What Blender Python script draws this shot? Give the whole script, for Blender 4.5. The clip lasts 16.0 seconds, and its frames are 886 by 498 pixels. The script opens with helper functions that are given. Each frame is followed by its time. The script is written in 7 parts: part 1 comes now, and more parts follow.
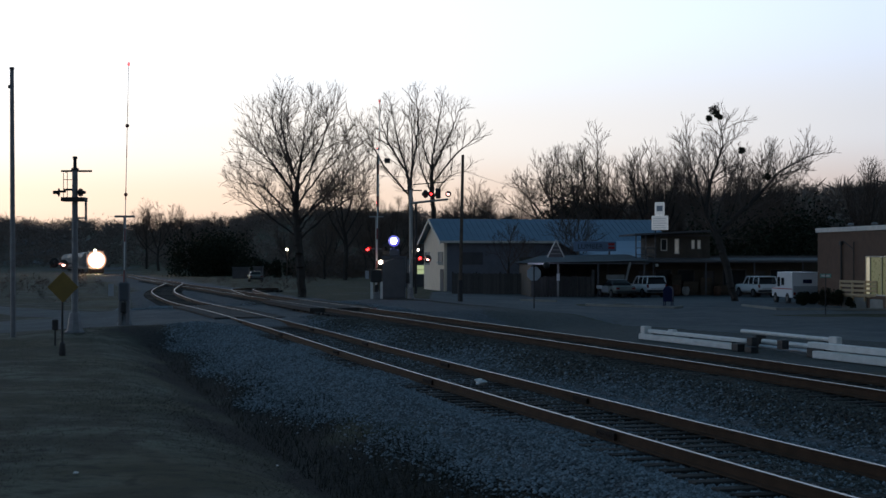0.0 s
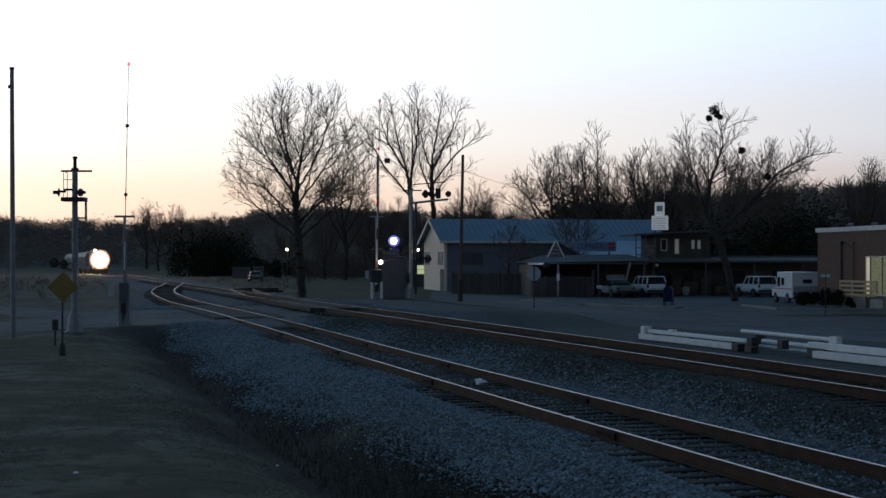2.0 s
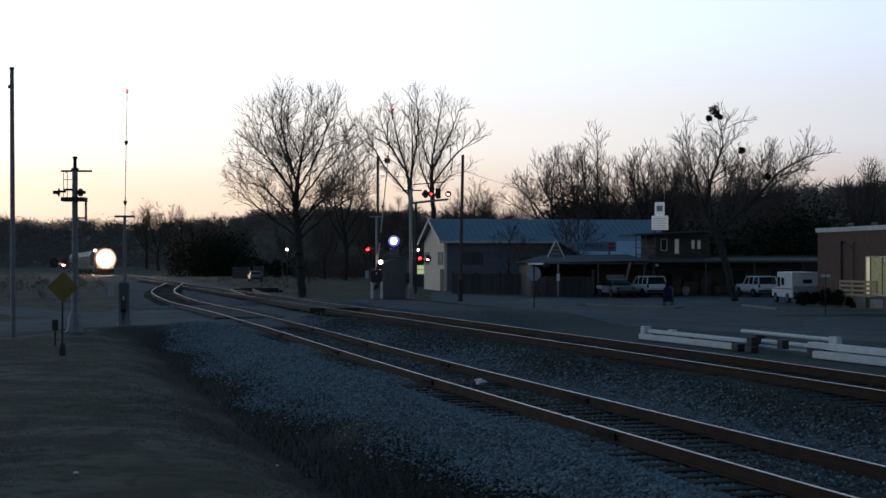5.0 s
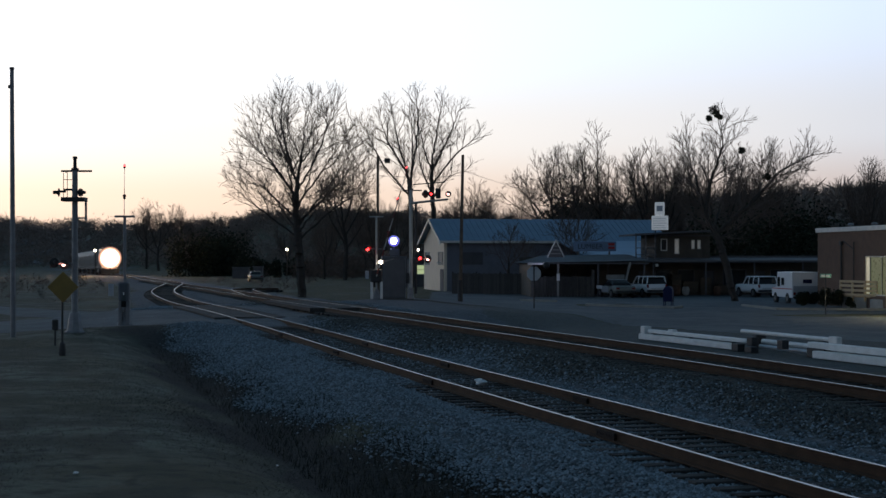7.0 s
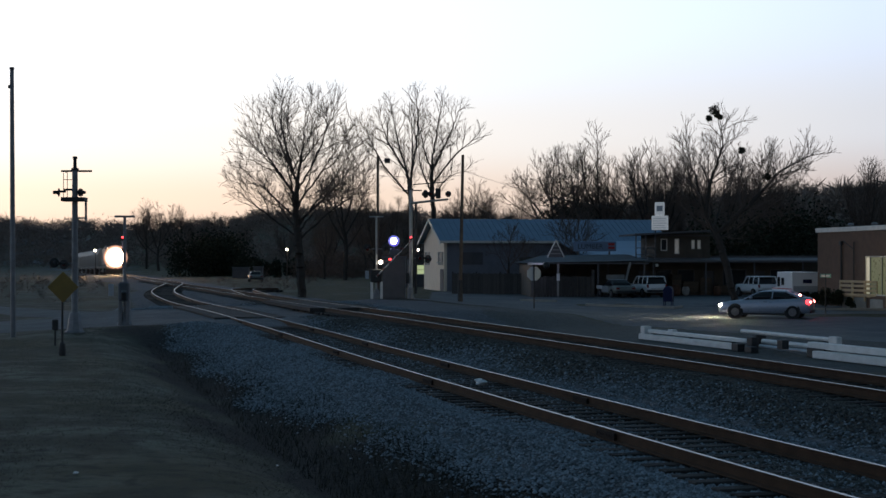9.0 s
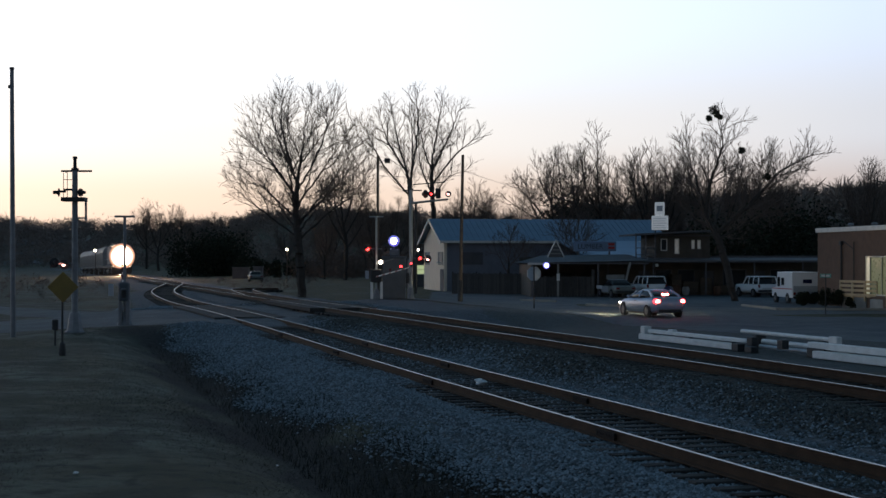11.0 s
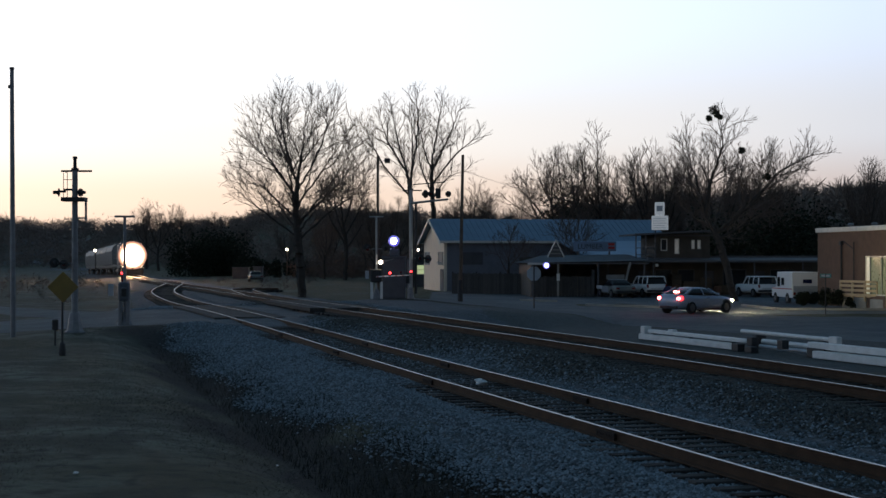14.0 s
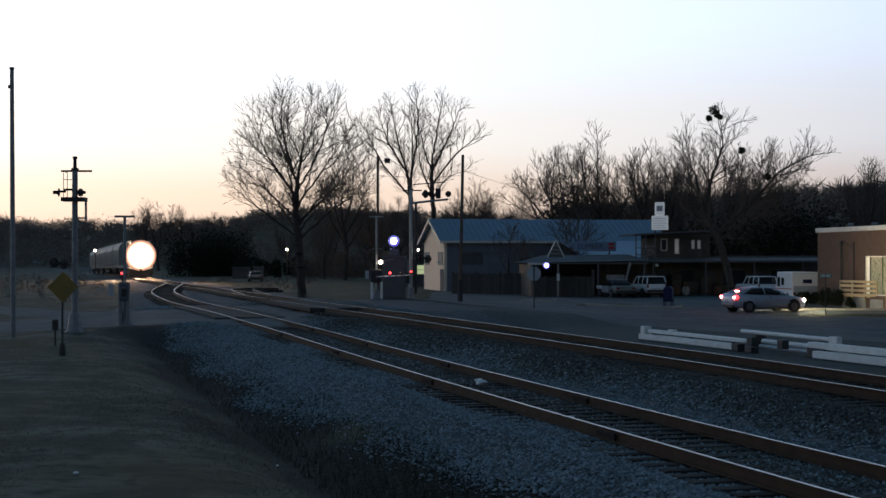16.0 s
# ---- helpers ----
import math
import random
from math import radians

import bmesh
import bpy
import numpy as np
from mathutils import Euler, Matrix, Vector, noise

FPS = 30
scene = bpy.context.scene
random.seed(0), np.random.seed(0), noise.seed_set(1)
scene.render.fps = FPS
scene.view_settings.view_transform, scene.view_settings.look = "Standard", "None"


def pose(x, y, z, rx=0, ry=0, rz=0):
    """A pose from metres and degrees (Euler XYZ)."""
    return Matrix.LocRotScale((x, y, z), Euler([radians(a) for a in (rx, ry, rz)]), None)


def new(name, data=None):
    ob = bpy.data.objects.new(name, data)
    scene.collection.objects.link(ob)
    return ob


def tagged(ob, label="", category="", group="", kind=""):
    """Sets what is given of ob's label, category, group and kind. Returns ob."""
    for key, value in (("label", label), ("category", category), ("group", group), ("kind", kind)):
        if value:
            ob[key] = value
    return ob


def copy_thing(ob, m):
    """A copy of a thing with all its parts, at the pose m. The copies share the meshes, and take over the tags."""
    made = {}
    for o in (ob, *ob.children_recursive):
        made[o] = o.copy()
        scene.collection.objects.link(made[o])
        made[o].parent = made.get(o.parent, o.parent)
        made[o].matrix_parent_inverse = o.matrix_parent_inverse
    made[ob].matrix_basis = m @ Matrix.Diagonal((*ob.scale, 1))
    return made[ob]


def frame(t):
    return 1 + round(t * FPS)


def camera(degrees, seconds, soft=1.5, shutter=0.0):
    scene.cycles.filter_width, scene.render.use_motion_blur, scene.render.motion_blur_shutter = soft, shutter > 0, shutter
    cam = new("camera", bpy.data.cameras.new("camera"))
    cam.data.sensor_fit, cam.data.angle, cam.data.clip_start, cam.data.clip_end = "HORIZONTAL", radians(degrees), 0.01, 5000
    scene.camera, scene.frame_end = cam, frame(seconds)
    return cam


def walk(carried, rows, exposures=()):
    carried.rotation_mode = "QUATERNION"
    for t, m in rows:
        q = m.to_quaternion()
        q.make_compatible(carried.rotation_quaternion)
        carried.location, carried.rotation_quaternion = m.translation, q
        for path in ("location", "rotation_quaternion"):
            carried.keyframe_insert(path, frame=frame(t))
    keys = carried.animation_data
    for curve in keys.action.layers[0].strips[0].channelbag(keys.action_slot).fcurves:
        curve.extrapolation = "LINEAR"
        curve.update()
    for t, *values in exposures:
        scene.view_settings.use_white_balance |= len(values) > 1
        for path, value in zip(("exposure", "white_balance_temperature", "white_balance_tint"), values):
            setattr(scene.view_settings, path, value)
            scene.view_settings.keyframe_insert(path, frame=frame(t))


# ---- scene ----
cam = camera(32.3, 16.0, soft=1.5)
EYE = pose(0, 0, 2.51, 90.303, 0, 0)
walk(cam, [(0.0, EYE), (16.0, EYE)])

# ---- world: clear sky just after sunset, brightest low over the far end of the line ----
DEEP = 2.2      # metres of depth per plan unit; a stretch fitted to the camera's view
SUN_AZ = -35.0      # degrees to the left of straight ahead
world = bpy.data.worlds.new("world")
scene.world = world
world.use_nodes = True
wn, wl = world.node_tree.nodes, world.node_tree.links
sky = wn.new("ShaderNodeTexSky")
sky.sky_type = 'NISHITA'
sky.sun_disc = False
sky.sun_elevation = radians(0.6)
sky.sun_rotation = radians(SUN_AZ)
sky.altitude = 100
sky.air_density, sky.dust_density, sky.ozone_density = 1.0, 1.5, 1.6
# evening glow: colour by height over the horizon and by the angle to the sunset
tc0 = wn.new("ShaderNodeTexCoord")
nrm = wn.new("ShaderNodeVectorMath")
nrm.operation = 'NORMALIZE'
wl.new(tc0.outputs["Generated"], nrm.inputs[0])
sepd = wn.new("ShaderNodeSeparateXYZ")
wl.new(nrm.outputs[0], sepd.inputs[0])
dot = wn.new("ShaderNodeVectorMath")
dot.operation = 'DOT_PRODUCT'
dot.inputs[1].default_value = (math.sin(radians(SUN_AZ)), math.cos(radians(SUN_AZ)), 0.0)
wl.new(nrm.outputs[0], dot.inputs[0])


def sky_ramp(source, stops):
    r = wn.new("ShaderNodeValToRGB")
    r.color_ramp.interpolation = 'EASE'
    el = r.color_ramp.elements
    while len(el) < len(stops):
        el.new(0.5)
    for e, (p, c) in zip(el, stops):
        e.position, e.color = p, (*c, 1)
    wl.new(source, r.inputs[0])
    return r.outputs[0]


def sky_mix(kind, fac, a, b):
    m = wn.new("ShaderNodeMix")
    m.data_type, m.blend_type = 'RGBA', kind
    for key, v in (("Factor", fac), ("A", a), ("B", b)):
        if isinstance(v, (int, float, tuple)):
            m.inputs[key].default_value = v
        else:
            wl.new(v, m.inputs[key])
    return m.outputs["Result"]


DUSK = (0.27, 0.33, 0.36, 1.0)      # the sky opposite the sunset is dimmer and bluer
near_glow = sky_ramp(sepd.outputs[2], [(0.0, (0.88, 0.56, 0.39)), (0.036, (1.04, 0.80, 0.61)), (0.074, (1.08, 1.0, 0.90)), (0.16, (1.12, 1.29, 1.5)), (0.31, (0.12, 0.32, 0.62)), (0.56, (0.068, 0.158, 0.25)), (0.9, (0.046, 0.116, 0.174))])
far_glow = sky_ramp(sepd.outputs[2], [(0.0, (0.38, 0.31, 0.31)), (0.036, (0.54, 0.46, 0.45)), (0.083, (0.66, 0.68, 0.75)), (0.16, (0.71, 0.83, 1.06)), (0.31, (0.10, 0.25, 0.50)), (0.56, (0.068, 0.155, 0.245)), (0.9, (0.046, 0.112, 0.17))])
side = wn.new("ShaderNodeMapRange")
side.inputs[1].default_value, side.inputs[2].default_value = 0.63, 0.98
wl.new(dot.outputs["Value"], side.inputs[0])
behind = wn.new("ShaderNodeMapRange")
behind.interpolation_type = 'SMOOTHSTEP'
behind.inputs[1].default_value, behind.inputs[2].default_value = -0.7, 0.7
wl.new(dot.outputs["Value"], behind.inputs[0])
front = sky_mix('MIX', side.outputs[0], far_glow, near_glow)
front = sky_mix('MULTIPLY', 1.0, front, sky_mix('MIX', behind.outputs[0], DUSK, (1.0, 1.0, 1.0, 1.0)))
soft_sky = wn.new("ShaderNodeHueSaturation")
soft_sky.inputs["Saturation"].default_value = 0.5
wl.new(sky.outputs[0], soft_sky.inputs["Color"])
total = sky_mix('MIX', 0.07, front, soft_sky.outputs[0])
wl.new(total, wn["Background"].inputs[0])
wn["Background"].inputs[1].default_value = 0.15
scene.view_settings.exposure = 2.84

# ---- materials ----
MATS = {}


def mat(name, col, col2=None, rough=0.8, metal=0.0, scale=6.0, fine=60.0, bump=0.3, dist=0.01, spec=0.5, emit=None, power=0.0, obj_random=0.0, island=False):
    """A surface with colour variation at two scales, gloss variation and fine relief."""
    if name in MATS:
        return MATS[name]
    m = bpy.data.materials.new(name)
    m.use_nodes = True
    n, l = m.node_tree.nodes, m.node_tree.links
    b = n["Principled BSDF"]
    tc = n.new("ShaderNodeTexCoord")
    col2 = col2 or tuple(c * 0.65 for c in col)
    big = n.new("ShaderNodeTexNoise")
    big.inputs["Scale"].default_value, big.inputs["Detail"].default_value = scale, 6
    small = n.new("ShaderNodeTexNoise")
    small.inputs["Scale"].default_value, small.inputs["Detail"].default_value = fine, 4
    for t in (big, small):
        l.new(tc.outputs["Object"], t.inputs["Vector"])
    mix = n.new("ShaderNodeMix")
    mix.data_type = 'RGBA'
    ramp = n.new("ShaderNodeMapRange")
    ramp.inputs[1].default_value, ramp.inputs[2].default_value = 0.32, 0.68
    add = n.new("ShaderNodeMath")
    add.operation = 'MULTIPLY_ADD'
    add.inputs[1].default_value, add.inputs[2].default_value = 0.5, 0.0
    l.new(small.outputs[0], add.inputs[0])
    add2 = n.new("ShaderNodeMath")
    add2.operation = 'MULTIPLY_ADD'
    add2.inputs[1].default_value = 0.5
    l.new(big.outputs[0], add2.inputs[0])
    l.new(add.outputs[0], add2.inputs[2])
    last = add2.outputs[0]
    if obj_random or island:
        if island:
            inf = n.new("ShaderNodeNewGeometry")
            out = inf.outputs["Random Per Island"]
        else:
            inf = n.new("ShaderNodeObjectInfo")
            out = inf.outputs["Random"]
        ma = n.new("ShaderNodeMath")
        ma.operation = 'MULTIPLY_ADD'
        ma.inputs[1].default_value = obj_random or 0.5
        l.new(out, ma.inputs[0])
        sub = n.new("ShaderNodeMath")
        sub.operation = 'SUBTRACT'
        sub.inputs[1].default_value = (obj_random or 0.5) / 2
        l.new(last, sub.inputs[0])
        l.new(sub.outputs[0], ma.inputs[2])
        last = ma.outputs[0]
    l.new(last, ramp.inputs[0])
    l.new(ramp.outputs[0], mix.inputs["Factor"])
    mix.inputs["A"].default_value = (*col2, 1)
    mix.inputs["B"].default_value = (*col, 1)
    l.new(mix.outputs["Result"], b.inputs["Base Color"])
    rr = n.new("ShaderNodeMapRange")
    rr.inputs[3].default_value, rr.inputs[4].default_value = max(0.02, rough - 0.12), min(1, rough + 0.12)
    l.new(small.outputs[0], rr.inputs[0])
    l.new(rr.outputs[0], b.inputs["Roughness"])
    b.inputs["Metallic"].default_value = metal
    b.inputs["Specular IOR Level"].default_value = spec
    if bump:
        bu = n.new("ShaderNodeBump")
        bu.inputs["Strength"].default_value, bu.inputs["Distance"].default_value = bump, dist
        l.new(small.outputs[0], bu.inputs["Height"])
        l.new(bu.outputs[0], b.inputs["Normal"])
    if emit:
        b.inputs["Emission Color"].default_value = (*emit, 1)
        b.inputs["Emission Strength"].default_value = power
    MATS[name] = m
    return m


def glow(name, col, power):
    return mat(name, (0.8, 0.8, 0.8), (0.7, 0.7, 0.7), rough=0.3, bump=0, emit=col, power=power)


def glass_mat(name, tint=(0.03, 0.035, 0.04)):
    return mat(name, tint, tuple(c * 0.8 for c in tint), rough=0.12, bump=0, spec=0.3)


M_RAIL = mat("rail_steel_rusty", (0.078, 0.045, 0.028), (0.032, 0.02, 0.013), spec=0.15, rough=0.8, metal=0.1, scale=3, fine=40)
M_RAILTOP = mat("rail_head_polished", (0.52, 0.49, 0.46), (0.30, 0.27, 0.24), rough=0.36, metal=1.0, scale=2, fine=30, bump=0.05)
M_TIE = mat("tie_weathered_wood", (0.06, 0.056, 0.054), (0.018, 0.017, 0.016), spec=0.2, rough=0.92, scale=4, fine=45, bump=0.6, obj_random=0.5)
M_STONE = mat("ballast_stone", (0.235, 0.285, 0.325), (0.075, 0.092, 0.104), rough=0.9, scale=5, fine=50, bump=0.4, island=True, obj_random=0.5)
M_WOODPOLE = mat("pole_wood", (0.14, 0.105, 0.08), (0.06, 0.045, 0.036), rough=0.9, scale=4, fine=50, bump=0.5)
M_GALV = mat("bright_galvanised_steel", (0.40, 0.42, 0.41), (0.24, 0.25, 0.25), rough=0.5, metal=0.35, scale=5, fine=40, bump=0.1)
M_STEEL = mat("dull_steel", (0.24, 0.25, 0.265), (0.14, 0.145, 0.155), rough=0.55, metal=0.4, scale=5, fine=40, bump=0.1)
M_ALU = mat("dark_metal_case", (0.10, 0.115, 0.135), (0.065, 0.074, 0.088), rough=0.7, metal=0.05, scale=2, fine=25, bump=0.1)
M_BLACK = mat("black_metal", (0.03, 0.03, 0.032), (0.015, 0.015, 0.016), rough=0.6, scale=6, fine=50, bump=0.15)
M_WHITE = mat("white_paint", (0.78, 0.78, 0.76), (0.55, 0.55, 0.53), rough=0.5, scale=3, fine=30, bump=0.15)
M_RED = mat("red_paint", (0.26, 0.05, 0.045), (0.18, 0.04, 0.035), rough=0.5, bump=0.1)
M_BARK = mat("bark", (0.062, 0.05, 0.042), (0.03, 0.025, 0.022), rough=0.95, scale=5, fine=30, bump=0.8, dist=0.03)
M_TWIG = mat("twigs", (0.14, 0.10, 0.08), (0.075, 0.055, 0.045), rough=0.95, scale=2, fine=20, bump=0.2)
M_LEAFDARK = mat("evergreen_leaves", (0.032, 0.038, 0.022), (0.014, 0.018, 0.011), spec=0.15, rough=0.9, scale=1, fine=9, bump=0.3, dist=0.1, island=True, obj_random=0.5)
M_BROWNLEAF = mat("bare_woodland", (0.25, 0.20, 0.165), (0.12, 0.10, 0.085), rough=0.95, scale=0.15, fine=2.0, bump=0.3, island=True, obj_random=0.5)
M_RED_ON = glow("red_signal_lit", (1.0, 0.02, 0.02), 1.3)
M_RED_HOT = glow("red_signal_overbright", (1.0, 0.42, 0.36), 2.2)
M_WHITE_ON = glow("white_lamp_lit", (1.0, 0.86, 0.68), 2.0)
M_MERC_ON = glow("mercury_lamp_lit", (0.62, 0.62, 1.0), 2.2)
M_VIOLET = glow("violet_lamp_glare", (0.16, 0.12, 1.0), 0.09)
M_HEAD_ON = glow("headlight_lit", (1.0, 0.72, 0.45), 16.0)
M_GLASS = glass_mat("dark_glass")

# ---- mesh helpers ----


def part(name, bm, material, parent=None, label="", smooth=False):
    me = bpy.data.meshes.new(name)
    bm.normal_update()
    bm.to_mesh(me)
    bm.free()
    me.materials.append(material)
    if smooth:
        me.polygons.foreach_set("use_smooth", [True] * len(me.polygons))
    ob = new(name, me)
    ob.parent = parent
    if label:
        ob["label"] = label
    return ob


def raw(name, verts, faces, material, parent=None, label=""):
    me = bpy.data.meshes.new(name)
    me.from_pydata(verts, [], faces)
    me.update()
    me.materials.append(material)
    ob = new(name, me)
    ob.parent = parent
    if label:
        ob["label"] = label
    return ob


def share(name, source, m, parent):
    ob = new(name, source.data)
    ob.parent = parent
    ob.matrix_basis = m
    return ob


def deep(m):
    """A pose of the plan in metres."""
    return Matrix.Translation((0, m.translation.y * (DEEP - 1), 0)) @ m


def thing(name, m, label, category, group="", kind=""):
    ob = new(name)
    ob.matrix_basis = deep(m)
    ob.empty_display_size = 0.2
    return tagged(ob, label, category, group, kind)


def BM():
    return bmesh.new()


def box(bm, x0, x1, y0, y1, z0, z1, bev=0.0, m=None):
    vs = [bm.verts.new((x, y, z)) for x in (x0, x1) for y in (y0, y1) for z in (z0, z1)]
    fs = [(0, 1, 3, 2), (4, 6, 7, 5), (0, 4, 5, 1), (2, 3, 7, 6), (0, 2, 6, 4), (1, 5, 7, 3)]
    made = [bm.faces.new([vs[i] for i in f]) for f in fs]
    if m is not None:
        bmesh.ops.transform(bm, matrix=m, verts=vs)
    if bev:
        es = list({e for f in made for e in f.edges})
        bmesh.ops.bevel(bm, geom=es, offset=bev, segments=1, affect='EDGES', profile=0.5)
    return bm


def tube(bm, p, q, r0, r1=None, n=10, caps=True):
    p, q = Vector(p), Vector(q)
    r1 = r0 if r1 is None else r1
    d = (q - p).normalized()
    a = d.orthogonal().normalized()
    b = d.cross(a)
    ring = []
    for c, r in ((p, r0), (q, r1)):
        ring.append([bm.verts.new(c + (a * math.cos(t) + b * math.sin(t)) * r) for t in [2 * math.pi * i / n for i in range(n)]])
    for i in range(n):
        j = (i + 1) % n
        bm.faces.new((ring[0][i], ring[0][j], ring[1][j], ring[1][i]))
    if caps:
        bm.faces.new(ring[0][::-1])
        bm.faces.new(ring[1])
    return bm


def lathe(bm, prof, n=16, m=None):
    """Turns (radius, z) pairs round z."""
    rows = []
    for r, z in prof:
        rows.append([bm.verts.new((r * math.cos(2 * math.pi * i / n), r * math.sin(2 * math.pi * i / n), z)) for i in range(n)])
    for a, b in zip(rows, rows[1:]):
        for i in range(n):
            j = (i + 1) % n
            bm.faces.new((a[i], a[j], b[j], b[i]))
    bm.faces.new(rows[0][::-1])
    bm.faces.new(rows[-1])
    if m is not None:
        bmesh.ops.transform(bm, matrix=m, verts=[v for r in rows for v in r])
    return bm


def slab(bm, poly, y0, y1, bev=0.0):
    """A polygon in x, z pushed through from y0 to y1."""
    f = [bm.verts.new((x, y0, z)) for x, z in poly]
    b = [bm.verts.new((x, y1, z)) for x, z in poly]
    n = len(poly)
    made = [bm.faces.new(f), bm.faces.new(b[::-1])]
    for i in range(n):
        j = (i + 1) % n
        made.append(bm.faces.new((f[j], f[i], b[i], b[j])))
    bmesh.ops.recalc_face_normals(bm, faces=made)
    if bev:
        es = [e for e in made[0].edges] + [e for e in made[1].edges]
        bmesh.ops.bevel(bm, geom=es, offset=bev, segments=2, affect='EDGES', profile=0.5)
    return bm


# ---- lines of the two tracks (x, y, height of the rail heads) ----


def smooth_line(pts, step=1.0):
    pts = [Vector(p) for p in pts]
    out = []
    for i in range(len(pts) - 1):
        p0, p1, p2, p3 = pts[max(i - 1, 0)], pts[i], pts[i + 1], pts[min(i + 2, len(pts) - 1)]
        n = max(2, int((p2 - p1).length / step))
        for k in range(n):
            t = k / n
            out.append(0.5 * ((2 * p1) + (p2 - p0) * t + (2 * p0 - 5 * p1 + 4 * p2 - p3) * t * t + (3 * p1 - p0 - 3 * p2 + p3) * t ** 3))
    out.append(pts[-1])
    for _ in range(6):
        out = [out[0]] + [(a + 2 * b + c) / 4 for a, b, c in zip(out, out[1:], out[2:])] + [out[-1]]
    return out


SIDE = smooth_line([(14, -7, 0), (9.5, 0.5, 0), (6.7, 4.9, 0), (4.58, 8.13, 0), (3.18, 10.35, 0), (1.79, 12.6, 0), (0.82, 14.15, 0), (-0.43, 16.22, 0), (-2.14, 19.12, 0),
                    (-4.71, 23.62, 0), (-6.4, 26.4, 0), (-8.64, 30.1, 0), (-10.46, 33.1, 0), (-13.85, 38.0, 0), (-16.75, 43.2, 0), (-20.1, 49.9, 0), (-22.3, 55.8, 0),
                    (-24.2, 61.8, 0), (-26.3, 68.3, 0), (-28.9, 72.6, 0), (-36.2, 83.7, 0)])
MAIN = smooth_line([(20, -9, 0.36), (14, 1.3, 0.36), (9.6, 8.5, 0.36), (7.46, 11.99, 0.36), (6.0, 14.33, 0.36), (3.24, 18.5, 0.36), (1.16, 21.7, 0.36), (-1.78, 26.2, 0.36),
                    (-5.0, 31.8, 0.27), (-9.4, 39.6, 0.17), (-15.9, 50.8, 0.07), (-21.6, 60.2, 0.0), (-27.4, 69.2, 0), (-36.2, 83.7, 0), (-45.4, 99.4, 0), (-55, 115, -0.35),
                    (-68, 136, -0.8), (-84, 161, -1.1), (-110, 198, -1.5), (-150, 250, -2.0)])



def in_metres(line):
    return [Vector((p.x, p.y * DEEP, p.z)) for p in line]


SIDE_M, MAIN_M = in_metres(SIDE), in_metres(MAIN)


def seg_dist(px, py, line):
    """Distance from points to a line, the height of the line there, and on which side (positive: beyond)."""
    best = np.full(px.shape, 1e9)
    hz, sd = np.zeros(px.shape), np.zeros(px.shape)
    for a, b in zip(line[::2], line[2::2]):
        dx, dy = b.x - a.x, b.y - a.y
        t = np.clip(((px - a.x) * dx + (py - a.y) * dy) / (dx * dx + dy * dy + 1e-9), 0, 1)
        ex, ey = px - a.x - t * dx, py - a.y - t * dy
        d = np.hypot(ex, ey)
        near = d < best
        best = np.where(near, d, best)
        hz = np.where(near, a.z + t * (b.z - a.z), hz)
        sd = np.where(near, np.sign(dx * ey - dy * ex), sd)
    return best, hz, -sd


def smooth01(e0, e1, v):
    t = np.clip((v - e0) / (e1 - e0), 0, 1)
    return t * t * (3 - 2 * t)


ROAD_C = Vector((-8.9, 33.0))      # middle of the level crossing
ROAD_D = Vector((0.93, 0.37)).normalized()


def height(x, y):
    """Ground height under any place of the plan."""
    x, y = np.asarray(x, float), np.asarray(y, float)
    d1, z1, s1 = seg_dist(x, y, SIDE)
    d2, z2, s2 = seg_dist(x, y, MAIN)
    beyond = smooth01(1.0, 6.0, d2 * s2)
    base = -0.35 * (1 - beyond) - 0.65 * beyond
    # ditch along the near side
    ditch = np.where(s1 < 0, np.exp(-((d1 - 4.0) / 1.2) ** 2), 0) * smooth01(33, 22, y)
    base = base - 0.55 * ditch
    base = base - 0.012 * np.maximum(0, y - 100) * (1 - smooth01(200, 260, y))
    b1 = z1 - 0.218 - 0.42 * np.maximum(0, d1 - 1.75)
    b2 = z2 - 0.218 - 0.42 * np.maximum(0, d2 - 1.75)
    g = np.maximum(base, np.maximum(b1, b2))
    # level crossing: the road climbs to the rails
    along = (x - ROAD_C.x) * ROAD_D.x + (y - ROAD_C.y) * ROAD_D.y
    across = np.abs(-(x - ROAD_C.x) * ROAD_D.y + (y - ROAD_C.y) * ROAD_D.x)
    lvl = -0.05 + 0.02 * along
    lvl = np.where(along > 9, lvl - (along - 9) * 0.09, lvl)
    lvl = np.where(along < -5, lvl + (along + 5) * 0.03, lvl)
    w = smooth01(7.5, 4.5, across) * smooth01(19, 13, np.abs(along - 1))
    g = g * (1 - w) + np.maximum(lvl, -0.66) * w
    r = np.hypot(x, y)
    hill = smooth01(170, 420, r) * (15.5 + 3 * np.sin(x * 0.011 + 1.0) + 2 * np.sin(x * 0.031 + y * 0.01) + 6 * smooth01(-20, -130, x) + 8 * smooth01(-120, -60, x) * smooth01(75, 20, x)) + smooth01(60, 190, x) * smooth01(70, 160, y) * 7 + smooth01(46, 78, x) * smooth01(98, 135, y) * 9.5
    hill = hill * smooth01(-40, 60, y)
    return g + hill + 0.02 * np.sin(x * 1.7 + y) * np.sin(y * 1.3)


def hz(x, y):
    return float(height(np.array([x]), np.array([y]))[0])


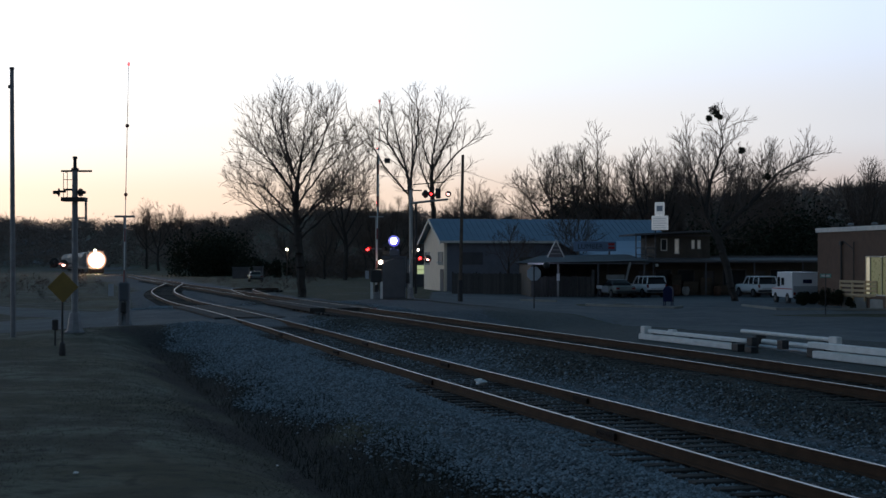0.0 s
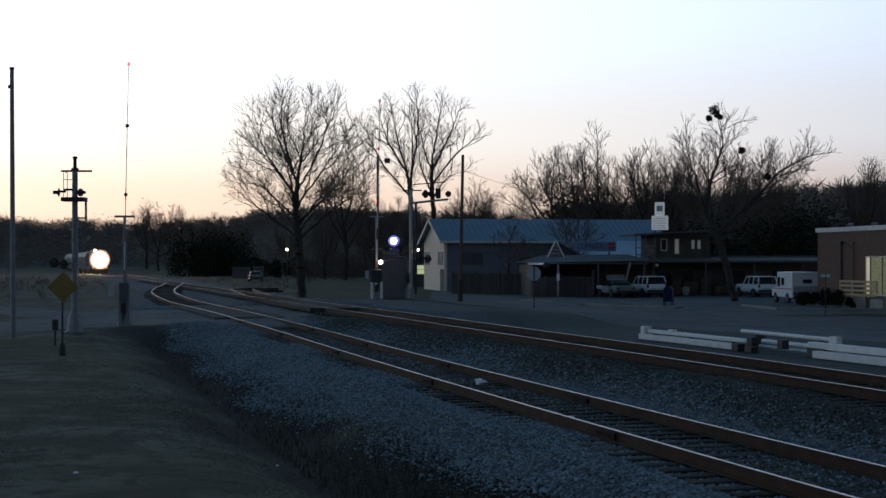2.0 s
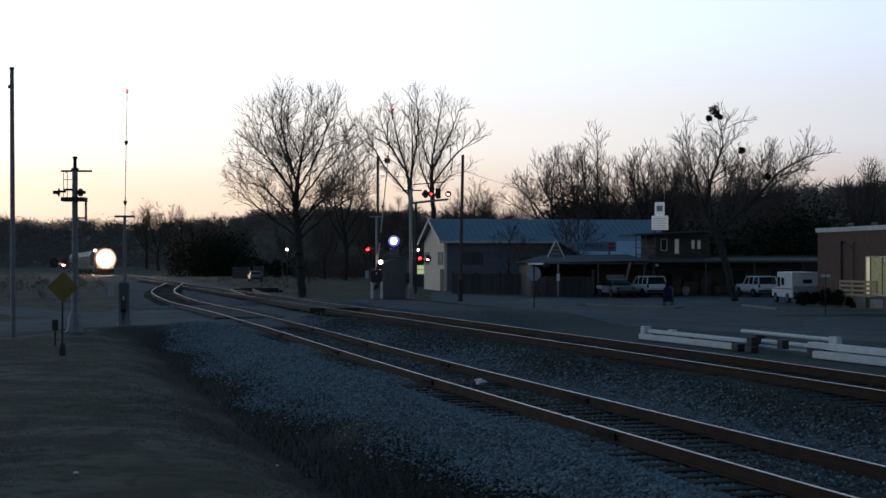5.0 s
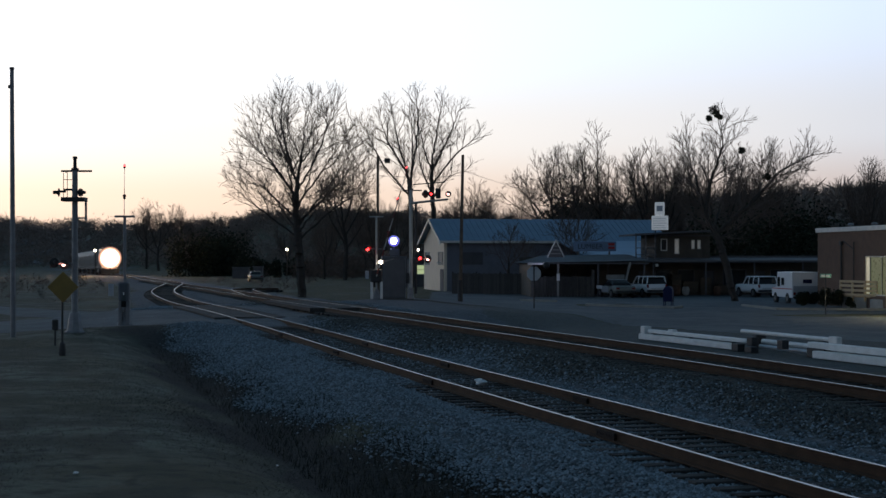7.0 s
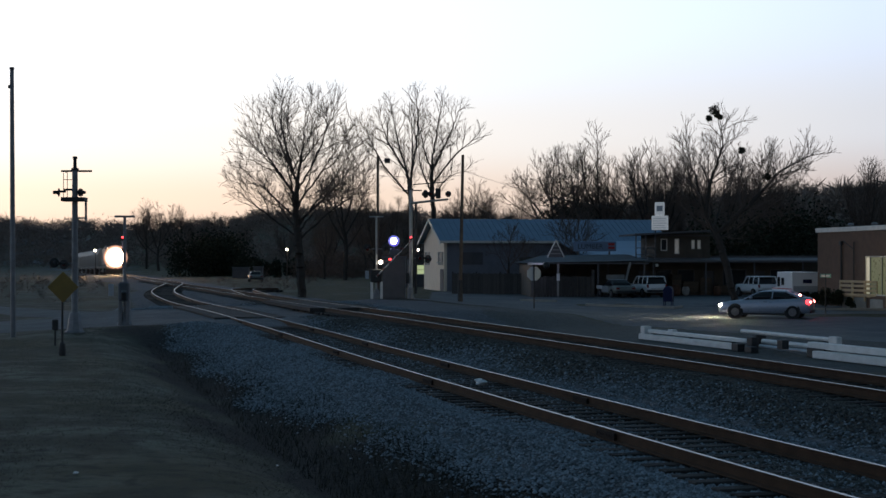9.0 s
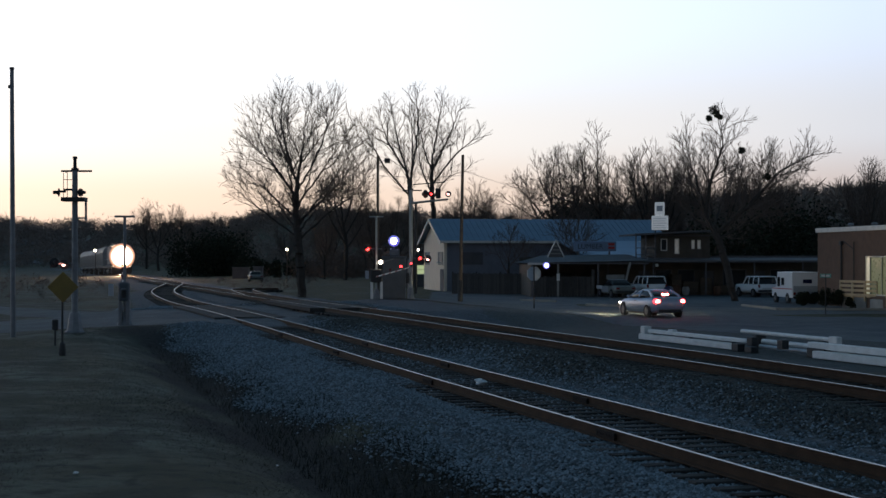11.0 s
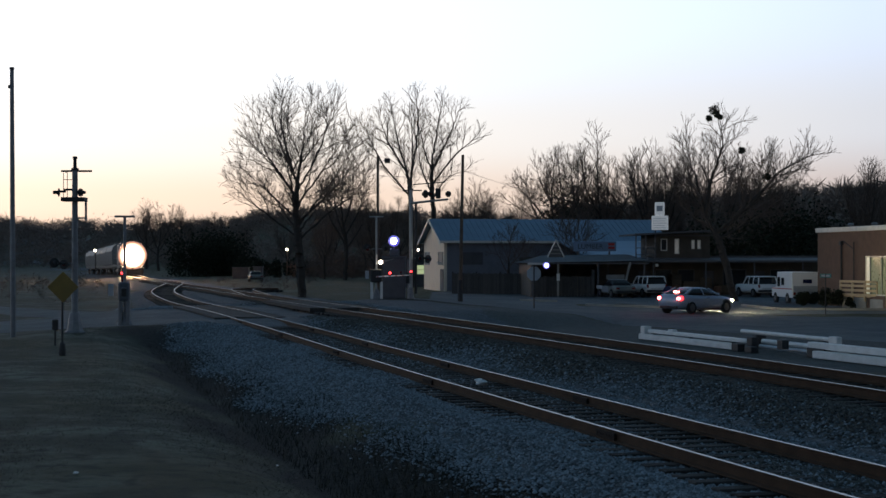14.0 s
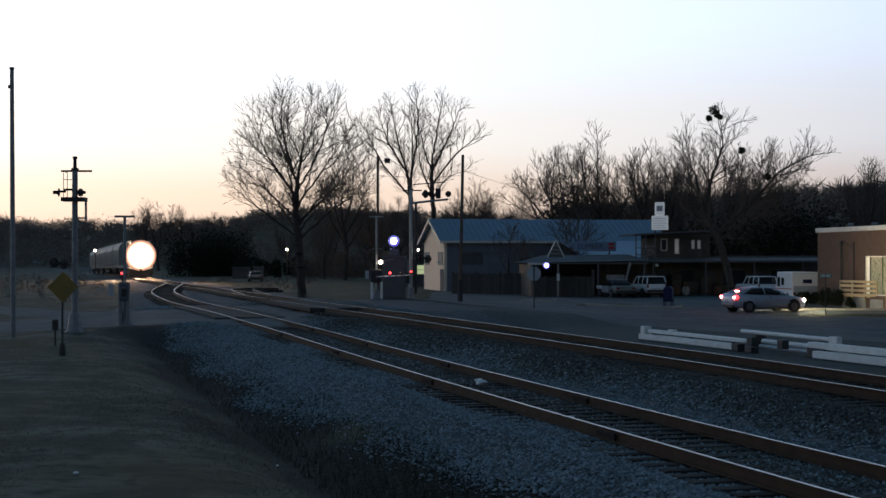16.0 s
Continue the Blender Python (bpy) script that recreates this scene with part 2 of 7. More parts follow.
# ---- ground: one sheet to the horizon ----
def axis(lo, hi, fine, far):
    core = np.arange(lo, hi, fine)
    out, s = [], fine
    v = hi
    while v < far:
        out.append(v)
        s *= 1.18
        v += s
    out.append(far)
    back, s, v = [], fine, lo - fine
    while v > -far:
        back.append(v)
        s *= 1.18
        v -= s
    back.append(-far)
    return np.array(back[::-1] + list(core) + out)


def ground_material():
    m = bpy.data.materials.new("ground_dirt_grass")
    m.use_nodes = True
    n, l = m.node_tree.nodes, m.node_tree.links
    b = n["Principled BSDF"]
    tc = n.new("ShaderNodeTexCoord")
    att = n.new("ShaderNodeVertexColor")
    att.layer_name = "cover"
    sep = n.new("ShaderNodeSeparateColor")
    l.new(att.outputs[0], sep.inputs[0])
    noises = []
    for sc, de in ((0.7, 6), (9.0, 6), (70.0, 4), (0.13, 5), (2.6, 5)):
        t = n.new("ShaderNodeTexNoise")
        t.inputs["Scale"].default_value, t.inputs["Detail"].default_value = sc, de
        l.new(tc.outputs["Object"], t.inputs["Vector"])
        noises.append(t)

    def blend(a, c, fac, lo=0.35, hi=0.65):
        mx = n.new("ShaderNodeMix")
        mx.data_type = 'RGBA'
        mr = n.new("ShaderNodeMapRange")
        mr.inputs[1].default_value, mr.inputs[2].default_value = lo, hi
        l.new(fac, mr.inputs[0])
        l.new(mr.outputs[0], mx.inputs["Factor"])
        for key, v in (("A", a), ("B", c)):
            if isinstance(v, tuple):
                mx.inputs[key].default_value = (*v, 1)
            else:
                l.new(v, mx.inputs[key])
        return mx.outputs["Result"]

    dirt = blend(blend((0.046, 0.052, 0.036), (0.13, 0.146, 0.112), noises[0].outputs[0], 0.42, 0.6), (0.075, 0.075, 0.04), noises[1].outputs[0], 0.5, 0.75)
    grass = blend(blend((0.05, 0.053, 0.025), (0.10, 0.086, 0.044), noises[0].outputs[0]), (0.045, 0.05, 0.02), noises[2].outputs[0], 0.4, 0.7)
    gravel = blend(blend((0.045, 0.053, 0.06), (0.11, 0.128, 0.146), noises[2].outputs[0], 0.4, 0.62), (0.06, 0.06, 0.058), noises[0].outputs[0], 0.55, 0.8)
    road = blend(blend((0.09, 0.105, 0.116), (0.145, 0.165, 0.18), noises[0].outputs[0]), (0.085, 0.096, 0.106), noises[2].outputs[0], 0.45, 0.7)
    road = blend(road, (0.07, 0.078, 0.086), noises[4].outputs[0], 0.56, 0.7)
    road = blend(road, (0.155, 0.168, 0.176), noises[3].outputs[0], 0.52, 0.75)
    gravel = blend(gravel, (0.15, 0.17, 0.19), noises[1].outputs[0], 0.46, 0.7)
    dirt = blend(dirt, (0.035, 0.034, 0.026), noises[4].outputs[0], 0.5, 0.68)
    grass = blend(grass, (0.03, 0.034, 0.018), noises[4].outputs[0], 0.48, 0.66)
    patchy = n.new("ShaderNodeMath")
    patchy.operation = 'MULTIPLY_ADD'
    patchy.inputs[1].default_value = 1.8
    l.new(noises[3].outputs[0], patchy.inputs[0])
    turf = n.new("ShaderNodeMath")
    turf.inputs[1].default_value = -0.9
    l.new(sep.outputs[0], turf.inputs[0])
    l.new(turf.outputs[0], patchy.inputs[2])
    c = blend(dirt, grass, patchy.outputs[0], 0.2, 0.8)
    # alpha darkens the ground: painted bank shade, the ditch side, tree-foot grass
    dark_and_shade = blend((0.011, 0.0115, 0.0105), (0.032, 0.033, 0.029), noises[1].outputs[0], 0.4, 0.65)
    dark_mix = n.new("ShaderNodeMath")
    dark_mix.operation = 'MULTIPLY_ADD'
    dark_mix.inputs[1].default_value = 0.7
    l.new(noises[0].outputs[0], dark_mix.inputs[0])
    l.new(att.outputs["Alpha"], dark_mix.inputs[2])
    c = blend(c, dark_and_shade, dark_mix.outputs[0], 0.5, 1.05)
    c = blend(c, gravel, sep.outputs[1], 0.25, 0.75)
    c = blend(c, road, sep.outputs[2], 0.4, 0.6)
    l.new(c, b.inputs["Base Color"])
    b.inputs["Roughness"].default_value = 0.92
    # darkened ground, tree-foot grass included, loses specular so it stays dark
    sheen = n.new("ShaderNodeMath")
    sheen.operation = 'MULTIPLY_ADD'
    sheen.use_clamp = True
    sheen.inputs[1].default_value, sheen.inputs[2].default_value = -0.12, 0.3
    l.new(att.outputs["Alpha"], sheen.inputs[0])
    l.new(sheen.outputs[0], b.inputs["Specular IOR Level"])
    bu = n.new("ShaderNodeBump")
    bu.inputs["Strength"].default_value, bu.inputs["Distance"].default_value = 0.7, 0.04
    l.new(noises[2].outputs[0], bu.inputs["Height"])
    bu2 = n.new("ShaderNodeBump")
    bu2.inputs["Strength"].default_value, bu2.inputs["Distance"].default_value = 0.6, 0.12
    l.new(noises[1].outputs[0], bu2.inputs["Height"])
    l.new(bu.outputs[0], bu2.inputs["Normal"])
    l.new(bu2.outputs[0], b.inputs["Normal"])
    return m


def road_mask(x, y):
    """Asphalt: the street behind the tracks, the yard before the shops and the crossing."""
    along = (x - ROAD_C.x) * ROAD_D.x + (y - ROAD_C.y) * ROAD_D.y
    across = np.abs(-(x - ROAD_C.x) * ROAD_D.y + (y - ROAD_C.y) * ROAD_D.x)
    cross = smooth01(4.6, 4.2, across + 1.3 * smooth01(-4, -9, along))
    d2, _, s2 = seg_dist(x, y, MAIN)
    cross = cross * (1 - (s2 > 0) * smooth01(1.7, 2.0, d2) * smooth01(39.1, 38.7, y + 0.8 * x) * smooth01(-8, -6.5, x))
    street = smooth01(38.8, 39.15, y + 0.8 * x + 0.12 * np.sin(1.7 * x)) * smooth01(41.0, 40.6, y) * smooth01(6.5, 7.0, d2 * s2) * smooth01(17, 18, y)
    tongue = smooth01(17.2, 18.4, x) * smooth01(0.15, -0.15, np.abs(y - 37.7) - np.minimum(0.35 + 0.13 * (x - 17.4), 1.1))
    street = street * (1 - tongue)
    yard = smooth01(46.6, 47.0, y) * smooth01(64, 63, y) * smooth01(-2, 0, x) * smooth01(30, 29.5, x)
    drive = smooth01(40, 40.4, y) * smooth01(48, 47.5, y) * (smooth01(-1, 0, x) * smooth01(9.0, 8.6, x) + smooth01(14.8, 15.2, x) * smooth01(17.8, 17.4, x))
    left = smooth01(1.7, 1.3, np.abs((x + 40) * 0.5 + (y - 47) * 0.87)) * smooth01(-5, -6, x) * smooth01(-90, -80, x)
    return np.clip(cross + street + yard + drive + left * 0.8, 0, 1)


def build_ground():
    xs, ys = axis(-30, 32, 0.34, 2600), axis(2, 62, 0.34, 2600)
    X, Y = np.meshgrid(xs, ys)
    Z = height(X.ravel(), Y.ravel())
    x, y = X.ravel(), Y.ravel()
    nx, ny = len(xs), len(ys)
    i = (np.arange(ny - 1)[:, None] * nx + np.arange(nx - 1)[None]).ravel()
    faces = np.stack([i, i + 1, i + 1 + nx, i + nx], 1)
    me = bpy.data.meshes.new("ground")
    me.from_pydata(np.stack([x, y * DEEP, Z], 1).tolist(), [], faces.tolist())
    d1, _, s1 = seg_dist(x, y, SIDE)
    d2, _, s2 = seg_dist(x, y, MAIN)
    edge = 0.35 * np.sin(x * 2.1 + 0.7 * y) + 0.3 * np.sin(y * 3.3 - x)
    gravel = np.maximum(smooth01(np.where(s1 < 0, 2.8, 3.9), np.where(s1 < 0, 2.0, 2.6), d1 + 0.6 * edge), smooth01(4.6, 3.0, d2 + edge - 2.6 * (s2 > 0) * smooth01(20, 24, y)))
    # shade on the street's raised edge, put into the ground colour
    bank_shade = (s2 > 0) * np.exp(-((y + 0.8 * x - 37.6 + 0.25 * edge) / 1.0) ** 2) * smooth01(-8, -6.5, x) * smooth01(6, -1, x)
    # gravel beyond the main line, darkened a little
    gravel_strip = (s2 > 0) * smooth01(2.6, 3.4, d2 + 0.5 * edge) * smooth01(39.2, 38.8, y + 0.8 * x) * smooth01(-6.5, -4.5, x) * smooth01(17, 20, y)
    gravel = np.maximum(gravel, 0.55 * gravel_strip)
    gravel = gravel * (1 - smooth01(0.3, 0.6, bank_shade))
    between = (s1 > 0) & (s2 < 0)
    gravel = np.where(between & (d1 + d2 < 8), 1, gravel)
    grass = np.where(s2 * d2 > 3, 0.75, 0.3) + 0.25 * np.sin(x * 0.6) * np.sin(y * 0.5)
    # ditch side darkened by distance from the siding
    dark_and_shade = np.where(s1 < 0, np.exp(-((d1 - 3.7 + 0.5 * edge + 0.35 * np.sin(0.9 * y) + 0.3 * np.sin(2.3 * y + 1)) / 1.15) ** 2), 0) * smooth01(31, 23, y) * 1.35
    dark_and_shade = np.maximum(dark_and_shade, np.maximum(1.2 * bank_shade, 0.25 * gravel_strip))
    # rank dark grass round the foot of the street tree
    dark_and_shade = np.maximum(dark_and_shade, 0.75 * smooth01(1.15, 0.7, np.hypot((x - 20.6) / 3.6, (y - 45.0) / 2.3) + 0.1 * edge))
    ca = me.color_attributes.new("cover", 'FLOAT_COLOR', 'POINT')
    cols = np.stack([np.clip(grass, 0, 1), gravel, road_mask(x, y), dark_and_shade], 1)
    ca.data.foreach_set("color", cols.astype(np.float32).ravel())
    me.polygons.foreach_set("use_smooth", [True] * len(me.polygons))
    me.materials.append(ground_material())
    ob = new("ground", me)
    return tagged(ob, "dusky dirt, grass and asphalt ground around railway tracks", "ground", kind="structure")


build_ground()

# ---- tracks ----
PROFILE = [(-0.07, -0.17), (-0.07, -0.155), (-0.012, -0.135), (-0.012, -0.045), (-0.036, -0.035), (-0.036, -0.006), (-0.028, 0.0), (0.028, 0.0), (0.036, -0.006),
           (0.036, -0.035), (0.012, -0.045), (0.012, -0.135), (0.07, -0.155), (0.07, -0.17)]


def frame_at(line, i):
    a, b = line[max(i - 1, 0)], line[min(i + 1, len(line) - 1)]
    d = (b - a).normalized()
    n = Vector((d.y, -d.x, 0)).normalized()
    return line[i], d, n


def rail(line, off, parent, name="rail"):
    verts, faces, mi = [], [], []
    k = len(PROFILE)
    for i in range(len(line)):
        p, d, n = frame_at(line, i)
        for u, z in PROFILE:
            verts.append(p + n * (off + u) + Vector((0, 0, z)))
    for i in range(len(line) - 1):
        for j in range(k):
            jj = (j + 1) % k
            faces.append((i * k + j, i * k + jj, (i + 1) * k + jj, (i + 1) * k + j))
            mi.append(1 if j == 6 else 0)
    ob = raw(name, verts, faces, M_RAIL, parent)
    ob.data.materials.append(M_RAILTOP)
    ob.data.polygons.foreach_set("material_index", mi)
    ob["label"] = "rust-brown steel rail with a polished head"
    return ob


def build_track(name, line, label, ties, start, stop, joints=()):
    tr = thing(name, Matrix(), label, "railway track", "railway tracks", "structure")
    for s in (-0.815, 0.815):
        rail(line, s, tr)
    # ties, fishplates and spikes along the line
    lens = np.cumsum([0] + [(b - a).length for a, b in zip(line, line[1:])])
    src = None
    rng = random.Random(len(name))
    s, count = start, 0
    bar = None
    while s < stop and count < ties:
        i = int(np.searchsorted(lens, s))
        p, d, n = frame_at(line, i)
        f = (s - lens[i - 1]) / (lens[i] - lens[i - 1])
        p = line[i - 1].lerp(line[i], f)
        ang = math.atan2(n.y, n.x) + rng.uniform(-0.02, 0.02)
        m = Matrix.Translation((p.x + n.x * rng.uniform(-0.05, 0.05), p.y + n.y * rng.uniform(-0.05, 0.05), p.z - 0.172 - rng.uniform(0, 0.012))) @ Matrix.Rotation(ang, 4, 'Z')
        if src is None:
            src = part("tie", box(BM(), -1.38, 1.38, -0.115, 0.115, -0.17, 0.0, 0.012), M_TIE, tr)
            src.matrix_basis = m
        else:
            share("tie", src, m, tr)
        count += 1
        s += 0.53
    for off, s in joints:
        i = int(np.searchsorted(lens, s))
        p, d, n = frame_at(line, i)
        mm = Matrix.Translation(line[i - 1].lerp(line[i], (s - lens[i - 1]) / (lens[i] - lens[i - 1])) + n * off) @ Matrix.Rotation(math.atan2(n.y, n.x), 4, 'Z')
        if bar is None:
            b = BM()
            for sx in (-1, 1):
                box(b, sx * 0.014, sx * 0.055, -0.36, 0.36, -0.145, -0.042, 0.006)
                for yy in (-0.28, -0.17, -0.06, 0.06, 0.17, 0.28):
                    tube(b, (sx * 0.045, yy, -0.09), (sx * 0.066, yy, -0.09), 0.016, n=6)
            bar = part("joint_bar", b, mat("greasy_steel", (0.026, 0.018, 0.015), (0.014, 0.01, 0.009), rough=0.85, bump=0.3, spec=0.2), tr, "dark greasy bolted joint bar")
            bar.matrix_basis = mm
        else:
            share("joint_bar", bar, mm, tr)
    return tr


build_track("railway_track", SIDE_M, "siding with weathered timber ties in grey ballast", 300, 27, 190, [(-0.815, 39.6 + 10.0 * k) for k in range(9)] + [(0.815, 44.9 + 9.3 * k) for k in range(9)])
SPUR = smooth_line([(-11.9, 44.6, 0.1), (-13.1, 47.3, 0.09), (-14.5, 50.8, 0.07), (-15.5, 53.2, 0.06), (-15.9, 54.8, 0.05), (-15.3, 56.2, 0.04), (-14.2, 57.0, 0.0)])
build_track("railway_track", in_metres(SPUR), "short rusty spur curving off the main line", 60, 0.5, 28)
build_track("railway_track", MAIN_M, "raised main line with rusty rails on grey ballast", 300, 39, 200)


def crossing_deck():
    th = thing("crossing_deck", Matrix(), "worn asphalt deck between the rails of the crossing", "crossing deck", kind="structure")
    for plan, line in ((SIDE, SIDE_M), (MAIN, MAIN_M)):
        cs = [i for i, p in enumerate(plan) if abs(-(p.x - ROAD_C.x) * ROAD_D.y + (p.y - ROAD_C.y) * ROAD_D.x) < 4.4 and abs(p.y - 34) < 12]
        for lo, hi in ((-0.68, 0.68), (0.80, 1.5), (-1.5, -0.80)):
            v, f = [], []
            for i in range(cs[0], cs[-1] + 1):
                p, d, n = frame_at(line, i)
                for u in (lo, hi):
                    for z in (-0.16, -0.012):
                        v.append(p + n * u + Vector((0, 0, z)))
            k = cs[-1] - cs[0]
            for i in range(k):
                a, b = i * 4, i * 4 + 4
                f += [(a + 1, a + 3, b + 3, b + 1), (a, b, b + 2, a + 2), (a, a + 1, b + 1, b), (a + 2, b + 2, b + 3, a + 3)]
            f += [(0, 2, 3, 1), (k * 4, k * 4 + 1, k * 4 + 3, k * 4 + 2)]
            raw("deck_panel", v, f, mat("asphalt_deck", (0.075, 0.07, 0.066), (0.04, 0.037, 0.035), spec=0.15, rough=0.9, bump=0.6), th)


crossing_deck()


def ballast():
    """Loose crushed stone on the shoulders and between the tracks."""
    rng = np.random.default_rng(3)
    n = 560000
    y = 4.5 + 34 * rng.random(n) ** 2.0
    # spread across the bed of both lines
    cx = np.interp(y, [p.y for p in SIDE], [p.x for p in SIDE])
    x = cx + rng.uniform(-4.6, 9.5, n)
    keep = (np.abs(x / y) < 0.72)
    x, y = x[keep], y[keep]
    d1, _, s1 = seg_dist(x, y, SIDE)
    d2, _, s2 = seg_dist(x, y, MAIN)
    wob = 0.15 * np.sin(x * 1.1 + 2 * y) + rng.normal(0.05, 0.26, len(x)) + 0.22 * np.sin(0.8 * y + 1.2) * np.sin(2.1 * y)
    ok = ((d1 < np.where(s1 < 0, 2.55 + 0.7 * smooth01(10.5, 14.5, y), 3.4) + wob) | (d2 < 2.9 + 0.7 * wob) | ((s1 > 0) & (s2 < 0))) & (road_mask(x, y) < 0.3)
    x, y, d1, d2 = x[ok][:235000], y[ok][:235000], d1[ok][:235000], d2[ok][:235000]
    z = height(x, y)
    k = len(x)
    size = rng.uniform(0.014, 0.037, k) * (1 + 0.3 * (y > 15))
    base = np.array([(1, 0, 0), (-1, 0, 0), (0, 1, 0), (0, -1, 0), (0, 0, 1), (0, 0, -1)], float)
    v = base[None] * (0.75 + 0.6 * rng.random((k, 6, 1))) * size[:, None, None]
    v[:, :, 2] *= 0.8
    a = rng.uniform(0, 6.283, k)
    tilt = rng.uniform(-0.6, 0.6, k)
    vx, vy, vz = v[:, :, 0], v[:, :, 1], v[:, :, 2]
    vx, vz = vx * np.cos(tilt)[:, None] - vz * np.sin(tilt)[:, None], vx * np.sin(tilt)[:, None] + vz * np.cos(tilt)[:, None]
    rx = vx * np.cos(a)[:, None] - vy * np.sin(a)[:, None] + x[:, None]
    ry = vx * np.sin(a)[:, None] + vy * np.cos(a)[:, None] + y[:, None] * DEEP
    rz = vz + (z + size * 0.35)[:, None]
    verts = np.stack([rx, ry, rz], 2).reshape(-1, 3)
    tri = np.array([(0, 2, 4), (2, 1, 4), (1, 3, 4), (3, 0, 4)])      # undersides lie in the bed
    # Stones close to the rails take a darker copy of the stone material.
    by_rail = d2 < 2.25 + 0.3 * np.sin(1.3 * y) + rng.normal(0, 0.5, k)
    by_rail |= (d1 < 0.75) & (rng.random(k) < 0.6)
    dark_stone = mat("dark_ballast_stone", (0.115, 0.115, 0.106), (0.036, 0.034, 0.031), spec=0.15, rough=0.9, scale=5, fine=50, bump=0.4, island=True, obj_random=0.55)
    for pick, name, material, label in ((~by_rail, "ballast", M_STONE, "grey crushed stone ballast heaped round the tracks"),
                                        (by_rail, "oily_ballast", dark_stone, "darker ballast stones along the rails")):
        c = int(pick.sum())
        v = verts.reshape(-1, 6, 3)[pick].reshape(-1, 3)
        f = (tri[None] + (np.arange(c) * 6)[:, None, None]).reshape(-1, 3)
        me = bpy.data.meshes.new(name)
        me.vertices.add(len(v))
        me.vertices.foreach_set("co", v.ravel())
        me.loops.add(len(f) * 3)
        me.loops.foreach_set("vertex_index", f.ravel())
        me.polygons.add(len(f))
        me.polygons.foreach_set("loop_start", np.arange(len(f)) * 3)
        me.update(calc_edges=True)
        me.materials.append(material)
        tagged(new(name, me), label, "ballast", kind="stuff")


ballast()


def near_cover():
    """Dead grass blades and pebbles on the near dirt."""
    rng = np.random.default_rng(8)
    n = 60000
    y = 7 + 24 * rng.random(n) ** 1.6
    x = -y * 0.66 + rng.random(n) * y * 0.75
    d1, _, s1 = seg_dist(x, y, SIDE)
    patch = np.sin(x * 0.9 + 1.3 * np.sin(y * 0.5)) * np.sin(y * 0.7 + x * 0.3) + rng.normal(0, 0.35, n)
    weeds = (d1 > 2.5 + 0.4 * np.sin(3 * x)) & (d1 < 4.4) & (y < 25) & (rng.random(n) < 0.8)
    ok = (s1 < 0) & (d1 > 2.5) & (road_mask(x, y) < 0.2) & (weeds | ((d1 > 3.6) & (patch > 0.15)))
    x, y, weeds = x[ok], y[ok], weeds[ok]
    z = height(x, y)
    k = len(x)
    h = np.where(weeds, rng.uniform(0.05, 0.2, k), rng.uniform(0.015, 0.05, k))
    a = rng.uniform(0, 6.283, k)
    lx, ly = rng.normal(0, 0.06, k), rng.normal(0, 0.06, k)
    w = 0.006
    v = np.stack([np.stack([x - w * np.cos(a), y * DEEP - w * np.sin(a), z - 0.01], 1), np.stack([x + w * np.cos(a), y * DEEP + w * np.sin(a), z - 0.01], 1), np.stack([x + lx, y * DEEP + ly, z + h], 1)], 1).reshape(-1, 3)
    f = np.arange(k * 3).reshape(-1, 3)
    ob = raw("dead_grass", v.tolist(), f.tolist(), mat("dead_grass", (0.044, 0.041, 0.026), (0.013, 0.014, 0.009), spec=0.1, rough=0.9, scale=3, fine=30, bump=0, island=True, obj_random=0.6))
    tagged(ob, "short dead grass on the dirt beside the tracks", "grass", kind="stuff")


near_cover()

# ---- trees ----


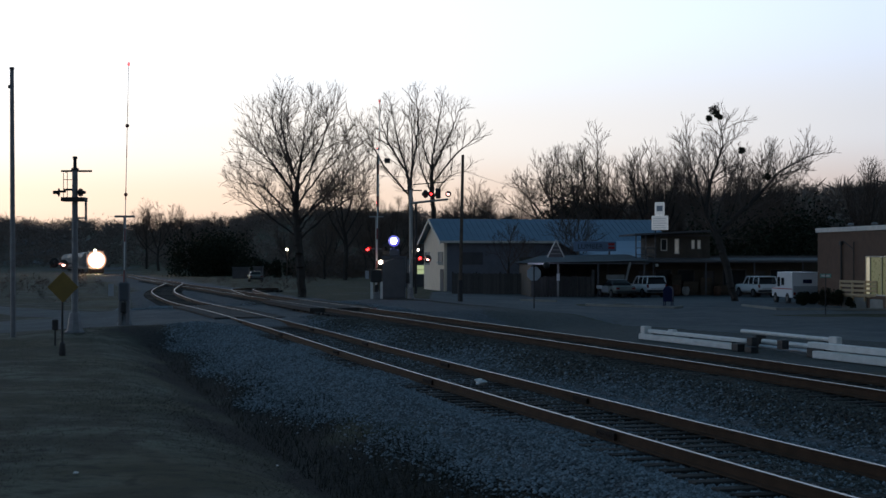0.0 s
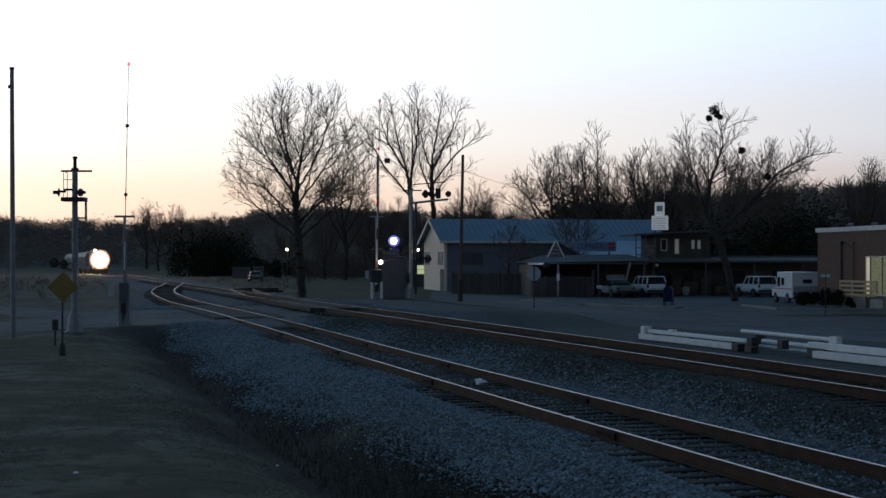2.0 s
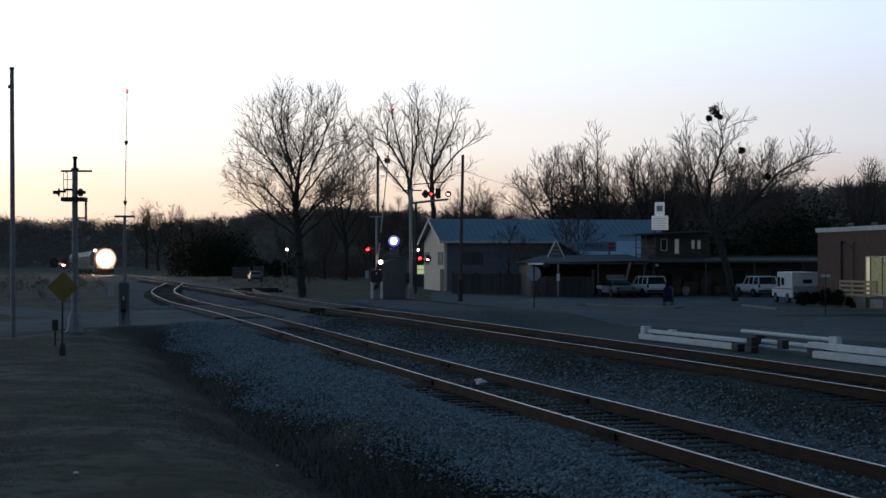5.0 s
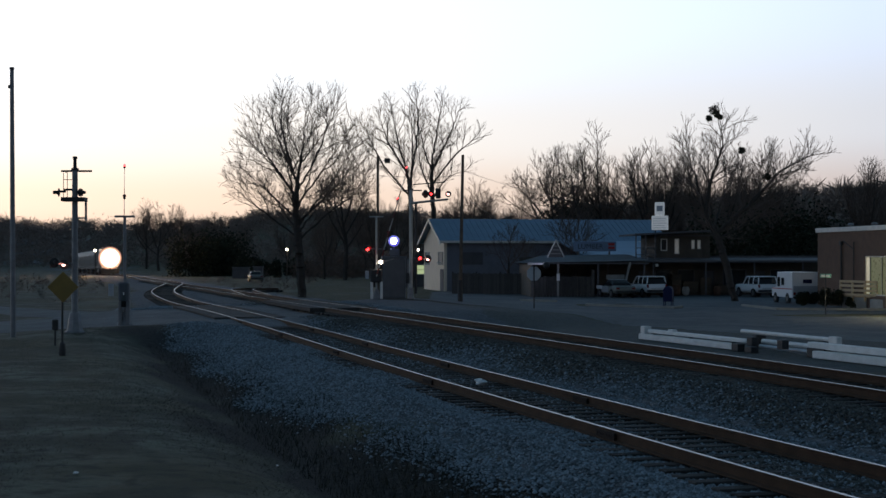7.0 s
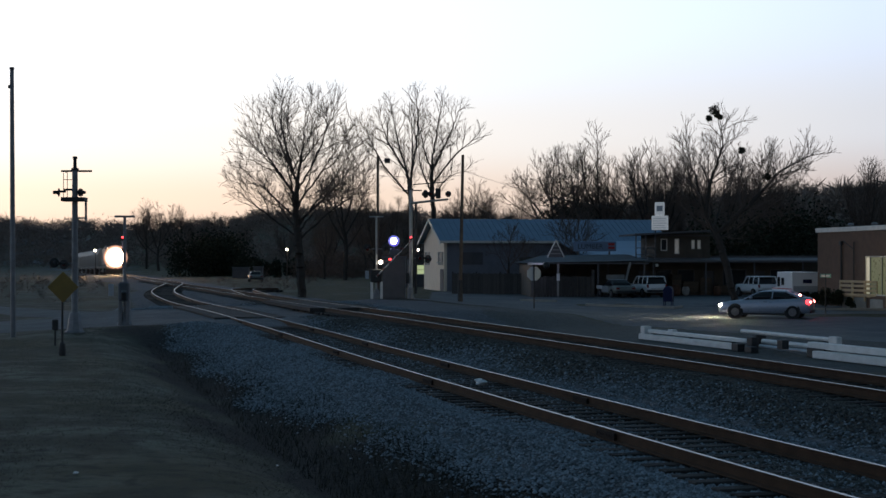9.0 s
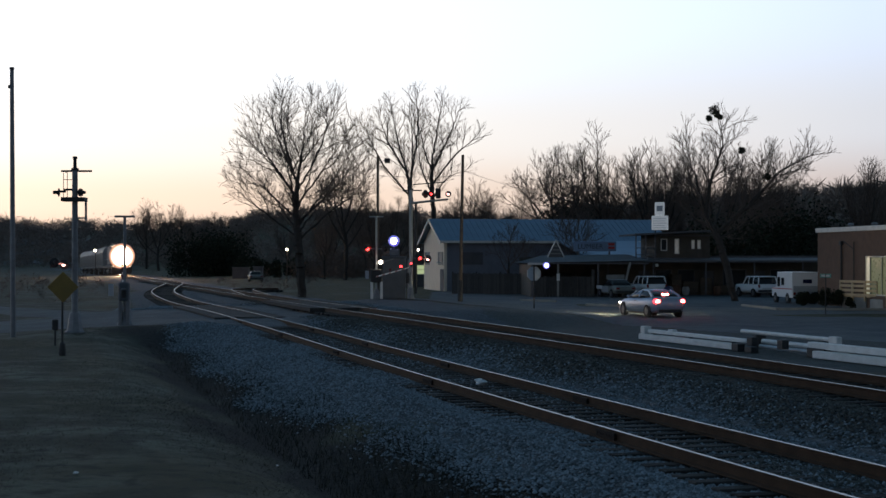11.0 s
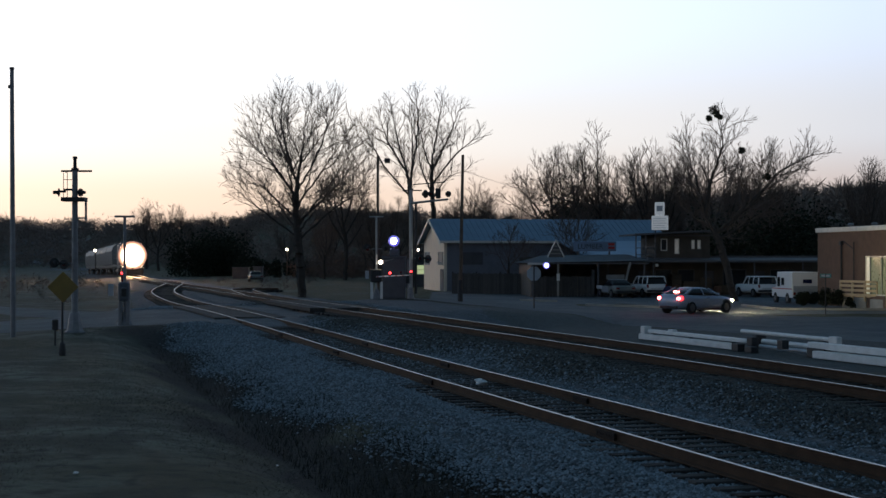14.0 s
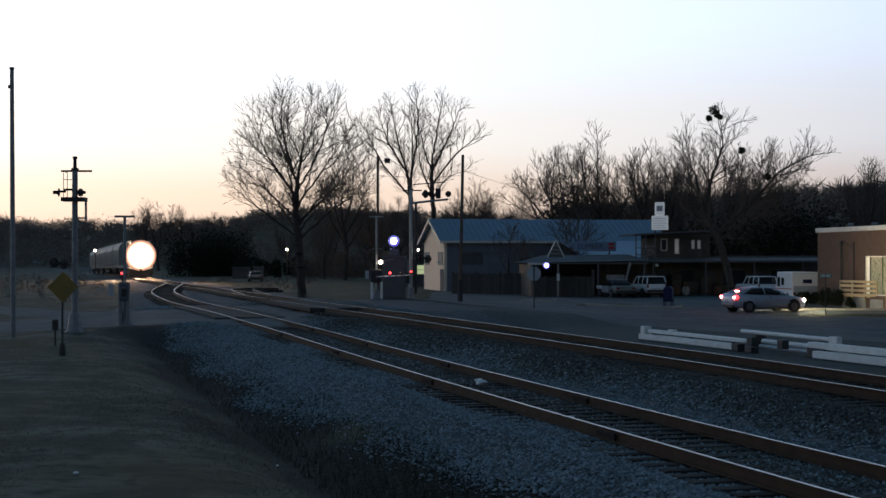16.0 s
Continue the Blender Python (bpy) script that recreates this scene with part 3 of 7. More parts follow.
def ramify(seed, stems, crown, depth=4, gap=0.55, share_of=0.5, step=0.32, rise=0.22, cap=16000):
    """Bare tree whose limbs follow the given stems and fork into ever shorter branches. Returns nodes and parents.
    stems: lines of points, the trunk first; crown: height at which side branches begin."""
    rng = random.Random(seed)
    nodes, par = [], []

    def run(pts, first):
        """Nodes along a bowed line through the points."""
        line = [Vector(p) for p in pts]
        out, prev = [], first
        for k in range(len(line) - 1):
            p0, p1, p2, p3 = line[max(k - 1, 0)], line[k], line[k + 1], line[min(k + 2, len(line) - 1)]
            m = max(1, int((p2 - p1).length / step))
            for i in range(m):
                t = i / m
                q = 0.5 * ((2 * p1) + (p2 - p0) * t + (2 * p0 - 5 * p1 + 4 * p2 - p3) * t * t + (3 * p1 - p0 - 3 * p2 + p3) * t ** 3)
                nodes.append(q + Vector((rng.gauss(0, 0.035), rng.gauss(0, 0.035), 0)) * (prev >= 0))
                par.append(prev)
                prev = len(nodes) - 1
                out.append(prev)
        return out

    queue = []
    for pts in stems:
        first = -1
        if nodes:
            a = Vector(pts[0])
            first = min(range(len(nodes)), key=lambda i: (nodes[i] - a).length_squared)
            pts = [nodes[first]] + list(pts[1:])
        queue.append((run(pts, first), 0))
    while queue:
        line, level = queue.pop(0)
        if len(line) < 3 or len(nodes) > cap:
            continue
        length = len(line) * step
        at = length * (0.12 if level else 0.0) + rng.uniform(0, gap)
        spin = rng.uniform(0, 6.28)
        while at < length:
            i = min(len(line) - 2, int(at / step))
            base = nodes[line[i]]
            at += gap * rng.uniform(0.5, 1.5)
            if level == 0 and base.z < crown:
                continue
            d = (nodes[line[i + 1]] - nodes[line[max(i - 1, 0)]])
            if d.length < 1e-5:
                continue
            d.normalize()
            side = d.orthogonal().normalized()
            spin += 2.4 + rng.gauss(0, 0.5)
            side = side * math.cos(spin) + d.cross(side) * math.sin(spin)
            a = radians(rng.uniform(28, 58))
            way = d * math.cos(a) + side * math.sin(a) + Vector((0, 0, rise))
            way.normalize()
            t = min(1.0, at / length)
            if level == 0:
                # limbs stay bare near the trunk and are fullest past their middle
                if rng.random() > 0.22 + 0.85 * t:
                    continue
                long = min(length, 6.5) * share_of * rng.uniform(0.5, 1.15) * (0.3 + 0.7 * math.sin(math.pi * min(1.0, 0.1 + 0.85 * t)))
            else:
                long = length * share_of * rng.uniform(0.55, 1.15) * (1 - 0.55 * t)
            long = max(0.5, long)
            p, prev, new_line = base.copy(), line[i], []
            for _ in range(max(2, int(long / step))):
                way = (way + Vector((rng.gauss(0, 0.13), rng.gauss(0, 0.13), rng.gauss(0.03, 0.1)))).normalized()
                p = p + way * step * rng.uniform(0.8, 1.1)
                nodes.append(p)
                par.append(prev)
                prev = len(nodes) - 1
                new_line.append(prev)
            if level + 1 < depth:
                queue.append((new_line, level + 1))
    return np.array([tuple(p) for p in nodes]), np.array(par)


def tree_mesh(P, par, r_tip, r_base, parent, thick, twig_len, seed, power=2.15):
    n = len(P)
    area = np.zeros(n)
    kids = np.zeros(n, int)
    for i in range(n - 1, -1, -1):
        if kids[i] == 0:
            area[i] = r_tip ** power
        if par[i] >= 0:
            area[par[i]] += area[i]
            kids[par[i]] += 1
    rad = area ** (1 / power)
    rad = r_tip + (r_base - r_tip) * ((rad - r_tip) / (rad.max() - r_tip)) ** 1.05
    rng = random.Random(seed)
    big, small = ([], []), ([], [])

    def seg(store, p, q, r0, r1, k):
        d = Vector(q) - Vector(p)
        if d.length < 1e-4:
            return
        d.normalize()
        a = d.orthogonal().normalized()
        b = d.cross(a)
        v, f = store
        o = len(v)
        for c, r in ((p, r0), (q, r1)):
            for i in range(k):
                t = 2 * math.pi * i / k
                v.append((c[0] + (a.x * math.cos(t) + b.x * math.sin(t)) * r, c[1] + (a.y * math.cos(t) + b.y * math.sin(t)) * r, c[2] + (a.z * math.cos(t) + b.z * math.sin(t)) * r))
        for i in range(k):
            j = (i + 1) % k
            f.append((o + i, o + j, o + k + j, o + k + i))

    for i in range(n):
        if par[i] >= 0:
            r1, r0 = rad[i], rad[par[i]] if rad[i] > 0.72 * rad[par[i]] else min(rad[par[i]], rad[i] * 1.25)
            if r1 > thick:
                seg(big, P[par[i]], P[i], r0, r1, 7)
            else:
                seg(small, P[par[i]], P[i], r0, r1, 3)
        if kids[i] == 0 and par[i] >= 0:
            d0 = P[i] - P[par[i]]
            for _ in range(2):
                d = Vector(d0).normalized() + Vector((rng.gauss(0, 0.25), rng.gauss(0, 0.25), rng.gauss(0.15, 0.22)))
                q = Vector(P[i]) + d.normalized() * twig_len * rng.uniform(0.4, 1.2)
                seg(small, P[i], q, r_tip * 0.8, r_tip * 0.45, 3)
                for _ in range(2):
                    s = Vector(P[i]).lerp(q, rng.uniform(0.3, 0.9))
                    e = s + (d.normalized() + Vector((rng.gauss(0, 0.34), rng.gauss(0, 0.34), rng.gauss(0.15, 0.28)))).normalized() * twig_len * rng.uniform(0.25, 0.7)
                    seg(small, s, e, r_tip * 0.6, r_tip * 0.35, 3)
    raw("trunk", *big, M_BARK, parent)
    raw("crown", *small, M_TWIG, parent)


def bare_tree(x, y, label, seed, stems, crown, r_tip=0.012, r_base=0.35, gap=0.55, share_of=0.5, depth=4, twig_len=0.6, thick=0.06, rise=0.22, cap=16000, group="bare trees"):
    th = thing("bare_tree", pose(x, y, hz(x, y) - 0.05), label, "tree", group)
    P, par = ramify(seed, stems, crown, depth, gap, share_of, rise=rise, cap=cap)
    tree_mesh(P, par, r_tip, r_base, th, thick, twig_len, seed)
    return th


# broad old tree by the line
bare_tree(-11.15, 55, "broad leafless hardwood tree with a dense round crown", 4,
          [[(0, 0, 0), (-0.2, 0, 3.2), (-0.5, 0.2, 7.6), (0, 0, 11.6), (0.45, -0.2, 15.6)], [(-0.4, 0.1, 6.2), (-3.0, 0.6, 8.6), (-5.2, 0.8, 10.6)], [(-0.5, 0.2, 7.8), (-2.6, -0.8, 11.2), (-4.0, -1.2, 14.2)],
           [(-0.3, 0.1, 9.0), (-2.2, 1.0, 13.2), (-2.6, 1.4, 15.4)], [(-0.35, 0.1, 5.4), (2.6, 0.4, 9.6), (4.5, 0.8, 12.8)], [(-0.4, 0.1, 8.3), (1.5, -0.8, 11.8), (2.6, -1.2, 15.2)], [(-0.25, 0.1, 4.4), (2.0, -0.6, 6.6), (4.2, -1, 8.2), (5.7, -1.0, 10.2)],
           [(-0.3, 0.1, 4.8), (-3.8, -0.6, 7.4), (-5.9, -0.8, 9.2)], [(-0.4, 0.1, 6.6), (0.4, 3.2, 10.0), (0.6, 4.6, 13.2)], [(-0.4, 0.1, 6.9), (-0.8, -3.0, 10.2), (-1.0, -4.4, 13.0)], [(-0.3, 0.1, 5.0), (1.8, -2.4, 7.6), (3.4, -3.6, 9.4)], [(-0.3, 0.1, 5.2), (-2.2, 2.6, 7.6), (-3.8, 3.8, 9.6)],
           [(0.0, 0, 11.0), (-1.2, 0.6, 13.6), (-1.0, 0.8, 15.6)], [(0, 0, 12.0), (1.2, 0.5, 14.0), (1.6, 0.5, 16.4)],
           [(-0.2, 0, 10.6), (2.0, 0.4, 13.6), (3.0, 0.5, 15.9)], [(0.2, 0, 13.6), (0.7, 0.2, 15.4), (0.8, 0.3, 16.8)], [(-0.45, 0.2, 9.2), (-1.5, -0.6, 13.2), (-1.5, -0.8, 16.2)], [(-0.3, 0.1, 6.0), (2.8, -1.2, 8.8), (4.9, -1.6, 11.4)],
           [(-0.5, 0.2, 8.0), (-2.4, 1.6, 10.4), (-4.4, 2.2, 12.4)], [(-0.35, 0.1, 7.4), (2.4, 0.2, 11.2), (4.2, 0.3, 14.0)]],
          4.6, r_tip=0.0125, r_base=0.34, gap=0.385, share_of=0.58, depth=4, twig_len=0.55, cap=56000)
bare_tree(-3.39, 74, "tall leafless tree with steep forked limbs", 7,
          [[(0, 0, 0), (0, 0, 6), (-0.25, 0, 11.2), (-1.4, 0, 15.6), (-2.4, 0.2, 20.4)], [(-0.25, 0, 11.0), (0.7, 0.6, 16.6), (0.5, 0.8, 20.6)], [(-0.2, 0, 9.8), (-3.2, -0.4, 13.4), (-5.0, -0.4, 17.4)], [(-0.6, 0, 12.6), (-2.4, 0.8, 15.4), (-3.6, 1.0, 19.0)], [(-0.2, 0, 10.4), (0.2, -2.4, 14.5), (0, -3.0, 18.4)]],
          9.5, r_tip=0.017, r_base=0.27, gap=0.4, share_of=0.5, depth=4, twig_len=0.7, rise=0.3)
bare_tree(-0.99, 76, "tall leafless tree with a spreading crown", 9,
          [[(0, 0, 0), (0, 0, 7), (-0.25, 0, 12.2), (0.25, 0.3, 16.6), (1.0, 0.3, 20.6)], [(-0.2, 0, 11.0), (2.4, -0.4, 14.4), (5.0, -0.5, 16.4)], [(-0.2, 0, 12.4), (1.9, 0.7, 17.0), (2.9, 0.9, 19.8)], [(-0.25, 0, 12.4), (-1.2, -0.5, 15.6), (-1.5, -0.6, 18.6)], [(-0.1, 0, 9.6), (1.6, 1.6, 12.0), (4.2, 2.2, 12.8)], [(-0.1, 0, 10.2), (-1.4, 1.8, 13.0), (-1.8, 2.6, 16.0)]],
          9.0, r_tip=0.017, r_base=0.27, gap=0.4, share_of=0.5, depth=4, twig_len=0.7, rise=0.3)
mist = bare_tree(20.9, 50, "leaning leafless street tree with mistletoe clumps", 12,
                 [[(0.1, 0, 0), (-0.9, 0, 3.8), (-1.9, 0, 6.3), (-1.6, 0, 8.8), (-0.8, 0, 11.2), (-0.9, 0, 12.6), (-0.6, 0, 13.3)], [(-1.9, 0, 6.3), (-2.8, 0.6, 9.4), (-3.4, 0.8, 12.0)], [(-1.2, 0, 4.8), (1.4, -0.4, 7.3), (3.2, -0.5, 9.3), (5.9, -0.6, 10.7)],
                  [(1.4, -0.4, 7.3), (2.6, 0.4, 9.6), (2.3, 0.6, 11.3)], [(-1.5, 0, 8.4), (0.5, 0.6, 9.8), (1.0, 0.8, 11.0)], [(-0.9, 0, 12.4), (0.3, 0.2, 12.9), (1.3, 0.2, 13.2)], [(-1.1, 0, 4.4), (1.6, 0.8, 6.0), (3.8, 1.2, 7.6)], [(-1.6, 0, 5.4), (-3.4, -0.8, 6.4), (-4.6, -1.0, 8.0)], [(-1.4, 0, 5.0), (-0.6, 2.0, 7.0), (0.6, 3.0, 9.6)]],
                 4.2, r_tip=0.0145, r_base=0.27, gap=0.29, share_of=0.52, twig_len=0.55, rise=0.25)
# trees behind the shops: three grown, then repeated at other sizes and turns
BACK = [(4.0, [[(0, 0, 0), (0.2, 0, 4.8), (-0.6, 0, 9.0), (-0.2, 0, 15.6)], [(0.2, 0, 4.6), (-2.6, 0.4, 8.6), (-3.8, 0.6, 12.8)], [(0, 0, 5.6), (2.4, -0.4, 9.4), (3.2, -0.6, 13.6)], [(0.1, 0, 5.0), (0.8, 2.4, 9.0), (1.2, 3.0, 14.0)], [(-0.4, 0, 7.0), (-1.0, -2.2, 10.5), (-1.6, -3.0, 14.4)], [(0.2, 0, 4.2), (3.4, 0.6, 6.6), (5.2, 0.8, 9.6)]]),
        (3.6, [[(0, 0, 0), (-0.3, 0, 4.4), (-1.2, 0, 9.5), (-1.6, 0, 15.8)], [(-0.2, 0, 3.4), (1.4, 0.2, 7.0), (2.2, 0.3, 12.4)], [(1.2, 0.2, 6.6), (3.4, 0.3, 9.0), (4.6, 0.4, 11.6)], [(-0.8, 0, 7.0), (-3.0, 0.6, 10.0), (-3.8, 0.8, 13.4)], [(-0.5, 0, 5.0), (-0.2, -2.6, 8.4), (0.4, -3.4, 12.6)], [(-0.3, 0, 4.6), (-1.8, 2.2, 8.0), (-2.2, 2.8, 12.8)]]),
        (3.0, [[(0, 0, 0), (-0.2, 0, 3.4), (0.4, 0, 8.0), (-0.2, 0, 13.6)], [(-0.2, 0, 3.4), (-3.0, 0.2, 6.0), (-5.0, 0.3, 9.4)], [(0, 0, 4.4), (-1.9, -0.8, 8.6), (-2.9, -1.2, 12.4)], [(0, 0, 4.0), (2.6, 0.8, 7.4), (4.8, 1.0, 10.0)], [(0.2, 0, 5.6), (1.8, -1.2, 9.0), (2.6, -1.6, 12.6)], [(-0.1, 0, 3.2), (3.0, -1.6, 5.0), (5.4, -2.0, 6.6)], [(0, 0, 4.6), (-0.4, 2.6, 7.6), (0, 3.6, 11.2)]])]
first = []
spots = [(14.4, 88, 1.04, 0), (19.8, 86, 1.16, 60), (25.0, 84, 1.19, 140), (28.5, 90, 1.05, 220), (32.5, 82, 1.04, 30), (38.0, 84, 0.9, 300), (42.0, 88, 1.0, 100), (47.0, 90, 0.78, 190),
         (50.5, 84, 0.82, 250), (53.5, 87, 0.95, 20), (57, 92, 0.95, 75), (8.5, 110, 0.85, 160), (3, 120, 0.8, 260), (-13, 118, 0.72, 10), (-20, 125, 0.74, 200), (-7, 112, 0.8, 330),
         (-38, 170, 0.75, 45), (-52, 180, 0.9, 90), (-62, 188, 0.95, 145), (-67, 190, 0.8, 10), (-72, 176, 1.22, 30), (-68, 179, 1.04, 200), (-78, 183, 1.1, 100), (34, 76, 0.86, 265), (33, 97, 0.95, 20), (39.5, 96, 0.95, 250), (44, 98, 0.85, 60),
         (12, 104, 0.75, 40), (48, 97, 0.75, 330), (-10, 104, 0.62, 120), (-17, 100, 0.6, 240), (-3.5, 98, 0.66, 70), (5, 101, 0.95, 200), (-13.4, 95, 1.08, 50), (3.4, 99, 0.85, 150), (-9.5, 97, 0.8, 275), (22.3, 97, 0.8, 205), (20.5, 96, 0.92, 110), (25.2, 99, 0.9, 35), (29.5, 97, 0.95, 290), (32.4, 99, 0.92, 350)]
for i, (x, y, s, r) in enumerate(spots):
    if i < 3:
        t = bare_tree(x, y, "leafless tree in the row behind the shops", 20 + i, BACK[i][1], BACK[i][0], r_tip=0.018, r_base=0.28, gap=0.37, share_of=0.55, twig_len=0.75, cap=22000)
        t.scale = (s, s, s)
        t.rotation_euler = (0, 0, radians(r))
        first.append(t)
    else:
        t = copy_thing(first[i % 3], deep(pose(x, y, hz(x, y) - 0.1, 0, 0, r)))
        t.scale = (s, s, s)


def clump(v, f, c, r, n, rng, flatten=0.8, leaf=0.35):
    """A loose clump of small leaf faces."""
    for _ in range(n):
        d = Vector((rng.gauss(0, 1), rng.gauss(0, 1), rng.gauss(0, 1))).normalized() * r * rng.random() ** 0.35
        p = Vector(c) + Vector((d.x, d.y, d.z * flatten))
        a = Vector((rng.gauss(0, 1), rng.gauss(0, 1), rng.gauss(0, 1))).normalized()
        b = a.orthogonal().normalized()
        s = leaf * rng.uniform(0.5, 1.2)
        o = len(v)
        v += [p + a * s, p + b * s * 0.6, p - a * s, p - b * s * 0.6]
        f.append((o, o + 1, o + 2, o + 3))


for (x, z, r) in ((-1.4, 13.8, 0.4), (-1.75, 13.2, 0.25), (-0.95, 13.3, 0.2), (-1.2, 13.45, 0.22), (0.6, 10.9, 0.28), (2.4, 9.0, 0.3)):
    v, f = [], []
    clump(v, f, (x, 0, z), r, 260, random.Random(int(z * 10)), 0.9, 0.09)
    raw("mistletoe", v, f, M_LEAFDARK, mist, "dark ball of mistletoe")


def wood_mass(name, places, material, label, seed, slivers=46, leaf=0.0, fine=0.04):
    """Bare woods as fans of thin twigs, with loose leaves where leaf is set. places: x, y, height."""
    rng = np.random.default_rng(seed)
    P = np.array(places)
    k = len(P)
    base = height(P[:, 0], P[:, 1])
    n = k * slivers
    c = np.repeat(P, slivers, axis=0)
    zb = np.repeat(base, slivers)
    h = c[:, 2]
    d = rng.normal(size=(n, 3)) * [0.8, 0.8, 0.5] + [0, 0, 0.4 if not leaf else 0.2]
    d /= np.linalg.norm(d, axis=1)[:, None]
    start = np.stack([c[:, 0], c[:, 1] * DEEP, zb + h * rng.uniform(0.0, 0.58, n)], 1)
    off = rng.normal(size=(n, 3)) * (h * 0.22)[:, None] * [1, 1, 0.5]
    if leaf:
        ball = rng.normal(size=(n, 3))
        ball *= (rng.random(n) ** 0.4 / np.linalg.norm(ball, axis=1) * h)[:, None] * [0.2, 0.2, 0.2]
        off = ball
    start = start + off
    ln = h * rng.uniform(0.14, 0.34, n) if not leaf else np.full(n, leaf) * rng.uniform(0.6, 1.5, n)
    wd = (fine * h * rng.uniform(0.4, 1.0, n)) if not leaf else ln * 0.45
    side = np.cross(d, rng.normal(size=(n, 3)))
    side /= np.linalg.norm(side, axis=1)[:, None]
    e = start + d * ln[:, None]
    v = np.stack([start + side * wd[:, None], e, start - side * wd[:, None]], 1).reshape(-1, 3)
    me = bpy.data.meshes.new(name)
    me.vertices.add(n * 3)
    me.vertices.foreach_set("co", v.ravel())
    me.loops.add(n * 3)
    me.loops.foreach_set("vertex_index", np.arange(n * 3))
    me.polygons.add(n)
    me.polygons.foreach_set("loop_start", np.arange(n) * 3)
    me.update(calc_edges=True)
    me.materials.append(material)
    return tagged(new(name, me), label, "woods", kind="stuff")


def woods():
    """Far wooded ridge round the place, and the dark thickets behind the street."""
    rng = random.Random(5)
    far = []
    for _ in range(4200):
        a, r = rng.uniform(-1.05, 1.0), rng.uniform(200, 430)
        far.append((r * math.sin(a), r * math.cos(a), rng.uniform(4, 7) + 6 * max(0, noise.noise(Vector((a * 14, r * 0.02, 0))))))
    wood_mass("far_woods", far, mat("far_bare_woodland", (0.22, 0.17, 0.145), (0.12, 0.095, 0.08), rough=0.95, scale=0.15, fine=2.0, bump=0.3, island=True, obj_random=0.25), "brown leafless woods along the far ridge", 1, 84, fine=0.025)
    thick = []
    for _ in range(760):
        x = rng.uniform(34, 110)
        thick.append((x, rng.uniform(92, 130), rng.uniform(4, 7) + 5 * min(1, max(0, (x - 46) / 14))))
    thick += [(rng.uniform(40, 75), rng.uniform(92, 120), rng.uniform(9.5, 13)) for _ in range(420)]
    thick += [(rng.uniform(3, 32), rng.uniform(97, 112), rng.uniform(7.5, 10)) for _ in range(130)]
    wood_mass("near_woods", thick, M_BROWNLEAF, "dark leafless thicket behind the buildings", 2, 110, fine=0.025)
    ever = [(rng.uniform(12, 22), rng.uniform(92, 104), rng.uniform(4, 6.5)) for _ in range(22)]
    ever += [(rng.gauss(16.5, 0.9), rng.uniform(90, 95), rng.uniform(14, 20)) for _ in range(22)]
    ever += [(rng.uniform(28, 46), rng.uniform(86, 96), rng.uniform(5, 8)) for _ in range(60)]
    ever += [(rng.uniform(29, 43), rng.uniform(72, 82), rng.uniform(9, 14)) for _ in range(30)]
    ever += [(rng.gauss(-40.8, 2.9), rng.uniform(120, 132), rng.uniform(8, 13)) for _ in range(46)]
    ever += [(rng.uniform(-38, -22), rng.uniform(112, 140), rng.uniform(3, 5)) for _ in range(40)]
    wood_mass("evergreen_woods", ever, M_LEAFDARK, "dark evergreens among the bare trees", 3, 420, 0.32)
    scrub = [(rng.uniform(-22, 2), rng.uniform(100, 140), rng.uniform(3, 6)) for _ in range(160)]
    wood_mass("scrub", scrub, M_TWIG, "low leafless scrub beyond the crossing", 4, 150, fine=0.012)
    brush = []
    while len(brush) < 150:
        x, y = rng.uniform(-62, -14), rng.uniform(42, 108)
        far_off = min(float(seg_dist(np.array([x]), np.array([y]), MAIN)[0][0]), float(seg_dist(np.array([x]), np.array([y]), SIDE)[0][0]))
        if far_off > 5.5 and float(road_mask(np.array([x]), np.array([y]))[0]) < 0.2:
            brush.append((x, y, rng.uniform(0.35, 1.0) if rng.random() < 0.8 else rng.uniform(1.2, 2.4)))
    wood_mass("brush", brush, M_TWIG, "low dry brush scattered over the rough field", 6, 90, fine=0.02)
    bare_tree(17.0, 90, "leafless tree with long limbs leaning over the roof", 51, [[(0, 0, 0), (-0.8, 0, 6.0), (-1.8, -0.5, 12.0), (-2.2, -0.8, 17.0)], [(-0.7, 0, 5.4), (-5.0, 0, 8.2), (-9.4, 0, 11.0)], [(-2.6, 0, 6.8), (-5.6, 0.8, 10.6), (-8.4, 1.0, 13.4)], [(-1.0, 0, 7.0), (-3.8, -0.4, 11.6), (-5.2, -0.5, 15.6)], [(-0.9, 0, 6.6), (0.4, 0.4, 11.0), (0.6, 0.5, 15.6)]], 5.5, r_tip=0.018, r_base=0.3, gap=0.42, share_of=0.45, twig_len=0.7)
    for x, y, s, seed in ((5.6, 60.5, 1.0, 41), (11.9, 62.3, 1.25, 42), (7.2, 61.6, 0.8, 43)):
        bare_tree(x, y, "small leafless tree before the warehouse", seed, [[(0, 0, 0), (0.1, 0, 2.2 * s), (0.3, 0.4, 5.4 * s)], [(0.05, 0, 1.6 * s), (-0.8 * s, 0, 3.4 * s), (-1.3 * s, 0, 4.9 * s)], [(0.08, 0, 1.9 * s), (1.0 * s, -0.2, 3.4 * s), (1.5 * s, -0.3, 4.7 * s)]], 1.5 * s, r_tip=0.012, r_base=0.1, gap=0.25, share_of=0.55, depth=3, twig_len=0.4, group="small trees")

woods()

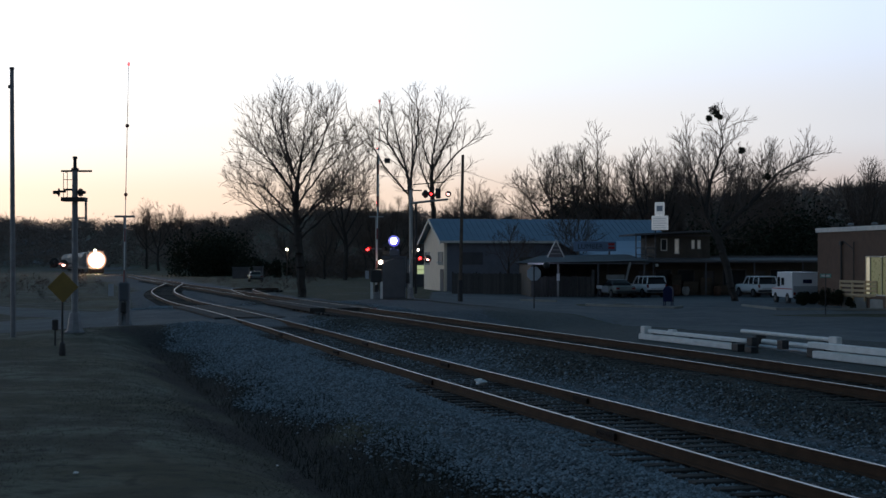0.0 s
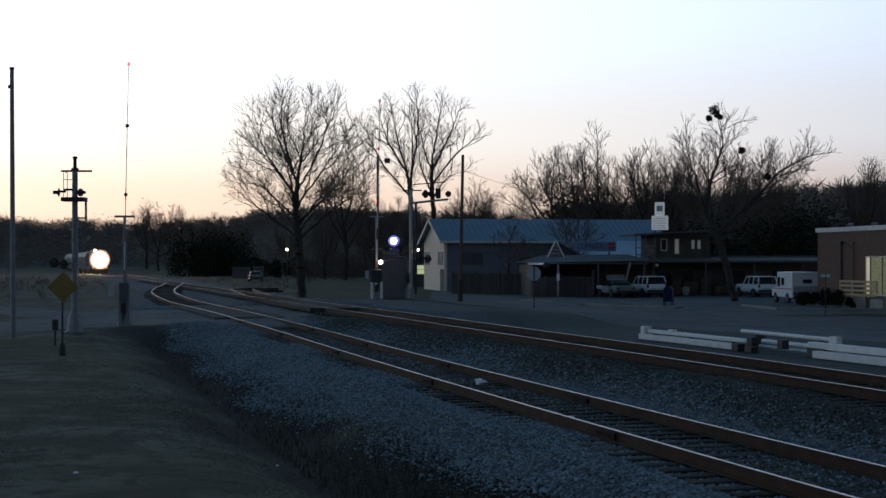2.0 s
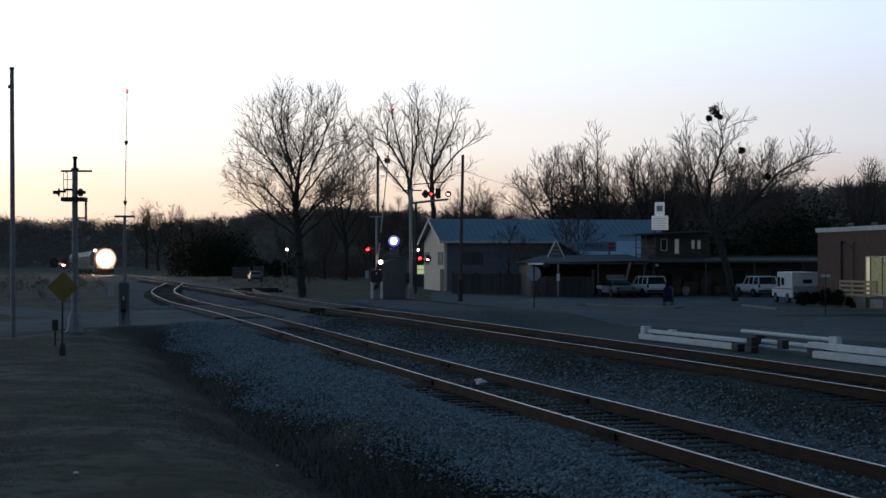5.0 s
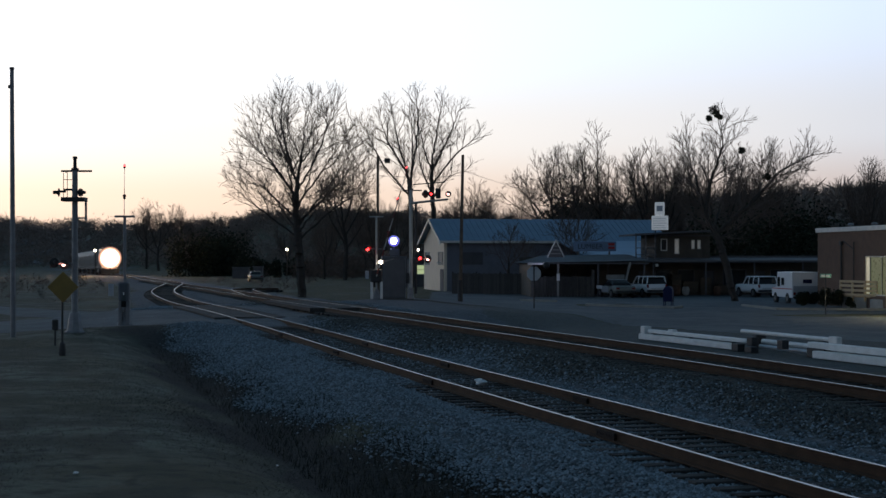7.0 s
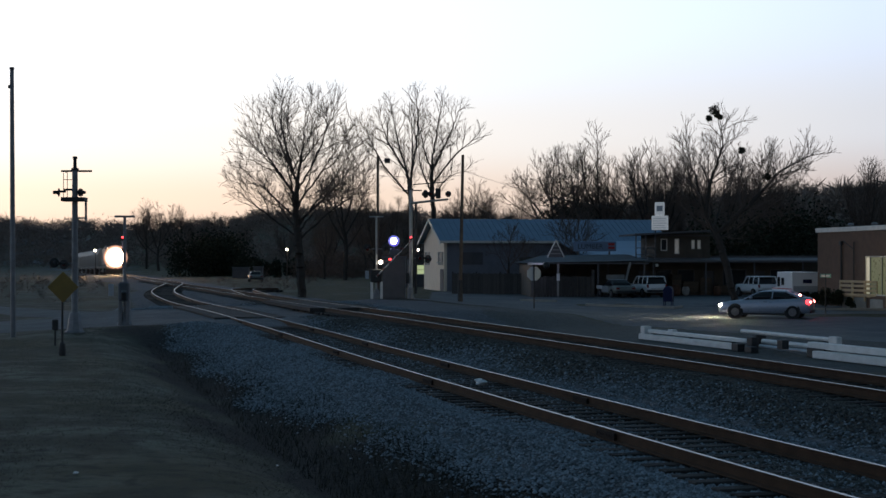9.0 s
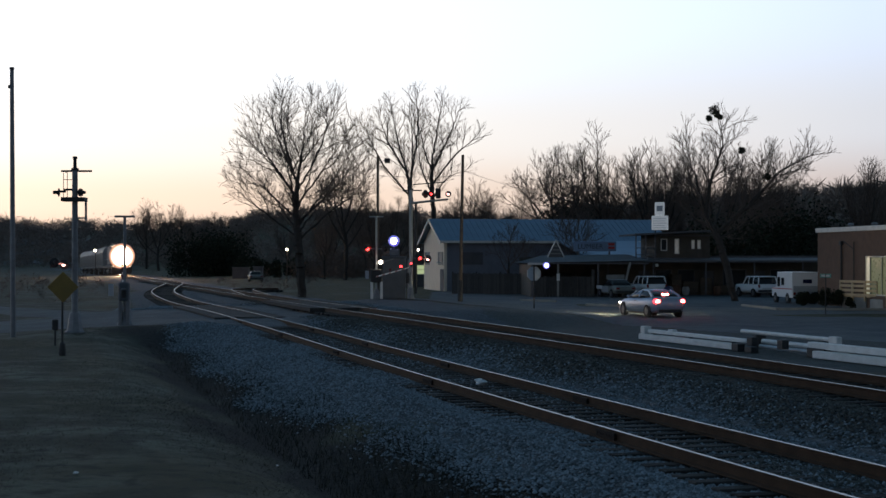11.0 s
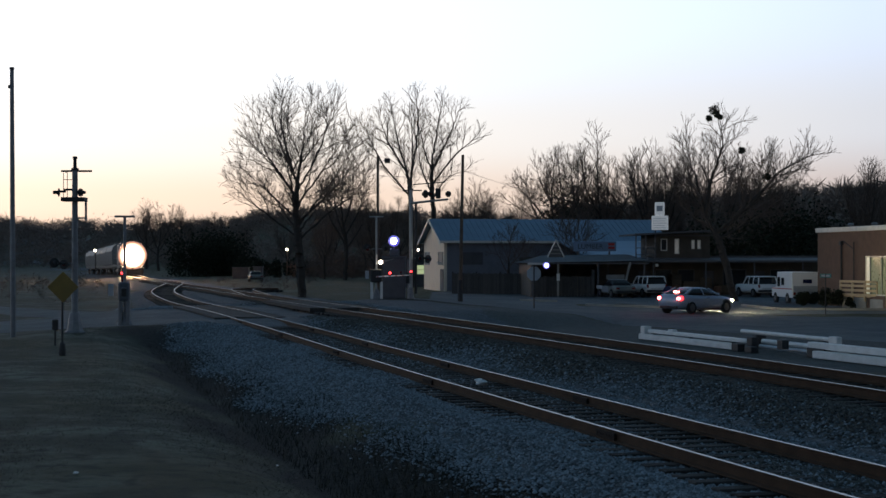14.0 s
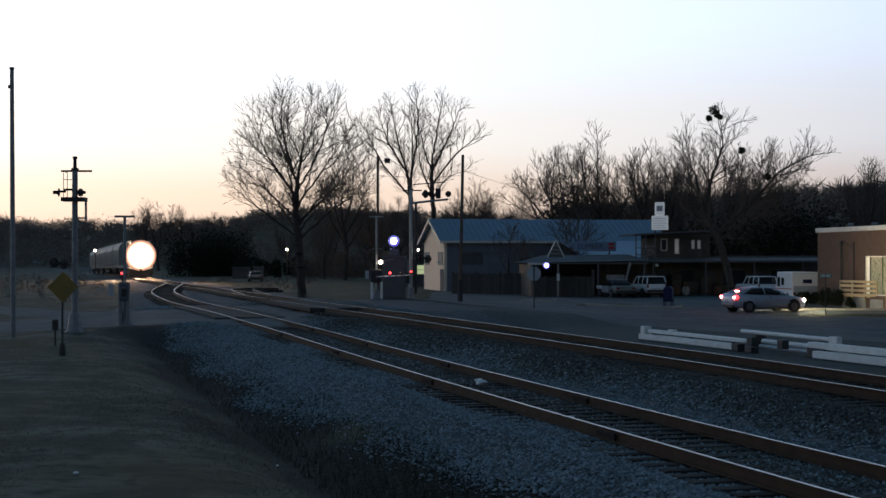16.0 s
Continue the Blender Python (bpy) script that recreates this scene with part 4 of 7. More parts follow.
# ---- buildings ----
M_BLUEROOF = mat("metal_roof", (0.14, 0.235, 0.35), (0.09, 0.155, 0.235), rough=0.45, metal=0.2, scale=0.6, fine=8, bump=0.1)
M_CREAM = mat("cream_siding", (0.82, 0.70, 0.55), (0.70, 0.58, 0.45), rough=0.8, scale=1.5, fine=30, bump=0.2)
M_DARKSIDE = mat("dark_siding", (0.125, 0.12, 0.125), (0.07, 0.067, 0.07), rough=0.85, scale=1.2, fine=25, bump=0.3)
M_BROWNSIDE = mat("brown_boards", (0.11, 0.088, 0.068), (0.05, 0.042, 0.034), rough=0.85, scale=1.2, fine=25, bump=0.3)
M_BRICK = mat("brick", (0.15, 0.088, 0.058), (0.095, 0.057, 0.04), rough=0.9, scale=2, fine=40, bump=0.3)
M_TRIM = mat("pale_trim", (0.72, 0.69, 0.63), (0.5, 0.48, 0.45), rough=0.6, scale=3, fine=40, bump=0.1)
M_CONCRETE = mat("concrete", (0.42, 0.40, 0.37), (0.28, 0.27, 0.25), rough=0.9, scale=1.5, fine=35, bump=0.3)
M_FENCE = mat("fence_boards", (0.075, 0.07, 0.066), (0.04, 0.038, 0.036), rough=0.9, scale=3, fine=40, bump=0.4, obj_random=0.35)
# trim in a darker grey than M_TRIM
M_DULLTRIM = mat("dull_grey_trim", (0.30, 0.30, 0.28), (0.18, 0.18, 0.17), rough=0.7, scale=2, fine=30, bump=0.2)
M_GREYROOF = mat("grey_shingle_roof", (0.27, 0.30, 0.33), (0.16, 0.18, 0.2), rough=0.8, scale=1.5, fine=14, bump=0.4)
M_RAMPWOOD = mat("ramp_timber", (0.55, 0.42, 0.25), (0.38, 0.28, 0.17), rough=0.8, scale=4, fine=40, bump=0.3)
M_SIGNBOX = glow("white_sign_box_glow", (0.9, 0.95, 1.0), 0.022)
M_WARMWIN = glow("warm_lit_window", (1.0, 0.84, 0.42), 0.04)
M_DIMWIN = mat("dim_lit_window", (0.14, 0.15, 0.1), (0.07, 0.08, 0.05), rough=0.3, scale=1.2, fine=6, bump=0, emit=(0.8, 0.85, 0.4), power=0.012)
M_GREENWIN = glow("greenish_lit_window", (0.85, 1.0, 0.45), 0.06)
M_PALEWIN = glow("pale_lit_window", (1.0, 0.86, 0.6), 0.008)
M_YELLOW = mat("yellow_sign_paint", (0.24, 0.155, 0.025), (0.16, 0.105, 0.02), rough=0.5, scale=4, fine=30, bump=0.05)
M_BLUE = mat("blue_mailbox_paint", (0.008, 0.014, 0.06), (0.006, 0.010, 0.04), spec=0.15, rough=0.6, bump=0.05)
M_SIGNRED = mat("red_sign_paint", (0.5, 0.05, 0.05), (0.35, 0.04, 0.04), rough=0.6, bump=0.05)
M_SIGNBLUE = mat("pale_blue_board", (0.20, 0.29, 0.43), (0.15, 0.22, 0.33), rough=0.6, scale=2, fine=20, bump=0.1)
M_GREENSIGN = mat("green_sign_paint", (0.16, 0.32, 0.26), (0.1, 0.22, 0.18), rough=0.5, bump=0.05)
M_SIGNBACK = mat("bare_sign_back", (0.42, 0.46, 0.5), (0.3, 0.33, 0.36), rough=0.5, metal=0.4, scale=3, bump=0.1)
M_DARKTEXT = mat("dark_lettering", (0.06, 0.075, 0.09), rough=0.7, bump=0)


def quad_slab(bm, q, t):
    """A thin slab under four corners."""
    a = [bm.verts.new(Vector(p)) for p in q]
    b = [bm.verts.new(Vector(p) - Vector((0, 0, t))) for p in q]
    made = [bm.faces.new(a), bm.faces.new(b[::-1])]
    for i in range(4):
        j = (i + 1) % 4
        made.append(bm.faces.new((a[j], a[i], b[i], b[j])))
    bmesh.ops.recalc_face_normals(bm, faces=made)
    return bm


def wall_with_holes(bm, x0, x1, y0, y1, z0, z1, holes):
    """A wall in x with rectangular openings (xa, xb, za, zb) through it."""
    xs = sorted({x0, x1, *[h[0] for h in holes], *[h[1] for h in holes]})
    zs = sorted({z0, z1, *[h[2] for h in holes], *[h[3] for h in holes]})
    for xa, xb in zip(xs, xs[1:]):
        run = None
        for za, zb in zip(zs, zs[1:]):
            inside = any(h[0] <= xa and xb <= h[1] and h[2] <= za and zb <= h[3] for h in holes)
            if inside:
                if run:
                    box(bm, xa, xb, y0, y1, *run)
                run = None
            else:
                run = (run[0], zb) if run else (za, zb)
        if run:
            box(bm, xa, xb, y0, y1, *run)
    bmesh.ops.remove_doubles(bm, verts=bm.verts[:], dist=0.0005)
    return bm


def window(parent, x0, x1, z0, z1, y, pane_mat, along='x', mullion=True, frame_mat=None):
    """Framed window in a wall; y is the wall's face."""
    fm = frame_mat or M_TRIM
    holder = None

    def b(bm, a0, a1, d0, d1, c0, c1):
        return box(bm, a0, a1, d0, d1, c0, c1) if along == 'x' else box(bm, d0, d1, a0, a1, c0, c1)

    bm = BM()
    w = 0.07
    b(bm, x0 - w, x0, y - 0.04, y + 0.06, z0 - w, z1 + w)
    b(bm, x1, x1 + w, y - 0.04, y + 0.06, z0 - w, z1 + w)
    b(bm, x0, x1, y - 0.04, y + 0.06, z1, z1 + w)
    b(bm, x0, x1, y - 0.06, y + 0.06, z0 - w, z0)
    if mullion:
        b(bm, x0, x1, y - 0.03, y + 0.04, (z0 + z1) / 2 - 0.025, (z0 + z1) / 2 + 0.025)
    holder = part("window", bm, fm, parent, "framed window")
    part("pane", b(BM(), x0, x1, y + 0.01, y + 0.02, z0, z1), pane_mat, holder)
    return holder


WB = thing("lumber_warehouse", pose(0.12, 64.5, -0.72, 0, 0, 11.6), "long warehouse with blue metal roof and cream gable wall", "building")
L_, D_, EH, RH = 21.4, 9.9, 4.75, 6.75
part("wall", box(BM(), 0.25, L_ - 0.25, 0, 0.2, 0, EH), mat("grey_siding", (0.20, 0.205, 0.24), (0.125, 0.125, 0.15), rough=0.85, scale=1.2, fine=25, bump=0.3), WB, "grey siding front wall")
part("wall", box(BM(), 0.25, L_ - 0.25, D_ - 0.2, D_, 0, EH), M_DARKSIDE, WB)
for x0 in (0.0, L_ - 0.25):
    bm = BM()
    vs = []
    for x in (x0, x0 + 0.25):
        vs.append([bm.verts.new((x, y, z)) for y, z in ((0, 0), (D_, 0), (D_, EH), (D_ / 2, RH), (0, EH))])
    bm.faces.new(vs[0])
    bm.faces.new(vs[1][::-1])
    for i in range(5):
        j = (i + 1) % 5
        bm.faces.new((vs[0][j], vs[0][i], vs[1][i], vs[1][j]))
    bmesh.ops.recalc_face_normals(bm, faces=bm.faces[:])
    part("gable_wall", bm, M_CREAM, WB, "pale cream gable end wall")
for y0 in (0.6, 7.1):
    window(WB, y0, y0 + 2.0, 2.55, 3.65, -0.03, M_DULLTRIM, along='y', frame_mat=M_DULLTRIM)
for x0 in (1.75, 2.75, 13.2):
    window(WB, x0, x0 + 0.85, 2.6, 3.6, -0.02, M_DARKSIDE, frame_mat=M_DARKSIDE)
part("door", box(BM(), -0.06, 0.0, 0.25, 1.7, 0.0, 2.1, 0.01), M_DARKSIDE, WB, "dark side door")
bm = BM()
tube(bm, (-0.1, 0.15, 2.55), (-0.5, -0.2, 2.75), 0.03, n=6)
box(bm, -0.75, -0.4, -0.35, -0.1, 2.66, 2.8, 0.03)
part("wall_lamp", bm, M_TRIM, WB)
for sgn in (0, 1):
    y0, y1 = (-0.6, D_ / 2) if sgn == 0 else (D_ + 0.6, D_ / 2)
    dz = 0.6 * (RH - EH) / (D_ / 2)
    roof = part("roof", quad_slab(BM(), [(-0.5, y0, EH - dz + 0.15), (L_ + 0.5, y0, EH - dz + 0.15), (L_ + 0.5, y1, RH + 0.15), (-0.5, y1, RH + 0.15)], 0.1), M_BLUEROOF, WB, "blue ribbed metal roof slope")
    src = None
    for k in range(42):
        x = -0.35 + k * (L_ + 0.7) / 41
        if src is None:
            src = part("rib", quad_slab(BM(), [(-0.02, y0, EH - dz + 0.19), (0.02, y0, EH - dz + 0.19), (0.02, y1, RH + 0.19), (-0.02, y1, RH + 0.19)], 0.05), M_BLUEROOF, roof)
            src.matrix_basis = pose(x, 0, 0)
        else:
            share("rib", src, pose(x, 0, 0), roof)
part("fascia", box(BM(), -0.5, L_ + 0.5, -0.66, -0.6, EH - 0.22, EH + 0.0), M_TRIM, WB, "pale eaves board")
for sy in (0, 1):
    y0, y1 = (-0.62, D_ / 2) if sy == 0 else (D_ + 0.62, D_ / 2)
    bm = BM()
    quad_slab(bm, [(-0.56, y0, EH - 0.07), (-0.5, y0, EH - 0.07), (-0.5, y1, RH + 0.17), (-0.56, y1, RH + 0.17)], 0.28)
    part("barge_board", bm, M_TRIM, WB, "pale gable trim board")
# lower lean-to roof over the shop front
part("lean_to_roof", quad_slab(BM(), [(10.8, -10.4, 3.15), (18.6, -10.4, 3.15), (18.6, -0.67, 4.75), (10.8, -0.67, 4.75)], 0.12), M_BLUEROOF, WB, "blue metal roof over the shop front")

# lumber store porch
PORCH = thing("store_porch", pose(6.75, 55.0, -0.70, 0, 0, 3), "store porch with grey hipped roof and small gable", "porch")
bm = BM()
pts = {"a": (0, 0, 2.75), "b": (9.6, 0, 2.95), "c": (9.6, 9.8, 3.45), "d": (2.2, 9.8, 3.35), "e": (0, 11.0, 2.75)}
V = {k: bm.verts.new(p) for k, p in pts.items()}
bm.faces.new((V["a"], V["b"], V["c"], V["d"]))
bm.faces.new((V["a"], V["d"], V["e"]))
bmesh.ops.solidify(bm, geom=bm.faces[:], thickness=0.12)
part("roof", bm, M_GREYROOF, PORCH, "grey hipped porch roof")
part("fascia", box(BM(), -0.05, 1.5, -0.07, -0.01, 2.6, 2.76), M_TRIM, PORCH, "pale eaves board")
# the eaves board goes on in a darker material past its left end
part("gutter", box(BM(), 1.51, 9.6, -0.07, -0.01, 2.66, 2.76), M_DARKSIDE, PORCH)
bm = BM()
for sx in (-1, 1):
    quad_slab(bm, [(2.28 + sx * 0.66, 0.6, 3.3), (2.28, 0.6, 4.62), (2.28, 0.85, 4.62), (2.28 + sx * 0.66, 0.85, 3.3)] if sx < 0 else [(2.28, 0.6, 4.62), (2.28 + sx * 0.66, 0.6, 3.3), (2.28 + sx * 0.66, 0.85, 3.3), (2.28, 0.85, 4.62)], 0.13)
part("gable_trim", bm, M_TRIM, PORCH, "small white gable trim")
part("gable_panel", slab(BM(), [(1.68, 3.2), (2.88, 3.2), (2.28, 4.42)], 0.66, 0.70), M_DARKSIDE, PORCH, "dark boarded gable")
for z, half in ((3.45, 0.44), (3.75, 0.29), (4.05, 0.14)):
    part("louvre", box(BM(), 2.28 - half, 2.28 + half, 0.62, 0.655, z, z + 0.07), M_DULLTRIM, PORCH)
for x in (0.35, 2.4, 5.6, 9.3):
    part("post", box(BM(), x - 0.07, x + 0.07, 0.25, 0.39, 0, 2.65), M_DULLTRIM if x == 2.4 else M_DARKSIDE, PORCH)
part("back_wall", box(BM(), 0.3, 9.6, 9.8, 10.0, 0, 3.2), M_BROWNSIDE, PORCH)
part("side_wall", box(BM(), 0.3, 0.45, 1.0, 9.75, 0, 2.6), M_BROWNSIDE, PORCH)
part("notice", box(BM(), 2.28, 2.52, 0.2, 0.235, 1.35, 1.9), M_WHITE, PORCH, "small white notice on a post")
bm = BM()
quad_slab(bm, [(8.0, -0.25, 2.8), (8.15, -0.25, 2.8), (7.5, -0.2, 0.2), (7.35, -0.2, 0.2)], 0.1)
part("brace", bm, M_DULLTRIM, PORCH, "slanting pale brace")
part("low_sign", box(BM(), 6.3, 7.75, 0.5, 0.56, 1.45, 1.8, 0.01), M_DULLTRIM, PORCH, "plain grey board sign")
for k in range(19):
    part("plank", box(BM(), 0.5 + k * 0.25, 0.72 + k * 0.25, 0.45, 0.48, 0.05, 1.7 - 0.04 * (k % 3), 0.004), M_FENCE, PORCH)
part("corner_post", box(BM(), 5.1, 5.35, 0.4, 0.6, 0, 2.2, 0.01), M_FENCE, PORCH)

LS = thing("store_sign", pose(11.35, 60.5, 3.02, 0, 0, 3), "dull blue board sign with dark lettering reading LUMBER", "sign")
part("board", box(BM(), 0, 3.75, 0, 0.08, 0, 0.85, 0.01), M_SIGNBLUE, LS)
for x in (0.5, 3.2):
    part("strut", box(BM(), x - 0.04, x + 0.04, 0.08, 0.6, -0.55, 0.2), M_DARKSIDE, LS)


def lettering(text, size, m, parent, material, name="lettering"):
    cu = bpy.data.curves.new(name, 'FONT')
    cu.body, cu.size, cu.extrude = text, size, 0.008
    tmp = bpy.data.objects.new(name, cu)
    scene.collection.objects.link(tmp)
    dg = bpy.context.evaluated_depsgraph_get()
    me = bpy.data.meshes.new_from_object(tmp.evaluated_get(dg))
    bpy.data.objects.remove(tmp)
    me.materials.clear()
    me.materials.append(material)
    ob = new(name, me)
    ob.parent = parent
    ob.matrix_basis = m
    return ob


lettering("LUMBER", 0.62, pose(0.35, -0.012, 0.22, 90, 0, 0), LS, M_DARKTEXT)
for z0, z1 in ((0.5, 0.72), (0.2, 0.4)):
    part("bar", box(BM(), 3.05, 3.6, -0.015, 0.0, z0, z1), M_SIGNRED, LS, "red unreadable wording bar")

# board fence before the yard
FN = thing("board_fence", pose(0.8, 60.2, -0.70, 0, 0, -28.4), "dark weathered timber board fence", "fence")
src = None
for k in range(70):
    m = pose(k * 0.167, 0, 0)
    if src is None:
        src = part("board", box(BM(), 0, 0.15, 0, 0.025, 0.05, 1.85), M_FENCE, FN)
    else:
        share("board", src, m @ pose(0, 0.0, -0.03 * ((k * 7) % 3)), FN)
for k in range(6):
    part("post", box(BM(), k * 2.31 - 0.05, k * 2.31 + 0.05, 0.03, 0.13, 0, 1.95), M_FENCE, FN)
for z in (0.5, 1.5):
    part("fence_rail", box(BM(), 0, 11.66, 0.026, 0.075, z, z + 0.09), M_FENCE, FN)

# two-storey shop with balcony
SHOP = thing("shop_building", pose(15.9, 57.2, -0.72, 0, 0, 2), "dark two-storey timber shop with a balcony and awning", "building")
holes = [(2.2, 2.75, 3.75, 4.75), (3.35, 3.75, 3.5, 4.75), (4.75, 5.05, 3.9, 4.65), (5.25, 5.55, 3.9, 4.65)]
part("upper_wall", wall_with_holes(BM(), 1.7, 6.3, 1.0, 1.2, 3.05, 5.15, holes), M_BROWNSIDE, SHOP, "dark brown boarded upper storey")
part("side_wall", box(BM(), 1.7, 1.9, 1.2, 8, 3.05, 5.15), M_BROWNSIDE, SHOP)
part("side_wall", box(BM(), 6.1, 6.3, 1.2, 8, 3.05, 5.15), M_BROWNSIDE, SHOP)
part("rear_wall", box(BM(), 1.9, 6.1, 7.8, 8, 3.05, 5.15), M_BROWNSIDE, SHOP)
part("roof", quad_slab(BM(), [(-0.2, -0.35, 5.15), (6.7, -0.35, 5.5), (6.7, 8.3, 5.5), (-0.2, 8.3, 5.15)], 0.14), M_DARKSIDE, SHOP, "dark sloping flat roof")
for h, pm in zip(holes, (M_GLASS, M_PALEWIN, M_PALEWIN, M_PALEWIN)):
    window(SHOP, h[0] + 0.07, h[1] - 0.07, h[2] + 0.07, h[3] - 0.07, 1.05, pm, mullion=False)
for x in (-0.05, 0.75, 1.55):
    part("balcony_post", box(BM(), x - 0.045, x + 0.045, -0.2, -0.11, 3.05, 5.2), M_DARKSIDE, SHOP)
for z in (3.4, 3.95):
    part("balcony_rail", box(BM(), -0.05, 1.7, -0.18, -0.13, z, z + 0.06), M_DARKSIDE, SHOP)
part("awning", quad_slab(BM(), [(-2.9, -1.4, 2.95), (15.6, -1.4, 2.95), (15.6, 2, 3.2), (-2.9, 2, 3.2)], 0.12), M_DARKSIDE, SHOP, "long dark awning roof")
part("awning_edge", box(BM(), -2.9, 15.6, -1.45, -1.405, 2.80, 2.96), M_DARKSIDE, SHOP, "dark awning edge")
shop_holes = [(0.5, 1.5, 0.0, 2.1), (1.9, 3.3, 0.7, 2.2), (3.8, 5.2, 0.7, 2.2), (6.0, 6.9, 0.0, 2.1), (7.6, 9.6, 0.6, 2.2), (10.4, 11.2, 0.0, 2.1), (11.6, 13.6, 0.7, 2.2)]
part("lower_wall", wall_with_holes(BM(), -2.9, 15.6, 2, 2.2, 0, 3.05, shop_holes), M_BROWNSIDE, SHOP, "dark shop front wall")
for h in shop_holes:
    if h[2] > 0.3:
        window(SHOP, h[0] + 0.07, h[1] - 0.07, h[2] + 0.07, h[3] - 0.07, 2.05, M_GLASS, mullion=False, frame_mat=M_DARKSIDE)
    else:
        part("door", box(BM(), h[0] + 0.03, h[1] - 0.03, 2.08, 2.13, 0.02, 2.08), M_DARKSIDE, SHOP, "dark shop door")
part("rear_wall", box(BM(), -2.9, 15.6, 8.0, 8.2, 0, 3.05), M_BROWNSIDE, SHOP)
part("end_wall", box(BM(), 15.4, 15.6, 2.2, 8.0, 0, 3.05), M_BROWNSIDE, SHOP)
part("lower_roof", box(BM(), 6.35, 15.6, 2.0, 8.2, 3.21, 3.35), M_DARKSIDE, SHOP, "low dark roof")
for x in (-2.5, 1.2, 5.5, 9.5, 13.5):
    part("awning_post", box(BM(), x - 0.05, x + 0.05, -1.3, -1.2, 0, 2.85), M_DARKSIDE, SHOP)
part("hanging_lamp", box(BM(), 1.35, 1.6, -1.3, -1.1, 2.45, 2.68, 0.03), M_TRIM, SHOP, "small pale box lamp")

for k in range(24):
    x = 1.8 + k * 0.187
    if not any(h[0] - 0.08 < x < h[1] + 0.08 for h in holes):
        part("batten", box(BM(), x - 0.02, x + 0.02, 0.965, 0.998, 3.06, 5.1), M_BROWNSIDE, SHOP)
for z in (3.07, 4.95):
    part("batten", box(BM(), 1.72, 6.28, 0.95, 0.964, z, z + 0.12), M_DARKSIDE, SHOP)

M_CRATE = mat("crate_wood", (0.11, 0.08, 0.055), (0.06, 0.045, 0.032), rough=0.85, scale=4, fine=40, bump=0.4, obj_random=0.6)


def crate(x, y, w, d, h, yaw):
    th = thing("wooden_crate", pose(x, y, hz(x, y) + 0.01, 0, 0, yaw), "brown wooden crate stacked before the shop", "crate", "crates before the shop")
    for s in (-1, 1):
        for k in range(4):
            z0 = h * k / 4
            part("slat", box(BM(), -w / 2, w / 2, s * d / 2 - 0.015, s * d / 2 + 0.015, z0 + 0.015, z0 + h / 4 - 0.015), M_CRATE, th)
            part("slat", box(BM(), s * w / 2 - 0.013, s * w / 2 + 0.013, -d / 2 + 0.02, d / 2 - 0.02, z0 + 0.015, z0 + h / 4 - 0.015), M_CRATE, th)
        part("corner_post", box(BM(), s * w / 2 - s * 0.06, s * w / 2 - s * 0.02, -d / 2 + 0.02, -d / 2 + 0.06, 0, h), M_CRATE, th)
    part("lid", box(BM(), -w / 2, w / 2, -d / 2, d / 2, h + 0.002, h + 0.03, 0.005), M_CRATE, th)


for x, y, w, d, h, yaw in ((16.9, 57.9, 0.9, 0.7, 1.5, 8), (18.0, 58.1, 1.1, 0.7, 0.9, -5), (19.3, 57.8, 0.8, 0.8, 1.7, 12), (20.6, 58.0, 1.3, 0.8, 1.1, 3), (21.9, 57.9, 0.9, 0.7, 1.4, -10), (23.4, 58.1, 1.2, 0.7, 0.8, 6)):
    crate(x, y, w, d, h, yaw)

# goods before the shop: barrels and stacked pots in warm colours
M_ORANGE = mat("orange_pots", (0.14, 0.07, 0.04), (0.09, 0.045, 0.028), rough=0.8, bump=0.1)
for i, (x, s) in enumerate(((17.8, 1.0), (18.4, 0.8), (19.2, 1.1), (20.0, 0.9), (22.6, 1.0))):
    pot = part("flower_pot", lathe(BM(), [(0.18 * s, 0), (0.3 * s, 0.12), (0.36 * s, 0.5 * s), (0.3 * s, 0.75 * s), (0.24 * s, 0.8 * s)], 12), M_ORANGE if i % 2 == 0 else M_CONCRETE)
    pot.location = (x, 57.3 * DEEP, hz(x, 57.3))
    tagged(pot, "large earthen pot before the shop", "pot", "pots before the shop")

# roof signs; a faint emission is added to brighten the white boxes
RS = thing("roof_sign", pose(17.25, 57.5, 4.55, 0, 0, -14), "two stacked white sign boxes with a faint added glow on the shop roof", "sign")
part("lower_panel", box(BM(), 0, 1.35, 0, 0.3, 0.2, 1.38, 0.03), M_SIGNBOX, RS, "broad white sign box")
part("upper_panel", box(BM(), 0.25, 1.05, 0.02, 0.28, 1.4, 2.5, 0.06), M_SIGNBOX, RS, "narrow white sign box with rounded corners")
for x in (0.3, 1.0):
    part("leg", box(BM(), x - 0.04, x + 0.04, 0.1, 0.18, -0.1, 0.21), M_BLACK, RS)
for k in range(5):
    part("bar", box(BM(), 0.12, 1.2 - 0.1 * (k % 2), -0.01, 0.0, 0.36 + 0.19 * k, 0.40 + 0.19 * k), M_SIGNBACK, RS)
part("emblem", box(BM(), 0.42, 0.9, 0.005, 0.02, 1.75, 2.2, 0.0), M_SIGNBACK, RS)

